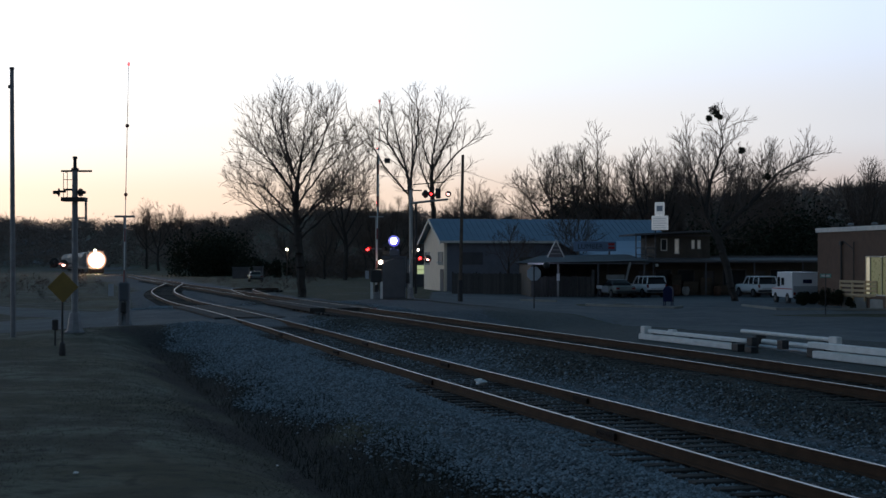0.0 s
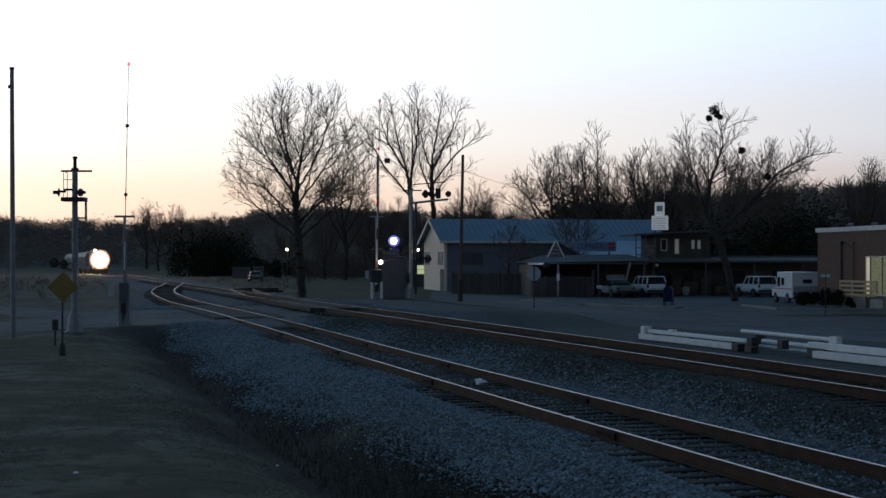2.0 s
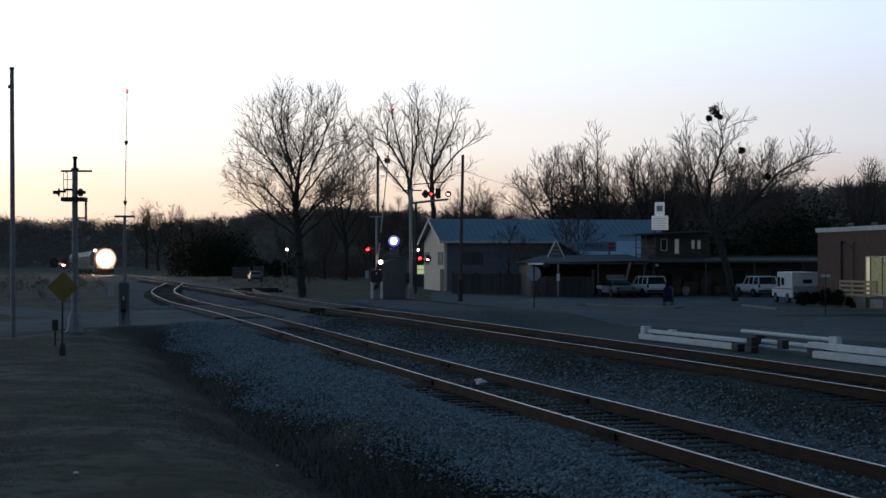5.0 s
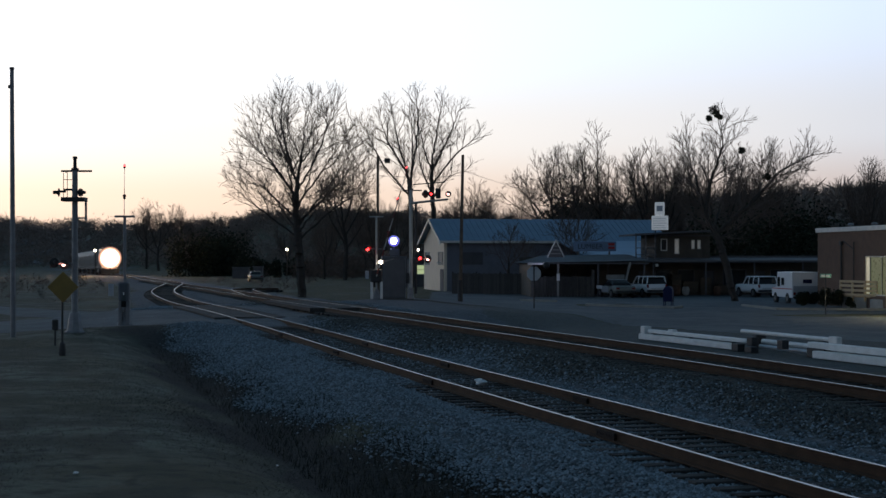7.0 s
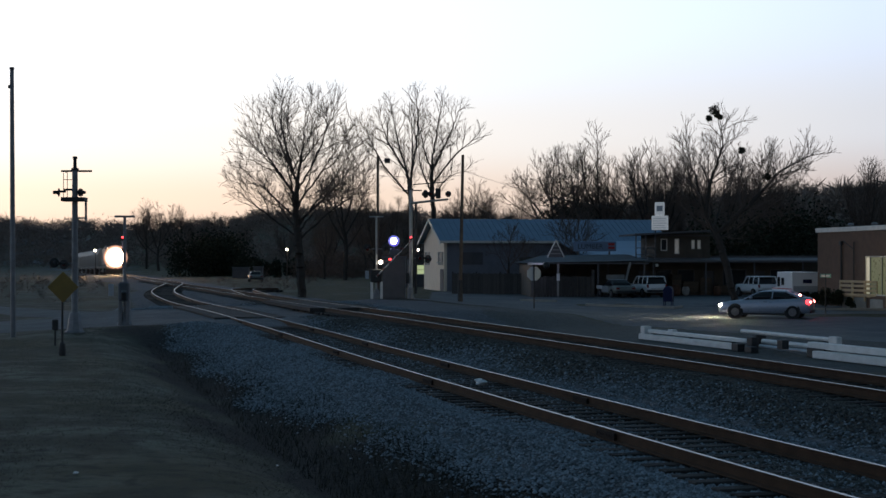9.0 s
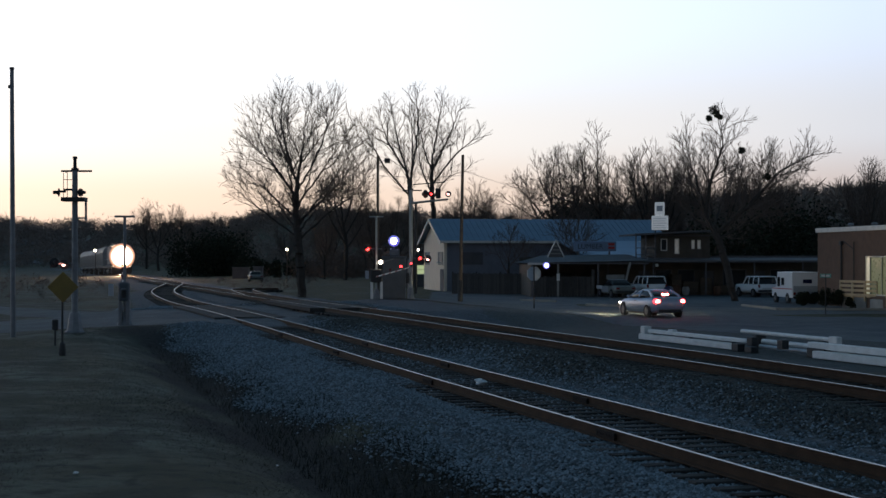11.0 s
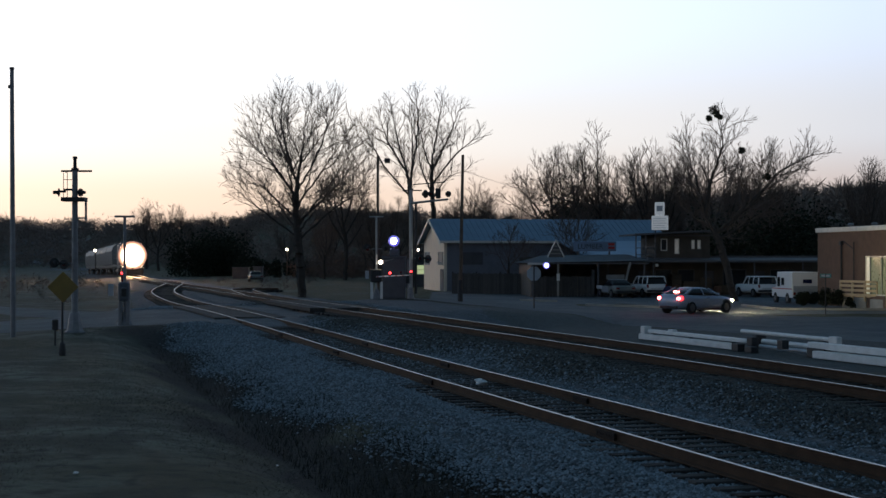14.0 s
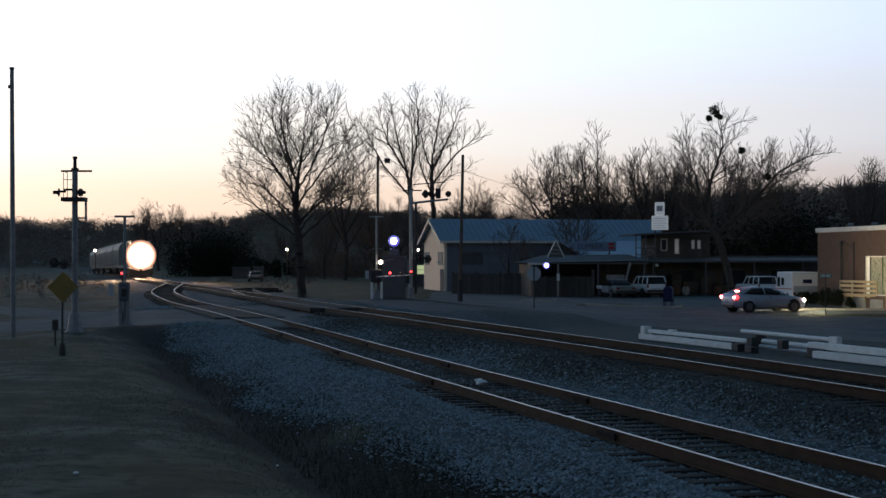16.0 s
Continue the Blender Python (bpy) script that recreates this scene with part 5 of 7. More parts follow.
# brick post office
PO = thing("post_office", pose(25.0, 46.4, -0.72, 0, 0, -82.9), "low flat-roofed red brick post office with pale coping", "building")
po_win = [(7.9, 14.1, 0.9, 3.3)]
part("side_wall", wall_with_holes(BM(), 0, 28, 0, 0.25, 0, 4.85, po_win), M_BRICK, PO, "red brick side wall")
part("back_wall", box(BM(), 0, 0.25, 0.25, 14, 0, 4.85), M_BRICK, PO)
part("front_wall", box(BM(), 27.75, 28, 0.25, 14, 0, 4.85), M_BRICK, PO)
part("far_wall", box(BM(), 0.25, 27.75, 13.75, 14, 0, 4.85), M_BRICK, PO)
part("coping", box(BM(), -0.12, 28.1, -0.12, 14.1, 4.85, 5.15, 0.02), M_TRIM, PO, "pale roof coping")
win = window(PO, 7.97, 14.03, 0.97, 3.23, 0.08, M_DIMWIN, mullion=False)
part("lit_blind", box(BM(), 7.98, 8.6, 0.082, 0.089, 0.98, 3.22), M_WARMWIN, win, "lit narrow sidelight")
for x in (8.63, 10.4, 12.3):
    part("mullion", box(BM(), x - 0.03, x + 0.03, 0.03, 0.085, 0.97, 3.23), M_DULLTRIM, win)
for x, r in ((4.35, 0.06), (6.4, 0.035)):
    bm = BM()
    tube(bm, (x, -0.09, 0.1), (x, -0.09, 4.2), r, n=8)
    if r > 0.05:
        box(bm, x - 0.16, x + 0.16, -0.2, -0.01, 4.0, 4.25, 0.02)
    else:
        tube(bm, (x, -0.09, 3.7), (x - 1.7, -0.09, 4.25), 0.025, n=6)
    part("downpipe", bm, M_BLACK, PO, "dark downpipe")
for x, y in ((2.0, 1.5), (4.2, 2.2)):
    bm = BM()
    tube(bm, (x, y, 5.0), (x, y, 5.3), 0.1, n=10)
    lathe(bm, [(0.2, 5.3), (0.22, 5.4), (0.08, 5.47)], 10, pose(x, y, 0))
    part("roof_vent", bm, M_STEEL, PO, "metal roof vent")

# timber access ramp
RAMP = thing("access_ramp", pose(24.9, 43.7, -0.70, 0, 0, -70.6), "timber railed access ramp on a pale concrete base", "ramp")
part("base", box(BM(), 0, 2.5, 0.2, 1.5, 0, 0.72, 0.02), M_DULLTRIM, RAMP, "pale concrete ramp base")
part("base", box(BM(), 3.5, 13.8, -0.2, 1.3, 0, 0.66, 0.02), M_DULLTRIM, RAMP, "pale concrete ramp base")
for x0, x1, y in ((0.0, 3.85, 0.1), (5.3, 13.8, -0.25)):
    n = int((x1 - x0) / 1.3) + 1
    for k in range(n + 1):
        x = x0 + (x1 - x0) * k / n
        part("post", box(BM(), x - 0.06, x + 0.06, y - 0.05, y + 0.05, 0.2 if x0 > 1 else 0.5, 1.72), M_RAMPWOOD, RAMP)
    for z in (0.8, 1.08, 1.36, 1.62):
        part("rail_board", box(BM(), x0, x1, y - 0.075, y - 0.051, z, z + 0.15), M_RAMPWOOD, RAMP)
part("deck", box(BM(), 0.05, 13.8, 0.2, 1.5, 0.73, 0.80), M_RAMPWOOD, RAMP)

# small house behind the crossing with a lit window
HS = thing("small_house", pose(-4.9, 74, -0.7, 0, 0, 6), "small dark house with a greenish lit window", "house")
hh = [(2.1, 3.15, 1.35, 2.4)]
part("front_wall", wall_with_holes(BM(), 0, 5, 0, 0.2, 0, 2.9, hh), M_DARKSIDE, HS)
part("side_wall", box(BM(), 0, 0.2, 0.2, 5, 0, 2.9), M_DARKSIDE, HS)
part("side_wall", box(BM(), 4.8, 5, 0.2, 5, 0, 2.9), M_DARKSIDE, HS)
part("rear_wall", box(BM(), 0.2, 4.8, 4.8, 5, 0, 2.9), M_DARKSIDE, HS)
part("roof", box(BM(), -0.3, 5.3, -0.4, 5.4, 2.9, 3.1, 0.02), M_DARKSIDE, HS)
window(HS, 2.17, 3.08, 1.42, 2.33, 0.05, M_GREENWIN)

# ---- poles, signs and street things ----


def wood_pole(x, y, h, r, label, mtl=M_WOODPOLE, lean=0.0):
    th = thing("utility_pole", pose(x, y, hz(x, y) - 0.15, 0, lean, 0), label, "pole", "utility poles")
    part("pole", tube(BM(), (0, 0, 0), (0, 0, h + 0.15), r * 1.15, r * 0.85, 12), mtl, th)
    return th


lp = wood_pole(-15.45, 25.0, 9.65, 0.085, "tall slim grey metal pole beside the dirt road", M_STEEL, -0.35)
part("cap", tube(BM(), (0, 0, 9.78), (0, 0, 9.86), 0.09, 0.085, 12), M_BLACK, lp)
part("bracket", box(BM(), -0.13, -0.06, -0.05, 0.05, 9.1, 9.22), M_BLACK, lp)
p2 = wood_pole(1.0, 40.8, 8.6, 0.10, "dark wooden utility pole cut off at the top", M_WOODPOLE, 1.1)
part("guard", tube(BM(), (0, 0, 0.05), (0, 0, 1.4), 0.16, 0.14, 12), M_BLACK, p2, "dark guard round the pole's foot")
p3 = wood_pole(-3.9, 41.6, 8.9, 0.09, "dark wooden utility pole behind the crossing mast")
bm = BM()
tube(bm, (0.05, 0, 8.55), (0.5, 0, 8.85), 0.02, n=6)
box(bm, 0.4, 0.75, -0.12, 0.12, 8.6, 8.9, 0.05)
part("floodlight", bm, M_BLACK, p3, "dark floodlight on an arm")


def wire(p, q, sag, r=0.012):
    bm = BM()
    p, q = in_metres((Vector(p), Vector(q)))
    n = 14
    prev = p
    for i in range(1, n + 1):
        t = i / n
        c = p.lerp(q, t) - Vector((0, 0, sag * 4 * t * (1 - t)))
        tube(bm, prev, c, r, n=4, caps=False)
        prev = c
    ob = part("overhead_wire", bm, M_BLACK)
    tagged(ob, "thin dark overhead wire strung from the pole", "wire", "overhead wires")


wire((1.1, 40.8, 7.6), (16.9, 57.0, 6.3), 0.5)
wire((1.1, 40.8, 7.3), (-3.9, 41.6, 7.4), 0.1)
wire((1.1, 40.8, 6.2), (8.6, 56.0, 3.3), 0.3)

DS = thing("warning_sign", pose(-11.0, 20.1, hz(-11, 20.1)), "dark yellow diamond warning sign on a slim post", "sign")
part("post", tube(BM(), (0, 0, 0), (0, 0, 2.25), 0.032, n=8), M_BLACK, DS)
part("base", lathe(BM(), [(0.09, -0.05), (0.11, 0.1), (0.08, 0.34), (0.04, 0.4)], 10), M_BLACK, DS)
part("plate", box(BM(), -0.32, 0.32, -0.012, 0.012, -0.32, 0.32, 0.01, pose(0.03, -0.05, 1.98) @ Matrix.Rotation(radians(45), 4, 'Y')), M_YELLOW, DS, "dark yellow diamond plate")
SM = thing("marker_post", pose(-12.6, 22.6, hz(-12.6, 22.6)), "short dark marker post", "post")
part("post", tube(BM(), (0, 0, 0), (0, 0, 0.62), 0.03, n=8), M_BLACK, SM)
part("head", box(BM(), -0.1, 0.1, -0.06, 0.06, 0.5, 0.85, 0.03), M_BLACK, SM)

ST = thing("stop_sign", pose(4.98, 38.1, hz(4.98, 38.1), 0, 0, 8), "octagonal road sign seen from its bare metal back", "sign")
part("post", box(BM(), -0.03, 0.03, -0.06, -0.015, -0.05, 2.3), M_BLACK, ST)
bm = BM()
tube(bm, (0, -0.012, 0), (0, 0.012, 0), 0.41, n=8)
bmesh.ops.transform(bm, matrix=pose(0, 0, 1.9) @ Matrix.Rotation(radians(22.5), 4, 'Y'), verts=bm.verts[:])
part("plate", bm, M_SIGNBACK, ST, "octagonal plate, bare grey back")

NS = thing("street_sign", pose(20.85, 37.9, hz(20.85, 37.9), 0, 0, -20), "small green street sign on a slim pole", "sign")
part("post", tube(BM(), (0, 0, -0.05), (0, 0, 2.25), 0.028, n=8), M_BLACK, NS)
part("plate", box(BM(), -0.3, 0.3, -0.012, 0.012, 2.02, 2.24, 0.01), M_GREENSIGN, NS)
part("bar", box(BM(), -0.22, 0.22, -0.017, -0.012, 2.08, 2.18), M_TRIM, NS)

MB = thing("mailbox", pose(14.65, 45.2, hz(14.65, 45.2) + 0.01, 0, 0, -20), "dark blue street collection mailbox on four legs", "mailbox")
part("body", slab(BM(), [(-0.3, 0.25), (0.3, 0.25), (0.3, 0.95)] + [(0.3 * math.cos(a), 0.95 + 0.3 * math.sin(a)) for a in [i * math.pi / 8 for i in range(1, 9)]], -0.3, 0.3, 0.02), M_BLUE, MB)
for x in (-0.25, 0.25):
    for y in (-0.25, 0.25):
        part("leg", box(BM(), x - 0.03, x + 0.03, y - 0.03, y + 0.03, -0.02, 0.26), M_BLUE, MB)
part("label_panel", box(BM(), -0.2, 0.2, -0.315, -0.301, 0.5, 0.8), M_BLUE, MB)

# kerbs of the grass islands
KERB = mat("kerb_concrete", (0.30, 0.29, 0.26), (0.18, 0.175, 0.16), rough=0.9, scale=2, fine=40)


def kerb(name, pts, label):
    bm = BM()
    for (x0, y0), (x1, y1) in zip(pts, pts[1:]):
        d = Vector((x1 - x0, (y1 - y0) * DEEP, 0))
        z = (hz(x0, y0) + hz(x1, y1)) / 2
        ang = math.atan2(d.y, d.x)
        box(bm, 0, d.length, -0.08, 0.08, -0.1, 0.14, 0.015, Matrix.Translation((x0, y0 * DEEP, z)) @ Matrix.Rotation(ang, 4, 'Z'))
    return tagged(part(name, bm, KERB), label, "kerb", kind="structure")


kerb("kerb", [(9.4, 45.6), (11.0, 44.2), (14.2, 42.6), (14.9, 43.4)], "worn concrete kerb beside the shop drive")
kerb("kerb", [(5.6, 50.2), (8.0, 49.0)], "low concrete kerb stop")
kerb("kerb", [(19.2, 44.6), (20.0, 41.6), (24.0, 41.2), (30.0, 40.8)], "low kerb round the grass strip by the post office")

# bushes by the post office
for x, y, s in ((24.2, 43.8, 0.72), (24.75, 43.6, 0.66), (23.3, 45.0, 0.42), (25.1, 42.9, 0.4), (23.75, 46.2, 0.46), (24.2, 46.25, 0.5), (24.7, 46.2, 0.48)):
    v, f = [], []
    rg = random.Random(int(x * 10))
    for _ in range(9):
        clump(v, f, (x + rg.uniform(-0.4, 0.4) * s, y * DEEP + rg.uniform(-0.3, 0.3) * s, hz(x, y) + s * rg.uniform(0.35, 1.4)), s * 0.5, 130, rg, 0.9, 0.07)
    tagged(raw("bush", v, f, M_LEAFDARK), "dark evergreen bush beside the post office", "bush", "bushes by the post office")

# ---- crossing signals ----
PHI = [(0, 0), (3.5, 0), (4.2, 9), (5.2, 27), (6.3, 44.5), (6.9, 53), (7.5, 61), (8.1, 69), (8.4, 72.5), (9.0, 77), (9.2, 78.2), (11.3, 85.5), (12.0, 87.5), (16.0, 87.5)]
ARMS = []
FLASH = []      # lens, place, its phase, facing
M_LENS_OFF = mat("dark_red_lens", (0.10, 0.012, 0.012), (0.07, 0.01, 0.01), rough=0.25, bump=0)


def turning_lens(parent, x, y, z, face, phase, r=0.11, on=None, off=None, name="lens", tip=0):
    """Round lamp whose glowing half swings to the front and back again."""
    ob = part(name, lathe(BM(), [(r * math.sin(a), -r * math.cos(a)) for a in [0.12 + i * (math.pi - 0.24) / 7 for i in range(8)]], 14), on or M_RED_ON, parent, "round signal lens", True)
    ob.data.materials.append(off or M_LENS_OFF)
    ob.data.polygons.foreach_set("material_index", [0 if (p.center.z * tip > 0 if tip else p.center.y < 0) else 1 for p in ob.data.polygons])
    FLASH.append((ob, (x, y, z), phase, face, tip))
    return ob


def flasher(parent, x, y, z, face, phase, s=1.0, lens=True, on=None):
    """Signal head: black backing disc, hood and lens. face: degrees by which it is turned from the -y way."""
    m = pose(x, y, z, 0, 0, face)
    bm = BM()
    tube(bm, (0, 0.0, 0), (0, 0.02, 0), 0.3 * s, n=20)
    tube(bm, (0, 0.02, 0), (0, 0.22, 0), 0.14 * s, 0.12 * s, n=12)
    bmesh.ops.transform(bm, matrix=m, verts=bm.verts[:])
    head = part("signal_head", bm, M_BLACK, parent, "black signal backing disc")
    bm = BM()
    n = 10
    for i in range(n):
        a0, a1 = math.pi * i / n, math.pi * (i + 1) / n
        vs = []
        for r in (0.135 * s, 0.15 * s):
            for yy in (0.0, -0.24):
                for a in (a0, a1):
                    vs.append(bm.verts.new((r * math.cos(a), yy, r * math.sin(a))))
        for f in ((0, 1, 3, 2), (4, 6, 7, 5), (2, 3, 7, 6), (0, 4, 5, 1)):
            bm.faces.new([vs[k] for k in f])
    bmesh.ops.recalc_face_normals(bm, faces=bm.faces[:])
    bmesh.ops.transform(bm, matrix=m, verts=bm.verts[:])
    part("hood", bm, M_BLACK, head)
    p = m @ Vector((0, 0.0, 0))
    if lens:
        turning_lens(parent, p.x, p.y, p.z, face, phase, 0.11 * s, on)
    return head


def gate(x, y, zb, azim, length, mast_h, label, pivot=1.35, extra=0.0):
    """Crossing mast with a motor and a long arm. azim: way in which the arm falls, degrees from +x."""
    th = thing("crossing_gate", pose(x, y, zb), label, "crossing gate", "crossing gates")
    steel, slim = (M_GALV, 1.0) if azim < 0 else (M_STEEL, 0.5)
    part("base", lathe(BM(), [(0.3, -0.5), (0.3, 0.05), (0.24, 0.12), (0.13, 0.5), (0.1, 0.55)], 8), M_STEEL, th)
    part("mast", tube(BM(), (0, 0, 0.3), (0, 0, mast_h), 0.058, n=12), steel, th)
    part("cross_piece", box(BM(), -0.4, 0.4, -0.03, 0.03, mast_h - 0.06, mast_h + 0.02), steel, th)
    wide = 0.33 if azim < 0 else 0.2
    part("mechanism", box(BM(), -wide, wide, -0.3, 0.1, 0.95, 1.7, 0.06), M_BLACK if azim < 0 else M_ALU, th, "gate motor housing")
    for sx in (-wide + 0.07, wide - 0.03):
        part("leg", box(BM(), sx - 0.07, sx + 0.07, -0.25, -0.1, -0.05, 1.0, 0.01), M_WHITE if azim < 0 else M_STEEL, th, "steel leg")
    part("sign_plate", box(BM(), -0.64, -0.44, -0.02, 0.0, 1.15, 1.62), M_SIGNBACK, th)
    arm = part("arm", tube(BM(), (0, 0, -0.5), (0, 0, length), 0.045 * slim, 0.016 * slim, 6), M_WHITE, th, "long tapering striped gate arm")
    step = length / 11
    for i in range(0, 11, 2):
        part("stripe", tube(BM(), (0, 0, i * step + 0.3), (0, 0, (i + 1) * step), (0.050 - 0.0026 * i) * slim, (0.047 - 0.0026 * i) * slim, 6), M_RED, arm)
    for k, f in enumerate((0.42, 0.72, 0.99)):
        zz = f * length
        body = part("arm_lamp", box(BM(), -0.14, -0.03, -0.05, 0.05, zz - 0.06, zz + 0.06, 0.015), M_BLACK, arm, "lamp on the gate arm")
        if k == 2:
            part("lens", lathe(BM(), [(0.02, -0.06), (0.05, -0.03), (0.05, 0.03), (0.02, 0.06)], 12, pose(-0.17, 0, zz)), M_RED_ON, arm, "steady red lens")
        else:
            turning_lens(arm, -0.17, 0, zz, 0, 1 - k, 0.075, on=None if azim < 0 else M_LENS_OFF, tip=1 if azim < 0 else -1)
    part("counterweight", box(BM(), -0.16, 0.16, -0.1, 0.1, -0.85, -0.45, 0.02), M_BLACK, arm)
    ARMS.append((arm, azim, pivot, extra))
    return th


gate(-12.54, 27.4, hz(-12.54, 27.4), 102.4, 9.0, 4.3, "railway crossing gate with a long striped arm beside the dirt road")
G2 = gate(-3.83, 40.0, hz(-3.95, 40.0), -77.4, 10.2, 4.75, "railway crossing gate with a long striped arm across the street", 1.27, 1.5)
g2z = hz(-3.95, 40.0)
flasher(G2, -0.52, -0.1, 2.98 - g2z, 40, 0)
flasher(G2, 0.52, 0.1, 2.98 - g2z, 150, 1)
part("flasher_bar", box(BM(), -0.52, 0.52, -0.03, 0.03, 2.95 - g2z, 3.02 - g2z), M_STEEL, G2)
bm = BM()
tube(bm, (0.3, -0.15, 2.2 - g2z), (1.0, -0.15, 2.42 - g2z), 0.035, n=6)
part("bracket", bm, M_STEEL, G2)
# glow added in place of headlight falling on a white bracket
part("marker_lamp", lathe(BM(), [(0.04, -0.11), (0.10, -0.07), (0.11, 0.06), (0.05, 0.12)], 12, pose(0.25, -0.22, 2.22 - g2z)), M_WHITE_ON, G2, "small glowing white spot standing for a headlit bracket")

def cantilever(x, y, h, label, steel):
    z0 = hz(x, y)
    th = thing("signal_cantilever", pose(x, y, z0), label, "railway signal", "crossing signals")
    slim = 0.6 if steel is M_GALV else 1.0
    part("base", lathe(BM(), [(0.36 * slim, -0.4), (0.36 * slim, 0.04), (0.3 * slim, 0.1), (0.19 * slim, 0.7), (0.15 * slim, 0.75)], 8), M_STEEL, th, "flared steel foot")
    part("mast", tube(BM(), (0, 0, 0.5), (0, 0, h - 0.55 - z0), 0.118, 0.1, 12), steel, th)
    part("finial", lathe(BM(), [(0.14, 0), (0.14, 0.06), (0.07, 0.1), (0.06, 0.38), (0.09, 0.42), (0.09, 0.5)], 10, pose(0, 0, h - 0.55 - z0)), M_BLACK, th)
    part("cross_arm", box(BM(), -0.5, 0.62, -0.04, 0.04, h - 0.62 - z0, h - 0.55 - z0), M_BLACK, th)
    return th, z0


C1, c1 = cantilever(-13.5, 25.5, 6.25, "tall steel crossing signal mast with flasher heads and a ladder basket", M_STEEL)
part("platform", box(BM(), -0.45, 0.4, -0.3, 0.3, 4.55 - c1, 4.7 - c1, 0.01), M_BLACK, C1, "dark service platform")
part("lower_arm", box(BM(), -0.42, -0.02, -0.05, 0.05, 4.95 - c1, 5.02 - c1), M_BLACK, C1)
bm = BM()
for x in (-0.42, -0.28):
    tube(bm, (x, 0, 4.65 - c1), (x, 0, 5.6 - c1), 0.014, n=6)
tube(bm, (-0.35, 0.0, 5.6 - c1), (-0.18, 0, 5.66 - c1), 0.012, n=6)
tube(bm, (-0.42, 0.0, 5.35 - c1), (-0.1, 0, 5.35 - c1), 0.012, n=6)
part("ladder_basket", bm, M_BLACK, C1)
flasher(C1, -0.58, 0.0, 4.88 - c1, 118, 0, 0.52, False)
flasher(C1, 0.2, 0.0, 4.88 - c1, -120, 1, 0.5, False)
bm = BM()
tube(bm, (0.38, 0.1, 3.85 - c1), (0.38, 0.1, 4.55 - c1), 0.045, n=8)
tube(bm, (0, 0, 3.95 - c1), (0.38, 0.1, 3.95 - c1), 0.025, n=6)
part("side_post", bm, M_STEEL, C1)
flasher(C1, -0.36, -0.2, 2.24 - c1, -20, 0, 0.6, on=M_RED_HOT)
flasher(C1, -0.76, 0.0, 2.3 - c1, -150, 1, 0.6, False)
part("flasher_bar", box(BM(), -0.85, 0.0, -0.03, 0.03, 2.25 - c1, 2.31 - c1), M_STEEL, C1)

C2, c2 = cantilever(-1.85, 40.2, 6.95, "steel crossing signal cantilever with flasher heads on its arm", M_GALV)
bm = BM()
tube(bm, (-0.05, -0.1, 5.62 - c2), (2.15, -0.1, 5.85 - c2), 0.07, 0.06, 8)
part("arm", bm, M_GALV, C2, "outreach arm")
part("upper_stay", tube(BM(), (0.1, 0, 6.7 - c2), (2.0, -0.1, 6.85 - c2), 0.03, n=6), M_BLACK, C2)
part("service_box", box(BM(), 1.42, 1.72, 0.0, 0.2, 5.9 - c2, 6.5 - c2, 0.03), M_BLACK, C2, "dark equipment box")
part("conduit", tube(BM(), (0.28, 0.05, 0.3), (0.28, 0.05, 5.6 - c2), 0.07, n=8), M_BLACK, C2)
part("junction_box", box(BM(), -0.3, -0.1, -0.25, -0.05, 0.9, 1.5, 0.02), M_BLACK, C2)
flasher(C2, 0.85, -0.2, 6.15 - c2, 50, 0, 0.8, False)
flasher(C2, 1.17, -0.25, 6.15 - c2, 0, 0, 0.6)
flasher(C2, 2.15, -0.2, 6.15 - c2, -20, 0, 0.6, on=M_RED_HOT)
flasher(C2, 0.52, -0.2, 2.44 - c2, 10, 0, 0.8)
flasher(C2, 0.98, -0.1, 2.4 - c2, -40, 0, 0.8, on=M_RED_HOT)
part("flasher_bar", box(BM(), 0.0, 1.0, -0.03, 0.03, 2.42 - c2, 2.48 - c2), M_STEEL, C2)
part("marker_lamp", lathe(BM(), [(0.02, -0.07), (0.055, -0.04), (0.055, 0.04), (0.02, 0.07)], 12, pose(0.43, -0.15, 2.93 - c2)), M_WHITE_ON, C2, "small white marker lamp")
part("stem", tube(BM(), (0.43, -0.1, 2.45 - c2), (0.43, -0.1, 2.88 - c2), 0.02, n=6), M_STEEL, C2)

RB = thing("relay_cabinet", pose(-2.88, 41.2, hz(-2.88, 41.2)), "tall grey metal railway relay cabinet", "cabinet")
rz = hz(-2.88, 41.2)
part("body", box(BM(), -0.67, 0.67, -0.5, 0.5, 0.0, 2.45 - rz, 0.03), M_ALU, RB)
part("roof", box(BM(), -0.73, 0.73, -0.56, 0.56, 2.45 - rz, 2.56 - rz, 0.03), M_ALU, RB)
part("hood", box(BM(), -0.28, 0.3, -0.25, 0.25, 2.56 - rz, 3.0 - rz, 0.05), M_ALU, RB)
part("door", box(BM(), -0.58, 0.58, -0.525, -0.501, 0.15, 2.3 - rz, 0.01), M_ALU, RB)
part("lamp_stem", tube(BM(), (-0.03, 0, 3.0 - rz), (-0.03, 0, 3.2 - rz), 0.04, n=8), M_STEEL, RB)
# violet globe painted as the lamp's glare; the bright lens is the lamp
part("yard_lamp", lathe(BM(), [(0.33 * math.sin(a), -0.33 * math.cos(a)) for a in [0.1 + i * (math.pi - 0.2) / 9 for i in range(10)]], 18, pose(-0.03, -0.1, 3.46 - rz)), M_VIOLET, RB, "violet globe standing for the yard lamp's glare", True)
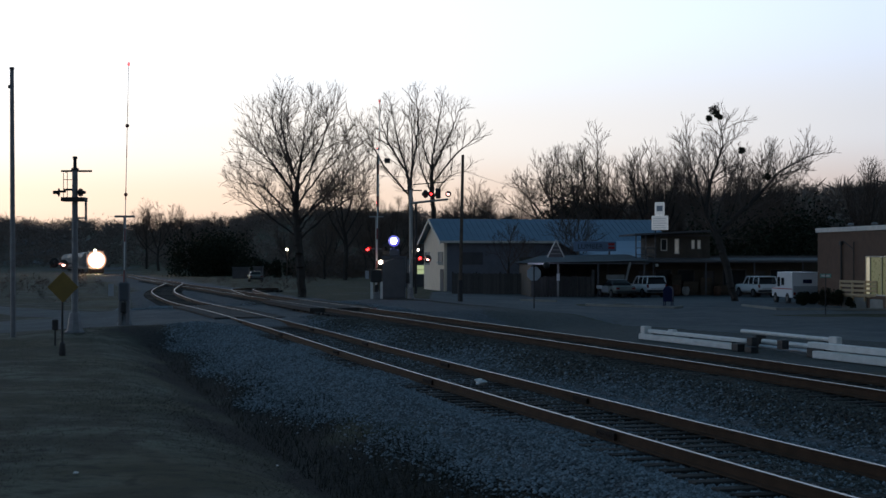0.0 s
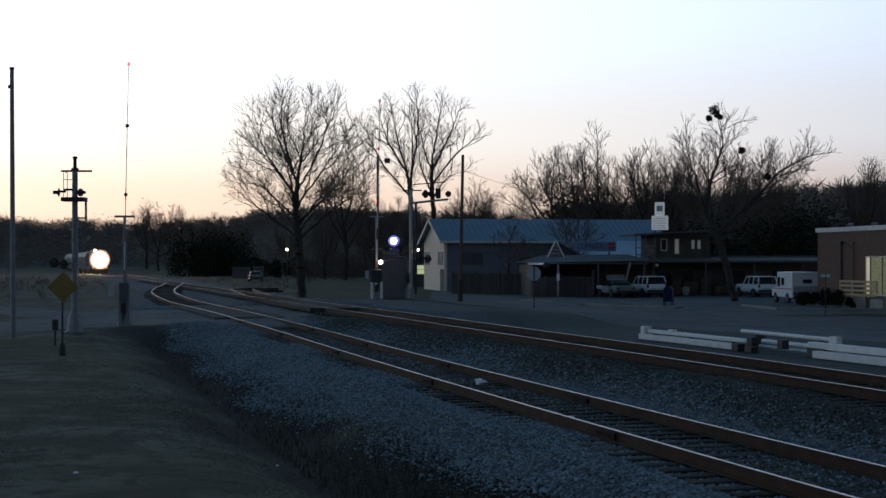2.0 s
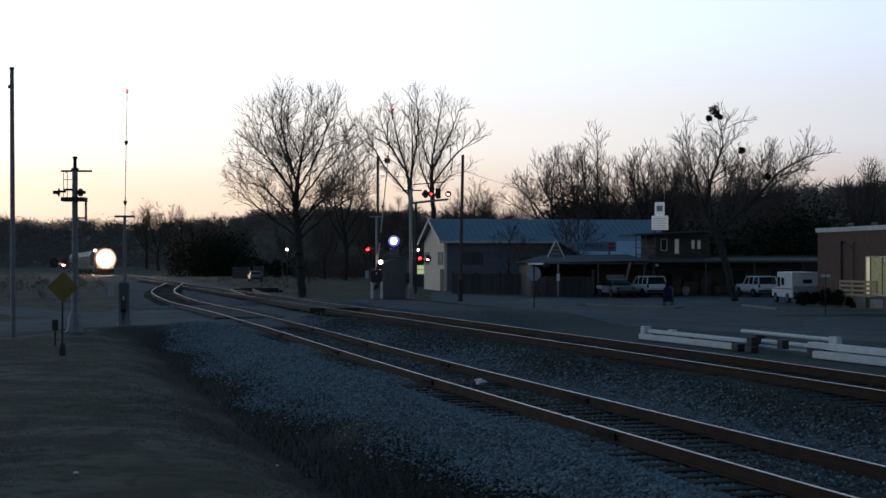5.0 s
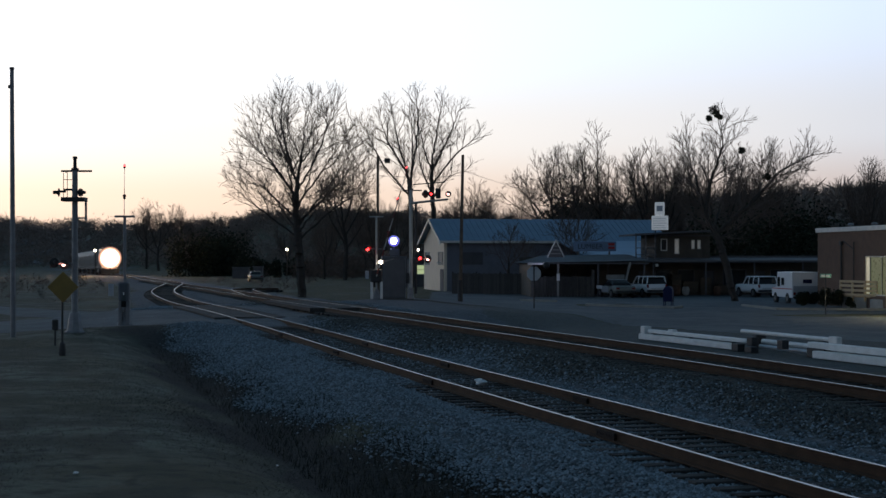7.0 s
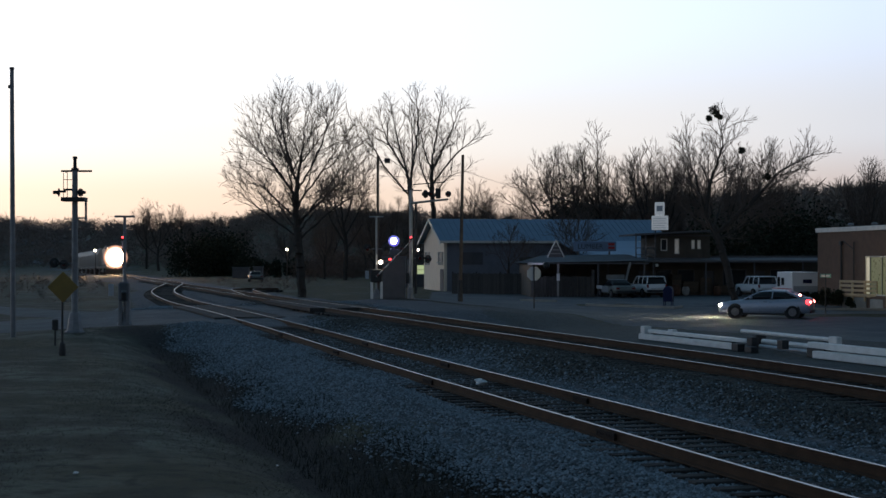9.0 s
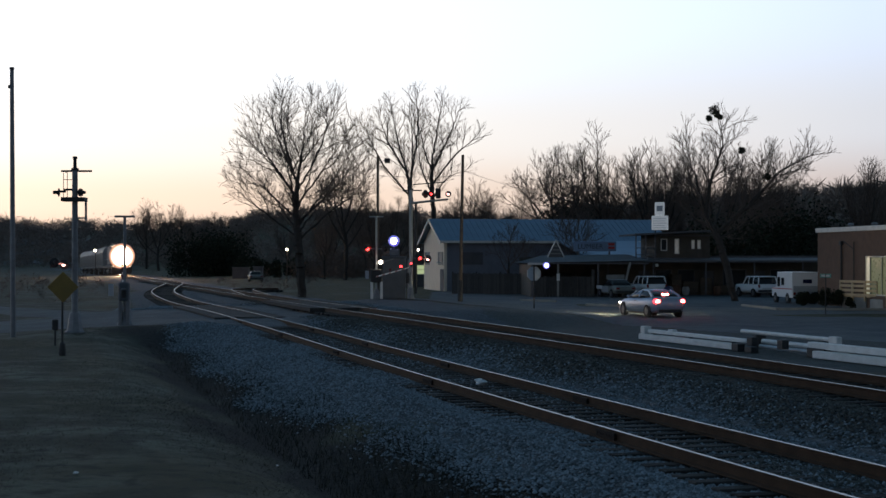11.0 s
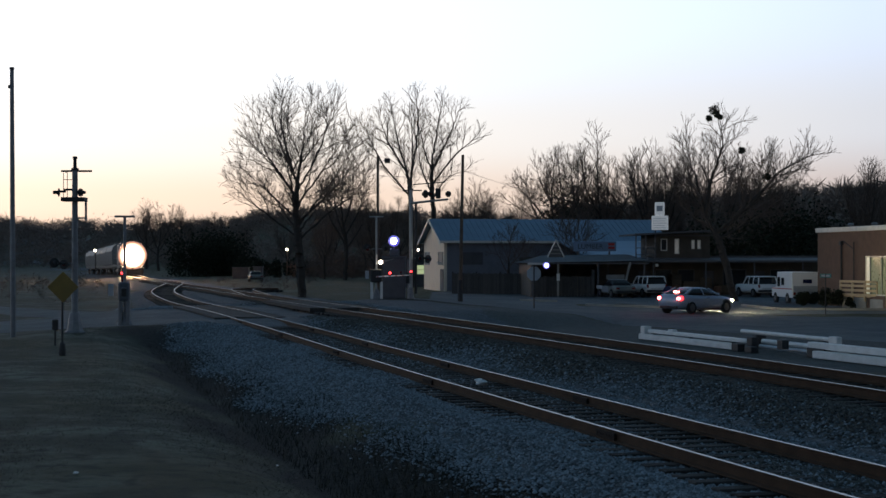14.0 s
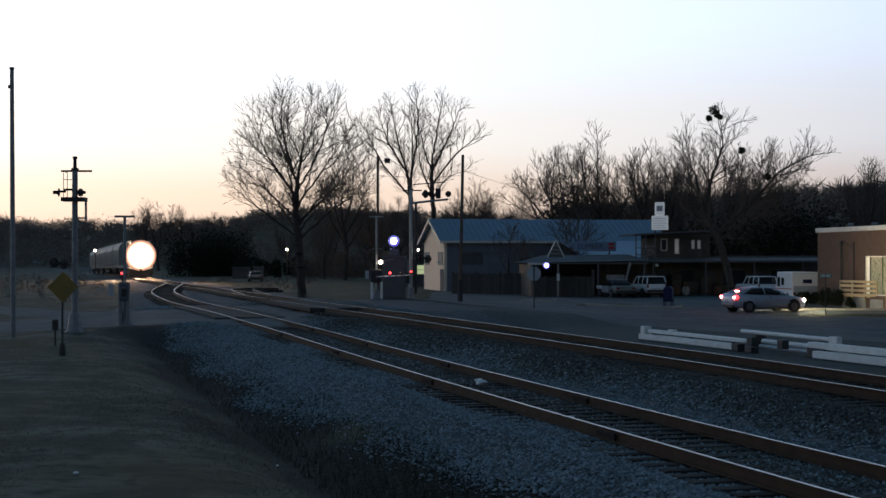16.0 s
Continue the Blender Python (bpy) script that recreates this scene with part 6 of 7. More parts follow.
part("bright_lens", lathe(BM(), [(0.26 * math.sin(a), -0.26 * math.cos(a)) for a in [0.1 + i * (math.pi - 0.2) / 7 for i in range(8)]], 14, pose(-0.03, -0.2, 3.46 - rz)), M_MERC_ON, RB, "", True)
part("post", tube(BM(), (0.82, -0.4, 0), (0.82, -0.4, 2.4), 0.05, n=8), M_STEEL, RB)

# lamps far off
PL = thing("porch_lamp", pose(8.08, 54.4, 0, 0, 0, 0), "blue-white porch lamp that comes on at dusk", "lamp")
part("bracket", tube(BM(), (0, 0.6, 2.13), (0, 0.1, 2.05), 0.03, n=6), M_BLACK, PL)
# this globe too glows violet to stand for glare round the lens
globe = turning_lens(PL, 0, 0, 1.86, 0, 9, 0.27, M_VIOLET, M_BLACK, "globe")
part("bright_lens", lathe(BM(), [(0.16 * math.sin(a), -0.16 * math.cos(a)) for a in [0.1 + i * (math.pi - 0.2) / 7 for i in range(8)]], 14, pose(0, -0.2, 0)), M_MERC_ON, globe, "", True)


def yard_light(x, y, z, r, mtl, label, h=None):
    th = thing("yard_light", pose(x, y, hz(x, y)), label, "lamp", "far lamps")
    zz = z - hz(x, y)
    part("pole", tube(BM(), (0, 0.15, 0), (0, 0.15, zz + 0.3), 0.06, n=8), M_WOODPOLE, th)
    part("arm", tube(BM(), (0, 0.15, zz + 0.3), (0, -0.1, zz + 0.2), 0.03, n=6), M_BLACK, th)
    part("globe", lathe(BM(), [(r * 0.4, -r), (r, -r * 0.4), (r, r * 0.4), (r * 0.4, r)], 12, pose(0, -0.1, zz)), mtl, th)


yard_light(-20.2, 90, 3.5, 0.15, M_WHITE_ON, "small far yard light on a pole")
yard_light(-59, 118, 3.65, 0.2, M_WHITE_ON, "small far yard light on a pole")

# ---- white signal gear lying beyond the main line ----
GD = Vector((0.312, -0.950, 0))


def gear(x, y, label, build):
    th = thing("signal_beam", pose(x, y, hz(x, y), 0, 0, math.degrees(math.atan2(GD.y, GD.x))), label, "signal part", "signal parts on the ground")
    build(th)
    return th


def gear_a(th):
    part("beam", box(BM(), 0, 7.5, -0.14, 0.14, 0.02, 0.23, 0.02), M_WHITE, th)
    for x in (0.9, 3.8, 6.9):
        part("spacer", box(BM(), x, x + 0.18, 0.02, 0.13, 0.2, 0.29, 0.005), M_BLACK, th)
    part("upper_beam", box(BM(), 0.5, 8.0, 0.0, 0.24, 0.285, 0.41, 0.02), M_WHITE, th)
    part("end_bracket", box(BM(), 0.1, 0.45, -0.1, 0.2, 0.2, 0.52, 0.02), M_WHITE, th)
    part("lug", box(BM(), 2.2, 2.6, 0.02, 0.2, 0.405, 0.48, 0.01), M_WHITE, th)
    for x in (7.52, 8.4):
        part("block", box(BM(), x, x + 0.45, -0.28, 0.0, 0.0, 0.26 if x < 8 else 0.2, 0.02), M_BLACK, th)
    for x in (8.05, 10.0):
        part("clamp", box(BM(), x, x + 0.35, 0.0, 0.25, 0.2, 0.5, 0.02), M_BLACK, th, "black clamp")


def gear_b(th):
    part("tube", tube(BM(), (0, 0, 0.55), (6.0, 0, 0.53), 0.07, n=12), M_WHITE, th, "white steel tube")
    for x in (1.2, 5.3):
        part("trestle", box(BM(), x - 0.14, x + 0.14, -0.2, 0.2, 0.0, 0.47, 0.02), M_BLACK, th)
    part("end_bracket", box(BM(), 5.7, 6.2, -0.1, 0.1, 0.32, 0.64, 0.02), M_WHITE, th)


def gear_c(th):
    part("tube", tube(BM(), (0, 0.05, 0.33), (4.1, 0.05, 0.31), 0.08, n=12), M_WHITE, th, "white steel tube")
    part("tube", tube(BM(), (0, -0.05, 0.16), (3.75, -0.05, 0.14), 0.07, n=12), M_SIGNBACK, th)
    part("block", box(BM(), 3.2, 4.2, -0.25, 0.1, 0, 0.3, 0.02), M_BLACK, th)


def gear_d(th):
    part("beam", box(BM(), 0, 12.2, -0.16, 0.14, 0.02, 0.25, 0.02), M_WHITE, th)
    part("upper_beam", box(BM(), -0.7, 11.6, 0.1, 0.36, 0.285, 0.49, 0.02), M_WHITE, th)
    part("pad", box(BM(), 0.9, 1.6, 0.15, 0.36, 0.0, 0.284), M_CONCRETE, th)
    part("pad", box(BM(), 10.0, 10.7, 0.15, 0.36, 0.0, 0.284), M_CONCRETE, th)


gear(7.64, 26.75, "long white painted steel beams lying stacked on grass", gear_a)
gear(10.62, 24.7, "white steel tube resting on low trestles", gear_b)
gear(10.7, 23.35, "short white steel tubes lying on grass", gear_c)
gear(11.62, 21.64, "heavy white painted steel beams stacked on pads", gear_d)

# litter by the tracks
M_PLASTIC = mat("white_plastic", (0.75, 0.77, 0.78), (0.6, 0.62, 0.63), rough=0.4, bump=0.1)
for x, y, z, s, lab in ((0.77, 14.35, -0.12, 0.16, "crumpled white plastic bag between the rails"), (-4.85, 9.2, None, 0.05, "small white scrap of litter on the dirt"),
                        (-2.6, 10.9, None, 0.035, "small pale scrap of litter on the stones"), (-3.2, 14.2, None, 0.04, "small pale scrap of litter on the stones"), (2.1, 11.35, -0.13, 0.06, "pale scrap of litter on a tie")):
    bm = BM()
    bmesh.ops.create_icosphere(bm, subdivisions=2, radius=s)
    for v in bm.verts:
        v.co *= 0.7 + 0.6 * noise.noise(v.co * 20 + Vector((x, y, 0)))
        v.co.z *= 0.6
    ob = part("litter", bm, M_PLASTIC)
    ob.location = (x, y * DEEP, (hz(x, y) if z is None else z) + s * 0.35)
    tagged(ob, lab, "litter", "litter")

# distance of the headlight along the main line: square, linear and constant term in seconds
TRAIN = (-0.09955, -5.4636, 327.646)

# ---- vehicles ----
M_SILVER = mat("silver_car_paint", (0.38, 0.42, 0.50), (0.33, 0.37, 0.44), rough=0.32, metal=0.35, scale=1, fine=10, bump=0)
M_WHITECAR = mat("white_car_paint", (0.72, 0.73, 0.74), (0.66, 0.67, 0.68), rough=0.35, scale=1, fine=10, bump=0)
M_DARKCAR = mat("dark_green_car_paint", (0.15, 0.17, 0.16), (0.11, 0.125, 0.12), rough=0.3, scale=1, fine=10, bump=0)
M_TYRE = mat("tyre_rubber", (0.02, 0.02, 0.02), (0.012, 0.012, 0.012), rough=0.85, bump=0.2)
M_RIM = mat("alloy_rim", (0.2, 0.2, 0.21), (0.13, 0.13, 0.14), rough=0.4, metal=0.7, bump=0)
M_CARGLASS = glass_mat("car_glass", (0.015, 0.017, 0.02))
M_TAIL_ON = glow("tail_lamp_lit", (1.0, 0.012, 0.014), 1.4)
M_TAIL_HOT = glow("stop_lamp_lit", (1.0, 0.085, 0.075), 10.0)
M_CARHEAD_ON = glow("car_headlight_lit", (1.0, 0.86, 0.55), 650.0)
M_TAIL_OFF = mat("tail_lamp_dark", (0.2, 0.015, 0.015), (0.14, 0.01, 0.01), rough=0.25, bump=0)
M_PLATE = mat("plate_white", (0.6, 0.6, 0.6), rough=0.5, bump=0)


def loft(bm, rings, close=True):
    rows = [[bm.verts.new(p) for p in r] for r in rings]
    n = len(rows[0])
    for a, b in zip(rows, rows[1:]):
        for i in range(n):
            j = (i + 1) % n
            bm.faces.new((a[i], a[j], b[j], b[i]))
    bm.faces.new(rows[0][::-1])
    bm.faces.new(rows[-1])
    bmesh.ops.recalc_face_normals(bm, faces=bm.faces[:])
    return bm


def body_ring(x, w, z0, z1):
    h = z1 - z0
    half = [(w * 0.80, z0), (w * 0.97, z0 + h * 0.14), (w, z0 + h * 0.45), (w * 0.985, z0 + h * 0.72), (w * 0.92, z0 + h * 0.92), (w * 0.78, z1)]
    return [(x, y, z) for y, z in half] + [(x, -y, z) for y, z in half[::-1]]


def house_ring(x, wb, zb, wt, zt):
    half = [(wb, zb), ((wb + wt) / 2 + 0.03, (zb + zt) / 2), (wt, zt - 0.03), (wt * 0.85, zt)]
    return [(x, y, z) for y, z in half] + [(x, -y, z) for y, z in half[::-1]]


def wheel(parent, x, y, r, spins=None):
    s = 1 if y > 0 else -1
    bm = lathe(BM(), [(r * 0.62, -0.1), (r * 0.94, -0.1), (r, -0.06), (r, 0.06), (r * 0.94, 0.1), (r * 0.62, 0.1)], 22, pose(0, 0, 0, 90))
    tyre = part("wheel", bm, M_TYRE, parent, "black tyre with a grey rim")
    bm = BM()
    lathe(bm, [(r * 0.6, -0.02), (r * 0.62, 0.02), (r * 0.3, 0.03), (r * 0.12, 0.03)], 18, pose(0, s * 0.085, 0, 90))
    for k in range(5):
        a = 2 * math.pi * k / 5
        box(bm, 0.04, r * 0.58, -0.025, 0.025, -0.01, 0.02, 0.0, pose(0, s * 0.105, 0, 90) @ Matrix.Rotation(a, 4, 'Z'))
    part("rim", bm, M_RIM, tyre)
    tyre.matrix_basis = pose(x, y, r)
    if spins is not None:
        spins.append((tyre, x, y, r))
    return tyre


def arch(parent, x, y, r, mtl=None):
    """Dark wheel opening on the body's side."""
    s = 1 if y > 0 else -1
    bm = tube(BM(), (x, y - s * 0.03, r), (x, y + s * 0.004, r), r * 1.17, n=22)
    part("wheel_arch", bm, mtl or M_BLACK, parent)


SPINS = []


def build_sedan():
    th = thing("sedan", Matrix(), "silver sedan with headlights and red tail lamps on", "car")
    st = [(2.26, 0.52, 0.36, 0.60), (2.2, 0.68, 0.26, 0.68), (2.02, 0.80, 0.21, 0.76), (1.6, 0.87, 0.2, 0.85), (0.9, 0.9, 0.2, 0.94), (0.0, 0.91, 0.2, 0.97), (-0.9, 0.91, 0.2, 1.0), (-1.6, 0.9, 0.22, 1.03),
          (-2.05, 0.84, 0.27, 1.03), (-2.2, 0.76, 0.32, 0.98), (-2.28, 0.62, 0.42, 0.78)]
    part("body", loft(BM(), [body_ring(*s) for s in st]), M_SILVER, th, "silver painted body", True)
    gh = [(1.0, 0.74, 0.90, 0.72, 0.93), (0.55, 0.80, 0.93, 0.66, 1.16), (0.12, 0.83, 0.94, 0.60, 1.37), (-0.35, 0.84, 0.96, 0.60, 1.42), (-0.9, 0.83, 0.97, 0.58, 1.40), (-1.4, 0.80, 0.99, 0.60, 1.25), (-1.85, 0.72, 1.0, 0.68, 1.05)]
    low = lambda g: (g[0], g[1], 1.0 + (g[2] - 1.0) * 0.86, g[3], 1.0 + (g[4] - 1.0) * 0.86)
    part("windows", loft(BM(), [house_ring(*low(g)) for g in gh]), M_CARGLASS, th, "dark glazing", True)
    rf = [(0.22, 0.56, 1.30, 0.50, 1.385), (-0.05, 0.6, 1.33, 0.54, 1.425), (-0.45, 0.62, 1.34, 0.55, 1.445), (-0.9, 0.6, 1.32, 0.53, 1.425), (-1.15, 0.58, 1.27, 0.5, 1.36)]
    part("roof", loft(BM(), [house_ring(*low(g)) for g in rf]), M_SILVER, th, "", True)
    for s in (-1, 1):
        for (xa, ya, za), (xb, yb, zb), r in (((0.95, 0.75, 0.93), (0.2, 0.61, 1.325), 0.03), ((-0.42, 0.845, 0.96), (-0.45, 0.62, 1.36), 0.03), ((-1.8, 0.74, 1.02), (-1.05, 0.6, 1.335), 0.06)):
            part("pillar", tube(BM(), (xa, s * ya, za), (xb, s * yb, zb), r * 1.2, r, 6), M_SILVER, th)
        for x in (1.36, -1.42):
            arch(th, x, s * 0.885, 0.335)
            wheel(th, x, s * 0.82, 0.325, SPINS)
        m = part("mirror", box(BM(), 0.52, 0.66, s * 0.86, s * 1.04, 0.96, 1.08, 0.03), M_SILVER, th)
        part("headlight", box(BM(), 2.0, 2.185, s * 0.54, s * 0.72, 0.59, 0.685, 0.03), M_CARHEAD_ON, th, "lit headlight")
        lamp = part("tail_lamp", box(BM(), -2.262, -1.98, min(s * 0.48, s * 0.845), max(s * 0.48, s * 0.845), 0.69, 0.94, 0.08), M_TAIL_ON, th, "glowing red tail lamp")
        part("stop_lamp", box(BM(), -2.278, -2.2, min(s * 0.55, s * 0.79), max(s * 0.55, s * 0.79), 0.745, 0.885, 0.04), M_TAIL_HOT, lamp, "dazzling stop lamp")
        part("sill", box(BM(), -1.05, 1.0, s * 0.87, s * 0.915, 0.19, 0.27, 0.01), M_BLACK, th)
        part("door_handle", box(BM(), -0.2, -0.02, s * 0.895, s * 0.925, 0.80, 0.84, 0.005), M_RIM, th)
    part("high_stop_lamp", box(BM(), -1.70, -1.60, -0.18, 0.18, 1.08, 1.19, 0.02), M_TAIL_HOT, th, "glowing high stop lamp")
    part("grille", box(BM(), 2.2, 2.27, -0.4, 0.4, 0.42, 0.6, 0.02), M_BLACK, th)
    part("bumper_trim", box(BM(), -2.3, -2.15, -0.6, 0.6, 0.28, 0.42, 0.03), M_BLACK, th)
    part("plate", box(BM(), -2.295, -2.275, -0.16, 0.16, 0.6, 0.72), M_PLATE, th)
    return th


SEDAN = build_sedan()
BIGGER = 1.05
for piece in SEDAN.children_recursive:
    piece.data.transform(Matrix.Scale(BIGGER, 4))
    piece.location = piece.location * BIGGER
SPINS = [tuple([w] + [v * BIGGER for v in rest]) for w, *rest in SPINS]


def build_suv(m, label, paint):
    th = thing("sport_utility_vehicle", m, label, "car", "parked cars")
    st = [(2.1, 0.78, 0.42, 0.95), (2.0, 0.85, 0.36, 1.0), (0.9, 0.88, 0.36, 1.05), (0.0, 0.89, 0.36, 1.06), (-1.9, 0.89, 0.36, 1.06), (-2.08, 0.86, 0.4, 1.04)]
    part("body", loft(BM(), [body_ring(*s) for s in st]), paint, th, "", True)
    gh = [(0.66, 0.76, 1.02, 0.74, 1.06), (0.2, 0.79, 1.03, 0.70, 1.58), (-0.5, 0.80, 1.03, 0.71, 1.6), (-1.85, 0.80, 1.03, 0.71, 1.58), (-2.06, 0.79, 1.03, 0.75, 1.08)]
    part("windows", loft(BM(), [house_ring(*g) for g in gh]), M_CARGLASS, th, "dark glazing", True)
    part("roof", box(BM(), -1.95, 0.25, -0.72, 0.72, 1.58, 1.66, 0.03), paint, th)
    for s in (-1, 1):
        for xa, xb in ((0.64, 0.2), (-0.3, -0.3), (-1.1, -1.1), (-1.98, -1.9)):
            part("pillar", tube(BM(), (xa, s * 0.80, 1.04), (xb, s * 0.715, 1.6), 0.05, n=6), paint, th)
        for x in (1.3, -1.25):
            arch(th, x, s * 0.88, 0.36)
            wheel(th, x, s * 0.82, 0.36)
        part("tail_lamp", box(BM(), -2.11, -2.0, s * 0.70, s * 0.85, 0.75, 1.0, 0.02), M_TAIL_OFF, th)
        part("headlight", box(BM(), 2.04, 2.13, s * 0.5, s * 0.72, 0.72, 0.88, 0.02), M_RIM, th)
        part("mirror", box(BM(), 0.6, 0.72, s * 0.9, s * 1.08, 1.06, 1.2, 0.02), M_BLACK, th)
    part("bumper", box(BM(), -2.22, -2.06, -0.86, 0.86, 0.42, 0.6, 0.03), M_BLACK, th)
    part("bumper", box(BM(), 2.06, 2.2, -0.84, 0.84, 0.42, 0.6, 0.03), M_BLACK, th)
    part("tailgate_line", box(BM(), -2.095, -2.075, -0.5, 0.5, 0.62, 0.75), M_PLATE, th)
    return th


def on_ground(x, y, yaw):
    return pose(x, y, hz(x, y), 0, 0, yaw)


build_suv(on_ground(16.1, 55.2, 107), "white boxy sport utility vehicle parked nose-in before the shop", M_WHITECAR)
build_suv(on_ground(24.9, 55.3, 105), "white boxy sport utility vehicle parked under the street tree", M_WHITECAR)


def build_old_car(m, label, fender, door):
    th = thing("parked_sedan", m, label, "car", "parked cars")
    st = [(2.2, 0.7, 0.4, 0.75), (2.1, 0.82, 0.32, 0.82), (1.0, 0.88, 0.3, 0.9), (0, 0.88, 0.3, 0.92), (-1.4, 0.88, 0.3, 0.94), (-2.2, 0.84, 0.34, 0.92), (-2.3, 0.78, 0.42, 0.85)]
    part("body", loft(BM(), [body_ring(*s) for s in st]), M_DARKCAR, th, "", True)
    gh = [(0.95, 0.76, 0.88, 0.72, 0.92), (0.35, 0.78, 0.9, 0.6, 1.33), (-0.6, 0.79, 0.92, 0.6, 1.36), (-1.05, 0.78, 0.92, 0.6, 1.3), (-1.5, 0.74, 0.92, 0.7, 0.97)]
    part("windows", loft(BM(), [house_ring(*g) for g in gh]), M_CARGLASS, th, "", True)
    part("roof", box(BM(), -1.0, 0.35, -0.58, 0.58, 1.34, 1.4, 0.03), door, th)
    for s in (-1, 1):
        for x in (1.35, -1.35):
            arch(th, x, s * 0.87, 0.33)
            wheel(th, x, s * 0.80, 0.33)
        part("fender", box(BM(), 0.75, 2.1, s * 0.80, s * 0.905, 0.62, 0.9, 0.04), fender if s > 0 else M_DARKCAR, th)
        part("door", box(BM(), -0.7, 0.7, s * 0.86, s * 0.9, 0.4, 0.88, 0.02), door if s > 0 else M_DARKCAR, th)
        part("tail_lamp", box(BM(), -2.32, -2.2, s * 0.5, s * 0.78, 0.66, 0.8, 0.02), M_TAIL_OFF, th)
    part("bumper", box(BM(), -2.42, -2.25, -0.82, 0.82, 0.42, 0.56, 0.03), M_BLACK, th)
    return th


# pale left fender and door put the sunset light into the paint
build_old_car(on_ground(13.55, 54.5, 103), "dark older car with sunset light painted pale on its left side", M_WHITECAR, M_SIGNBACK)


def build_mail_truck(m):
    th = thing("mail_truck", m, "boxy white mail delivery truck with coloured emblem", "truck", "parked cars")
    prof = [(2.2, 0.45), (2.2, 1.0), (1.35, 1.12), (1.05, 1.95), (0.95, 2.12), (-2.2, 2.12), (-2.25, 0.42)]
    bm = slab(BM(), prof, -0.94, 0.94, 0.03)
    part("body", bm, M_WHITECAR, th, "white box body")
    for s in (-1, 1):
        part("side_window", box(BM(), 0.35, 0.95, s * 0.935, s * 0.947, 1.15, 1.8, 0.0), M_CARGLASS, th)
        part("side_window", box(BM(), -0.5, 0.1, s * 0.935, s * 0.947, 1.25, 1.75, 0.0), M_CARGLASS, th)
        for x in (1.4, -1.2):
            arch(th, x, s * 0.945, 0.34)
            wheel(th, x, s * 0.87, 0.33)
        part("stripe", box(BM(), -2.1, 2.1, s * 0.94, s * 0.946, 0.98, 1.04), M_SIGNRED, th)
        part("mirror", box(BM(), 1.3, 1.42, s * 0.98, s * 1.2, 1.35, 1.7, 0.02), M_BLACK, th)
        part("tail_lamp", box(BM(), -2.27, -2.235, s * 0.7, s * 0.86, 0.6, 0.8, 0.01), M_TAIL_OFF, th)
    bm = BM()
    quad_slab(bm, [(1.36, -0.8, 1.2), (1.36, 0.8, 1.2), (1.1, 0.75, 1.88), (1.1, -0.75, 1.88)], 0.02)
    part("windscreen", bm, M_CARGLASS, th)
    part("emblem", box(BM(), -2.268, -2.245, -0.42, 0.2, 1.4, 1.66), M_BLUE, th, "blue emblem patch")
    part("rear_door", box(BM(), -2.262, -2.24, -0.85, 0.85, 0.5, 1.22), M_SIGNBACK, th, "grey lower rear door")
    part("bumper", box(BM(), -2.4, -2.25, -0.9, 0.9, 0.36, 0.52, 0.02), M_BLACK, th)
    part("plate", box(BM(), -2.28, -2.262, -0.16, 0.16, 0.62, 0.76), M_PLATE, th)
    part("roof_edge", box(BM(), -2.27, 1.0, -0.95, 0.95, 2.09, 2.16, 0.03), M_WHITECAR, th)
    return th


build_mail_truck(on_ground(24.25, 47.9, 95.4))

# far vehicles and sheds past the crossing
build_old_car(on_ground(-24.0, 89, 100), "dark car parked far beyond the crossing", M_DARKCAR, M_DARKCAR)
for x, y, w, h, lab in ((-31.5, 104, 2.4, 1.6, "dim far storage shed"), (-27.3, 100, 1.3, 1.7, "small far shed beside the line")):
    sh = thing("storage_shed", pose(x, y, hz(x, y)), lab, "shed", "far sheds")
    part("wall", box(BM(), 0, w, 0, 1.6, 0, h, 0.02), M_DARKSIDE, sh)
    part("roof", box(BM(), -0.1, w + 0.1, -0.1, 1.7, h, h + 0.12, 0.02), M_DARKSIDE, sh)

# ---- train ----
M_LOCO = mat("loco_paint", (0.10, 0.11, 0.13), (0.06, 0.065, 0.08), rough=0.5, scale=1, fine=20, bump=0.1)
M_HOPPER = mat("hopper_grey", (0.42, 0.38, 0.34), (0.25, 0.22, 0.2), rough=0.6, scale=0.8, fine=12, bump=0.2)


def truck(parent, y, half):
    bm = BM()
    for s in (-1, 1):
        box(bm, s * 1.05, s * 1.2, y - half, y + half, 0.35, 0.75, 0.03)
    box(bm, -1.05, 1.05, y - 0.3, y + 0.3, 0.5, 0.85)
    t = part("truck", bm, M_BLACK, parent)
    for yy in ((-half + 0.45, half - 0.45) if half < 1.6 else (-half + 0.5, 0, half - 0.5)):
        bm = BM()
        tube(bm, (-0.8, y + yy, 0.48), (0.8, y + yy, 0.48), 0.09, n=8)
        for s in (-1, 1):
            tube(bm, (s * 0.75, y + yy, 0.48), (s * 0.89, y + yy, 0.48), 0.48, n=20)
        part("wheelset", bm, M_RAIL, t)


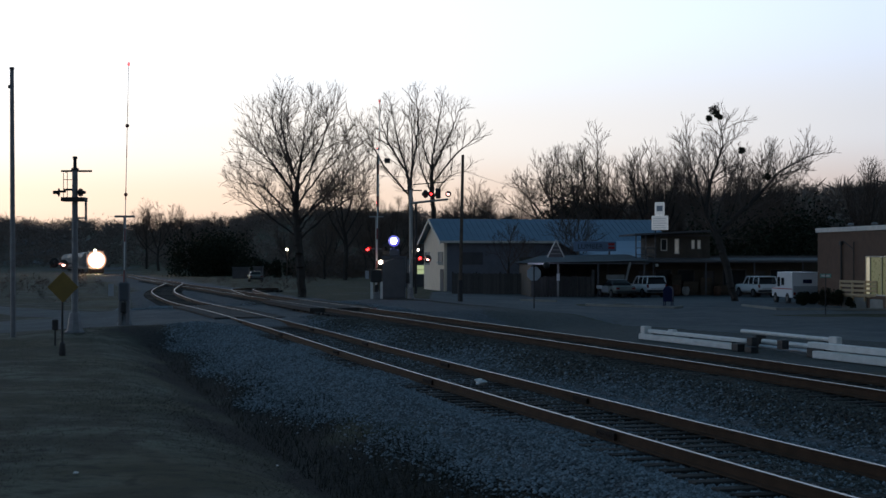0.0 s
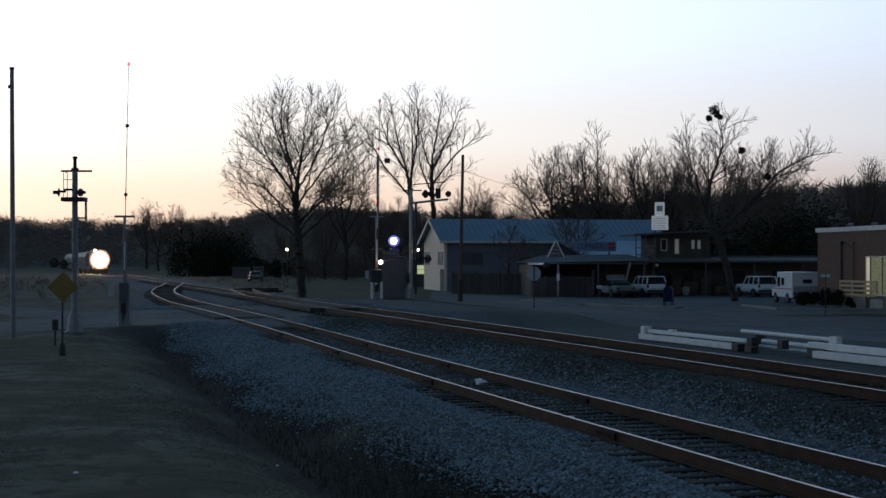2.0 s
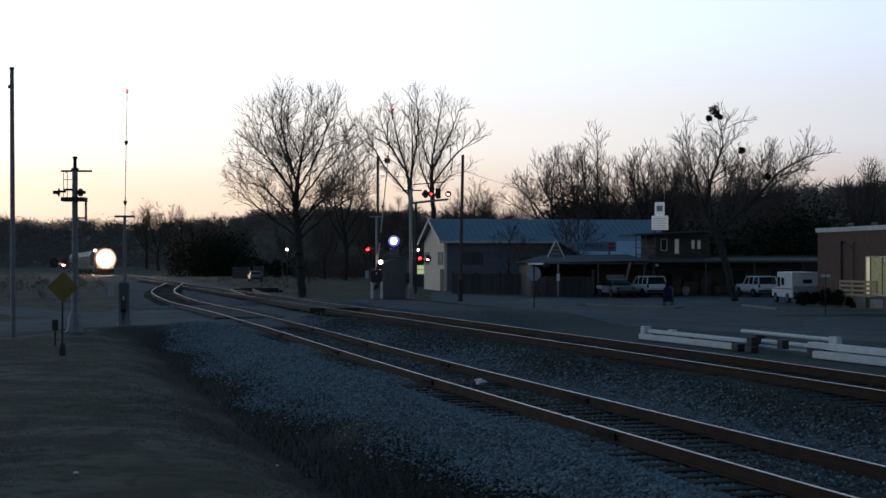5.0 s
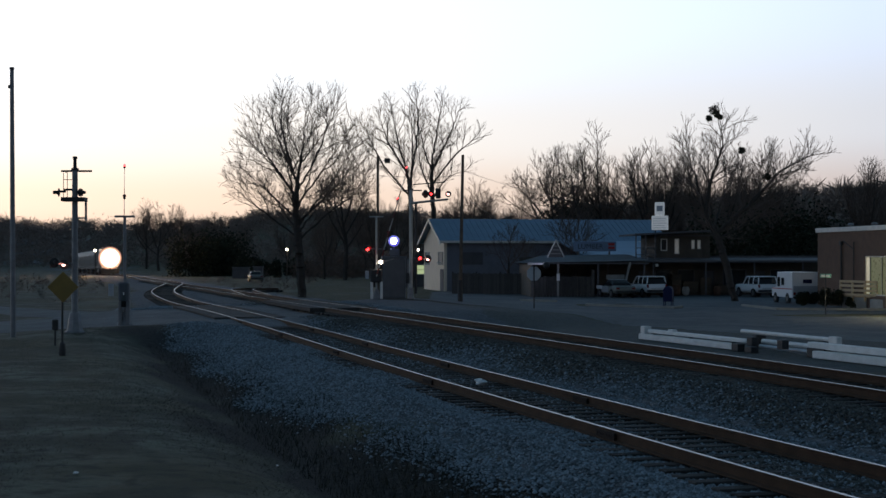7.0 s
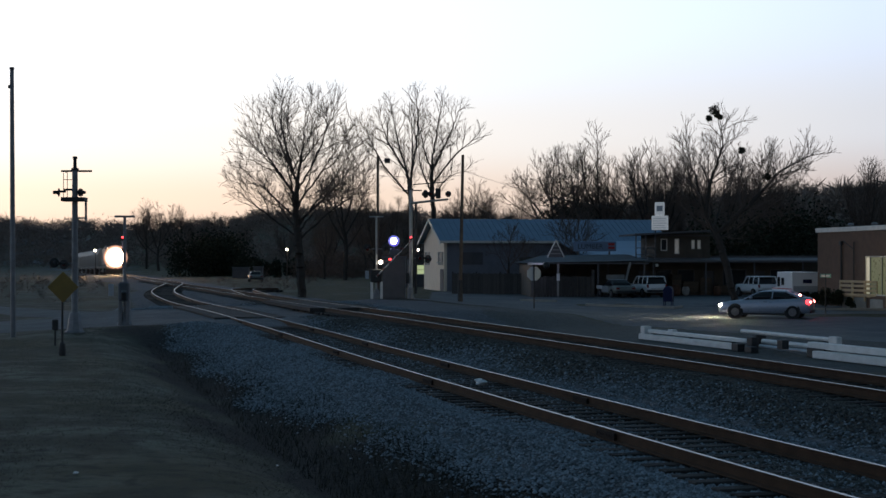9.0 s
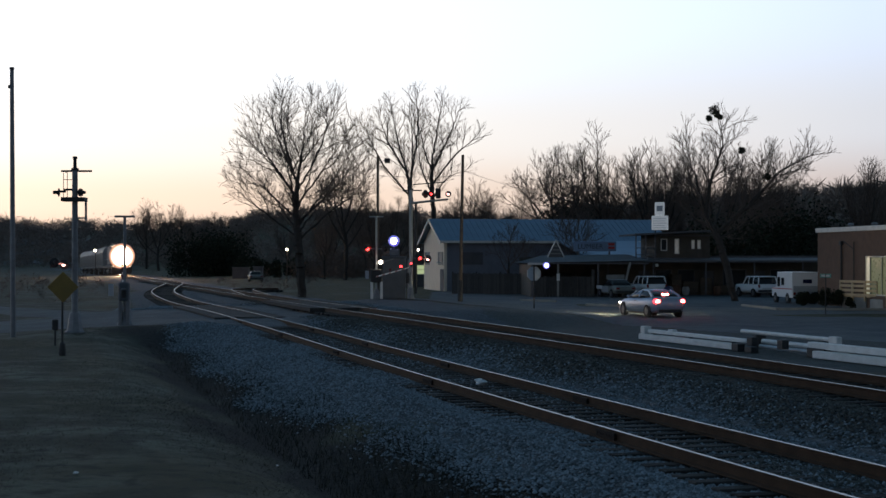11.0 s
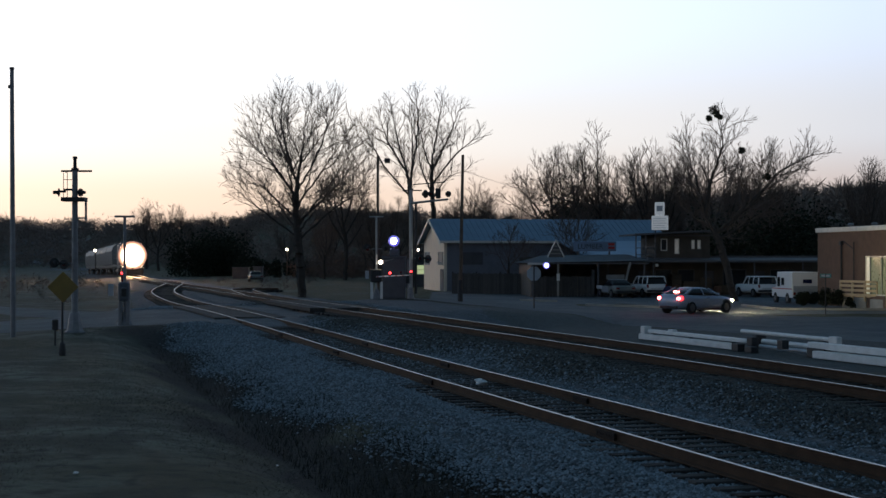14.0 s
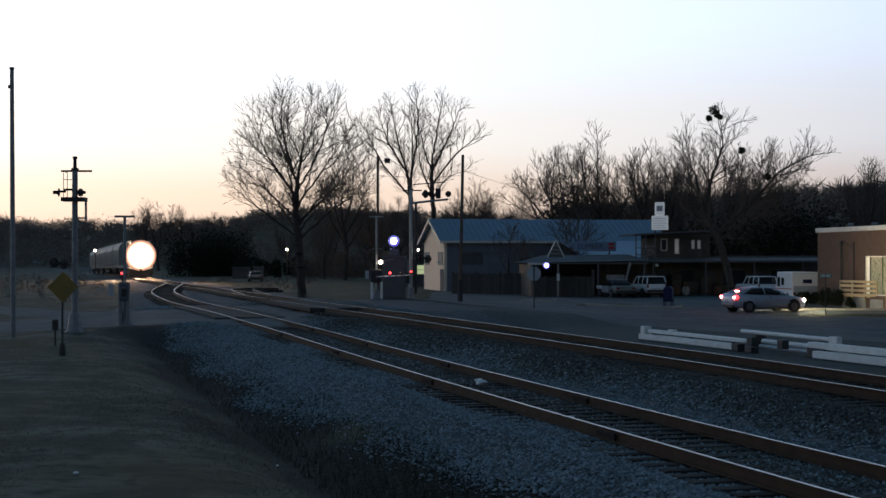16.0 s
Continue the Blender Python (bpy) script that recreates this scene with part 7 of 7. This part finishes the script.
def glare_disc():
    """Headlight glare painted as emission: white-hot in the middle, warm and dim at the rim."""
    m = bpy.data.materials.new("headlight_glare_lit")
    m.use_nodes = True
    n, l = m.node_tree.nodes, m.node_tree.links
    b = n["Principled BSDF"]
    tc = n.new("ShaderNodeTexCoord")
    off = n.new("ShaderNodeVectorMath")
    off.operation = 'MULTIPLY_ADD'
    off.inputs[1].default_value = (1, 0, 1)
    off.inputs[2].default_value = (0, 0, -2.7)
    l.new(tc.outputs["Object"], off.inputs[0])
    ln = n.new("ShaderNodeVectorMath")
    ln.operation = 'LENGTH'
    l.new(off.outputs[0], ln.inputs[0])
    mr = n.new("ShaderNodeMapRange")
    mr.inputs[2].default_value = 1.95
    l.new(ln.outputs["Value"], mr.inputs[0])
    r = n.new("ShaderNodeValToRGB")
    stops = [(0.0, (75, 48, 27)), (0.52, (34, 20, 11)), (0.72, (0.6, 0.36, 0.23)), (0.86, (0.14, 0.065, 0.042)), (1.0, (0.022, 0.009, 0.006))]
    el = r.color_ramp.elements
    while len(el) < len(stops):
        el.new(0.5)
    for e, (p, c) in zip(el, stops):
        e.position, e.color = p, (*c, 1)
    l.new(mr.outputs[0], r.inputs[0])
    b.inputs["Base Color"].default_value = (0.1, 0.09, 0.08, 1)
    l.new(r.outputs[0], b.inputs["Emission Color"])
    b.inputs["Emission Strength"].default_value = 1.0
    return m


def build_loco():
    lamp = glare_disc()
    th = thing("locomotive", Matrix(), "dark diesel locomotive with a blazing headlight on its nose", "locomotive")
    part("frame", box(BM(), -1.5, 1.5, -21, 0.2, 1.0, 1.45, 0.03), M_BLACK, th)
    part("nose", box(BM(), -1.35, 1.35, -2.4, 0, 1.45, 3.1, 0.25), M_LOCO, th)
    cab = part("cab", box(BM(), -1.5, 1.5, -5, -2.3, 1.45, 4.5, 0.25), M_LOCO, th)
    for s in (-1, 1):
        part("windscreen", box(BM(), s * 0.25, s * 1.15, -2.31, -2.27, 3.3, 4.0, 0.01), M_CARGLASS, cab)
        part("number_board", box(BM(), s * 0.3, s * 0.9, -2.31, -2.26, 4.1, 4.35), M_PLATE, cab)
        part("handrail", tube(BM(), (s * 1.42, -20.5, 2.35), (s * 1.42, -5.2, 2.35), 0.025, n=6), M_TRIM, th)
        part("ditch_light", lathe(BM(), [(0.04, 0), (0.14, 0.02), (0.14, 0.12), (0.05, 0.14)], 12, pose(s * 1.1, 0.25, 1.35, -90)), M_HEAD_ON, th, "lit ditch light")
        part("ladder", box(BM(), s * 1.15, s * 1.5, -0.5, 0.15, 0.3, 1.0, 0.01), M_BLACK, th)
    part("hood", box(BM(), -0.95, 0.95, -20.5, -5, 1.45, 4.3, 0.15), M_LOCO, th)
    part("fuel_tank", box(BM(), -1.35, 1.35, -13, -8.2, 0.3, 1.0, 0.15), M_BLACK, th)
    part("plough", slab(BM(), [(-1.4, 0.12), (1.4, 0.12), (1.4, 0.95), (-1.4, 0.95)], 0.2, 0.45, 0.02), M_BLACK, th)
    part("coupler", box(BM(), -0.15, 0.15, 0.2, 0.75, 0.75, 1.05, 0.03), M_RAIL, th)
    part("horn", box(BM(), -0.25, 0.25, -4.0, -3.5, 4.5, 4.75, 0.03), M_BLACK, th)
    truck(th, -4.6, 2.1)
    truck(th, -16.6, 2.1)
    # disc far wider than the lamp, to hold its glare
    part("headlight", lathe(BM(), [(1.9 * math.sin(a), 0.55 * (1 - math.cos(a)) * -1 + 1.0) for a in [math.pi / 2 - i * (math.pi / 2 - 0.08) / 7 for i in range(8)]], 28, pose(0, -0.1, 2.7, -90)), lamp, th, "oversized warm-white disc standing for the headlight's glare", True)
    return th


LOCO = build_loco()


def build_hopper():
    th = thing("hopper_car", Matrix(), "grey covered hopper freight car", "freight car", "freight cars")
    part("body", slab(BM(), [(-1.5, 1.5), (-1.55, 3.4), (-1.35, 4.1), (-0.8, 4.5), (0.8, 4.5), (1.35, 4.1), (1.55, 3.4), (1.5, 1.5), (0.7, 0.8), (-0.7, 0.8)], -16.3, -0.9, 0.03), M_HOPPER, th)
    src = None
    for s in (-1, 1):
        for k in range(9):
            y = -1.5 - k * 1.8
            if src is None:
                src = part("side_rib", box(BM(), -0.03, 0.03, -0.05, 0.05, 1.5, 3.5), M_HOPPER, th)
                src.matrix_basis = pose(s * 1.56, y, 0)
            else:
                share("side_rib", src, pose(s * 1.56, y, 0), th)
    for k in range(4):
        part("hatch", box(BM(), -0.45, 0.45, -4.6 - k * 3.4, -2.4 - k * 3.4, 4.5, 4.62, 0.03), M_HOPPER, th)
    part("walkway", box(BM(), 0.6, 1.0, -16.2, -1.0, 4.5, 4.56), M_STEEL, th)
    part("end_sill", box(BM(), -1.4, 1.4, -17.0, -0.2, 1.0, 1.3, 0.03), M_BLACK, th)
    truck(th, -2.6, 1.3)
    truck(th, -14.6, 1.3)
    return th


HOP = build_hopper()
CARS = [HOP] + [copy_thing(HOP, Matrix()) for _ in range(4)]


def motions():
    for arm, azim, z, extra in ARMS:
        rows = [(t, Matrix.Translation((0.0, -0.2, z)) @ Matrix.Rotation(radians(1.2), 4, 'Y') @ Matrix.Rotation(radians(azim), 4, 'Z') @ Matrix.Rotation(radians(min(a + extra * min(a / 60, 1), 88.5)), 4, 'Y')) for t, a in PHI]
        walk(arm, rows)
    # signal lenses: 1.19 s from lighting to lighting
    for ob, place, phase, face, tip in FLASH:
        def turned(a):
            if tip:
                return Matrix.Translation(place) @ Matrix.Rotation(radians(a), 4, 'X')
            return pose(*place, 0, 0, face + a)

        ev, k = [], 0
        if phase == 9:
            ev = [(10.4, False)]
            now = 180
        else:
            half = 1.19 / 2
            t = 0.9 - 2 * half + (half if phase == 1 else 0)
            # lit from t on, dark half a period later
            lit_now = (0 - t) % (2 * half) < half
            now = 0 if lit_now else 180
            e = t
            while e < 16:
                if e > 0.05:
                    ev.append((e, None))
                e += half
        rows = [(0.0, turned(now))]
        for e, _ in ev:
            if e + 0.12 > 15.95:
                break
            f0 = round(e * 30)
            for j in range(4):
                rows.append(((f0 + j) / 30, turned(now + 60 * j)))
            now += 180
        rows.append((16.0, turned(now)))
        walk(ob, rows)
    # train: distance of the headlight along the main line
    lens = np.cumsum([0] + [(b - a).length for a, b in zip(MAIN_M, MAIN_M[1:])])

    def at(s):
        i = int(np.clip(np.searchsorted(lens, s), 1, len(MAIN_M) - 1))
        f = (s - lens[i - 1]) / (lens[i] - lens[i - 1])
        return MAIN_M[i - 1].lerp(MAIN_M[i], f)

    co = TRAIN
    times = np.arange(0, 16.01, 1.0)

    def pose_on(s, length):
        p, q = at(s), at(s + length)
        d = (p - q).normalized()
        yaw = math.atan2(-d.x, d.y)
        return Matrix.Translation(p) @ Matrix.Rotation(yaw, 4, 'Z') @ Matrix.Rotation(math.asin(d.z), 4, 'X')

    walk(LOCO, [(float(t), pose_on(float(np.polyval(co, t)), 18)) for t in times])
    for k, c in enumerate(CARS):
        walk(c, [(float(t), pose_on(float(np.polyval(co, t)) + 21.5 + 17.2 * k, 16)) for t in times])
    rows = [(0, 64, 36.6, 183.5), (4, 43.5, 36.5, 183.5), (6.5, 30.3, 36.2, 182.5), (7.6, 23.48, 36.11, 173), (8, 21.8, 36.11, 171.5), (8.6, 18.7, 36.1, 166.5),
            (9.2, 15.97, 36.24, 154.5), (9.9, 13.6, 36.55, 139), (10.6, 11.75, 36.95, 120), (11.3, 10.82, 37.33, 100.1), (11.6, 10.76, 37.65, 94.2), (12, 10.86, 38.14, 84.2),
            (12.5, 11.33, 38.69, 70.4), (13, 12.29, 38.95, 60.8), (13.4, 13, 39.1, 56.3), (14, 14.36, 39.35, 40.1), (14.5, 15.54, 39.6, 33.5), (15, 16.74, 39.8, 25.8),
            (15.5, 17.75, 39.95, 21.8), (16, 18.49, 40.1, 19.4)]
    walk(SEDAN, [(t, deep(pose(x, y, hz(x, y), 0, 0, h))) for t, x, y, h in rows])
    dist, prev = [0.0], rows[0]
    for r in rows[1:]:
        dist.append(dist[-1] + math.hypot(r[1] - prev[1], (r[2] - prev[2]) * DEEP))
        prev = r
    ts = [r[0] for r in rows]
    for tyre, x, y, r in SPINS:
        out = []
        for k in range(0, 321):
            t = k / 20
            a = math.degrees(float(np.interp(t, ts, dist)) / r)
            out.append((t, pose(x, y, r) @ Matrix.Rotation(radians(a), 4, 'Y')))
        walk(tyre, out)


motions()
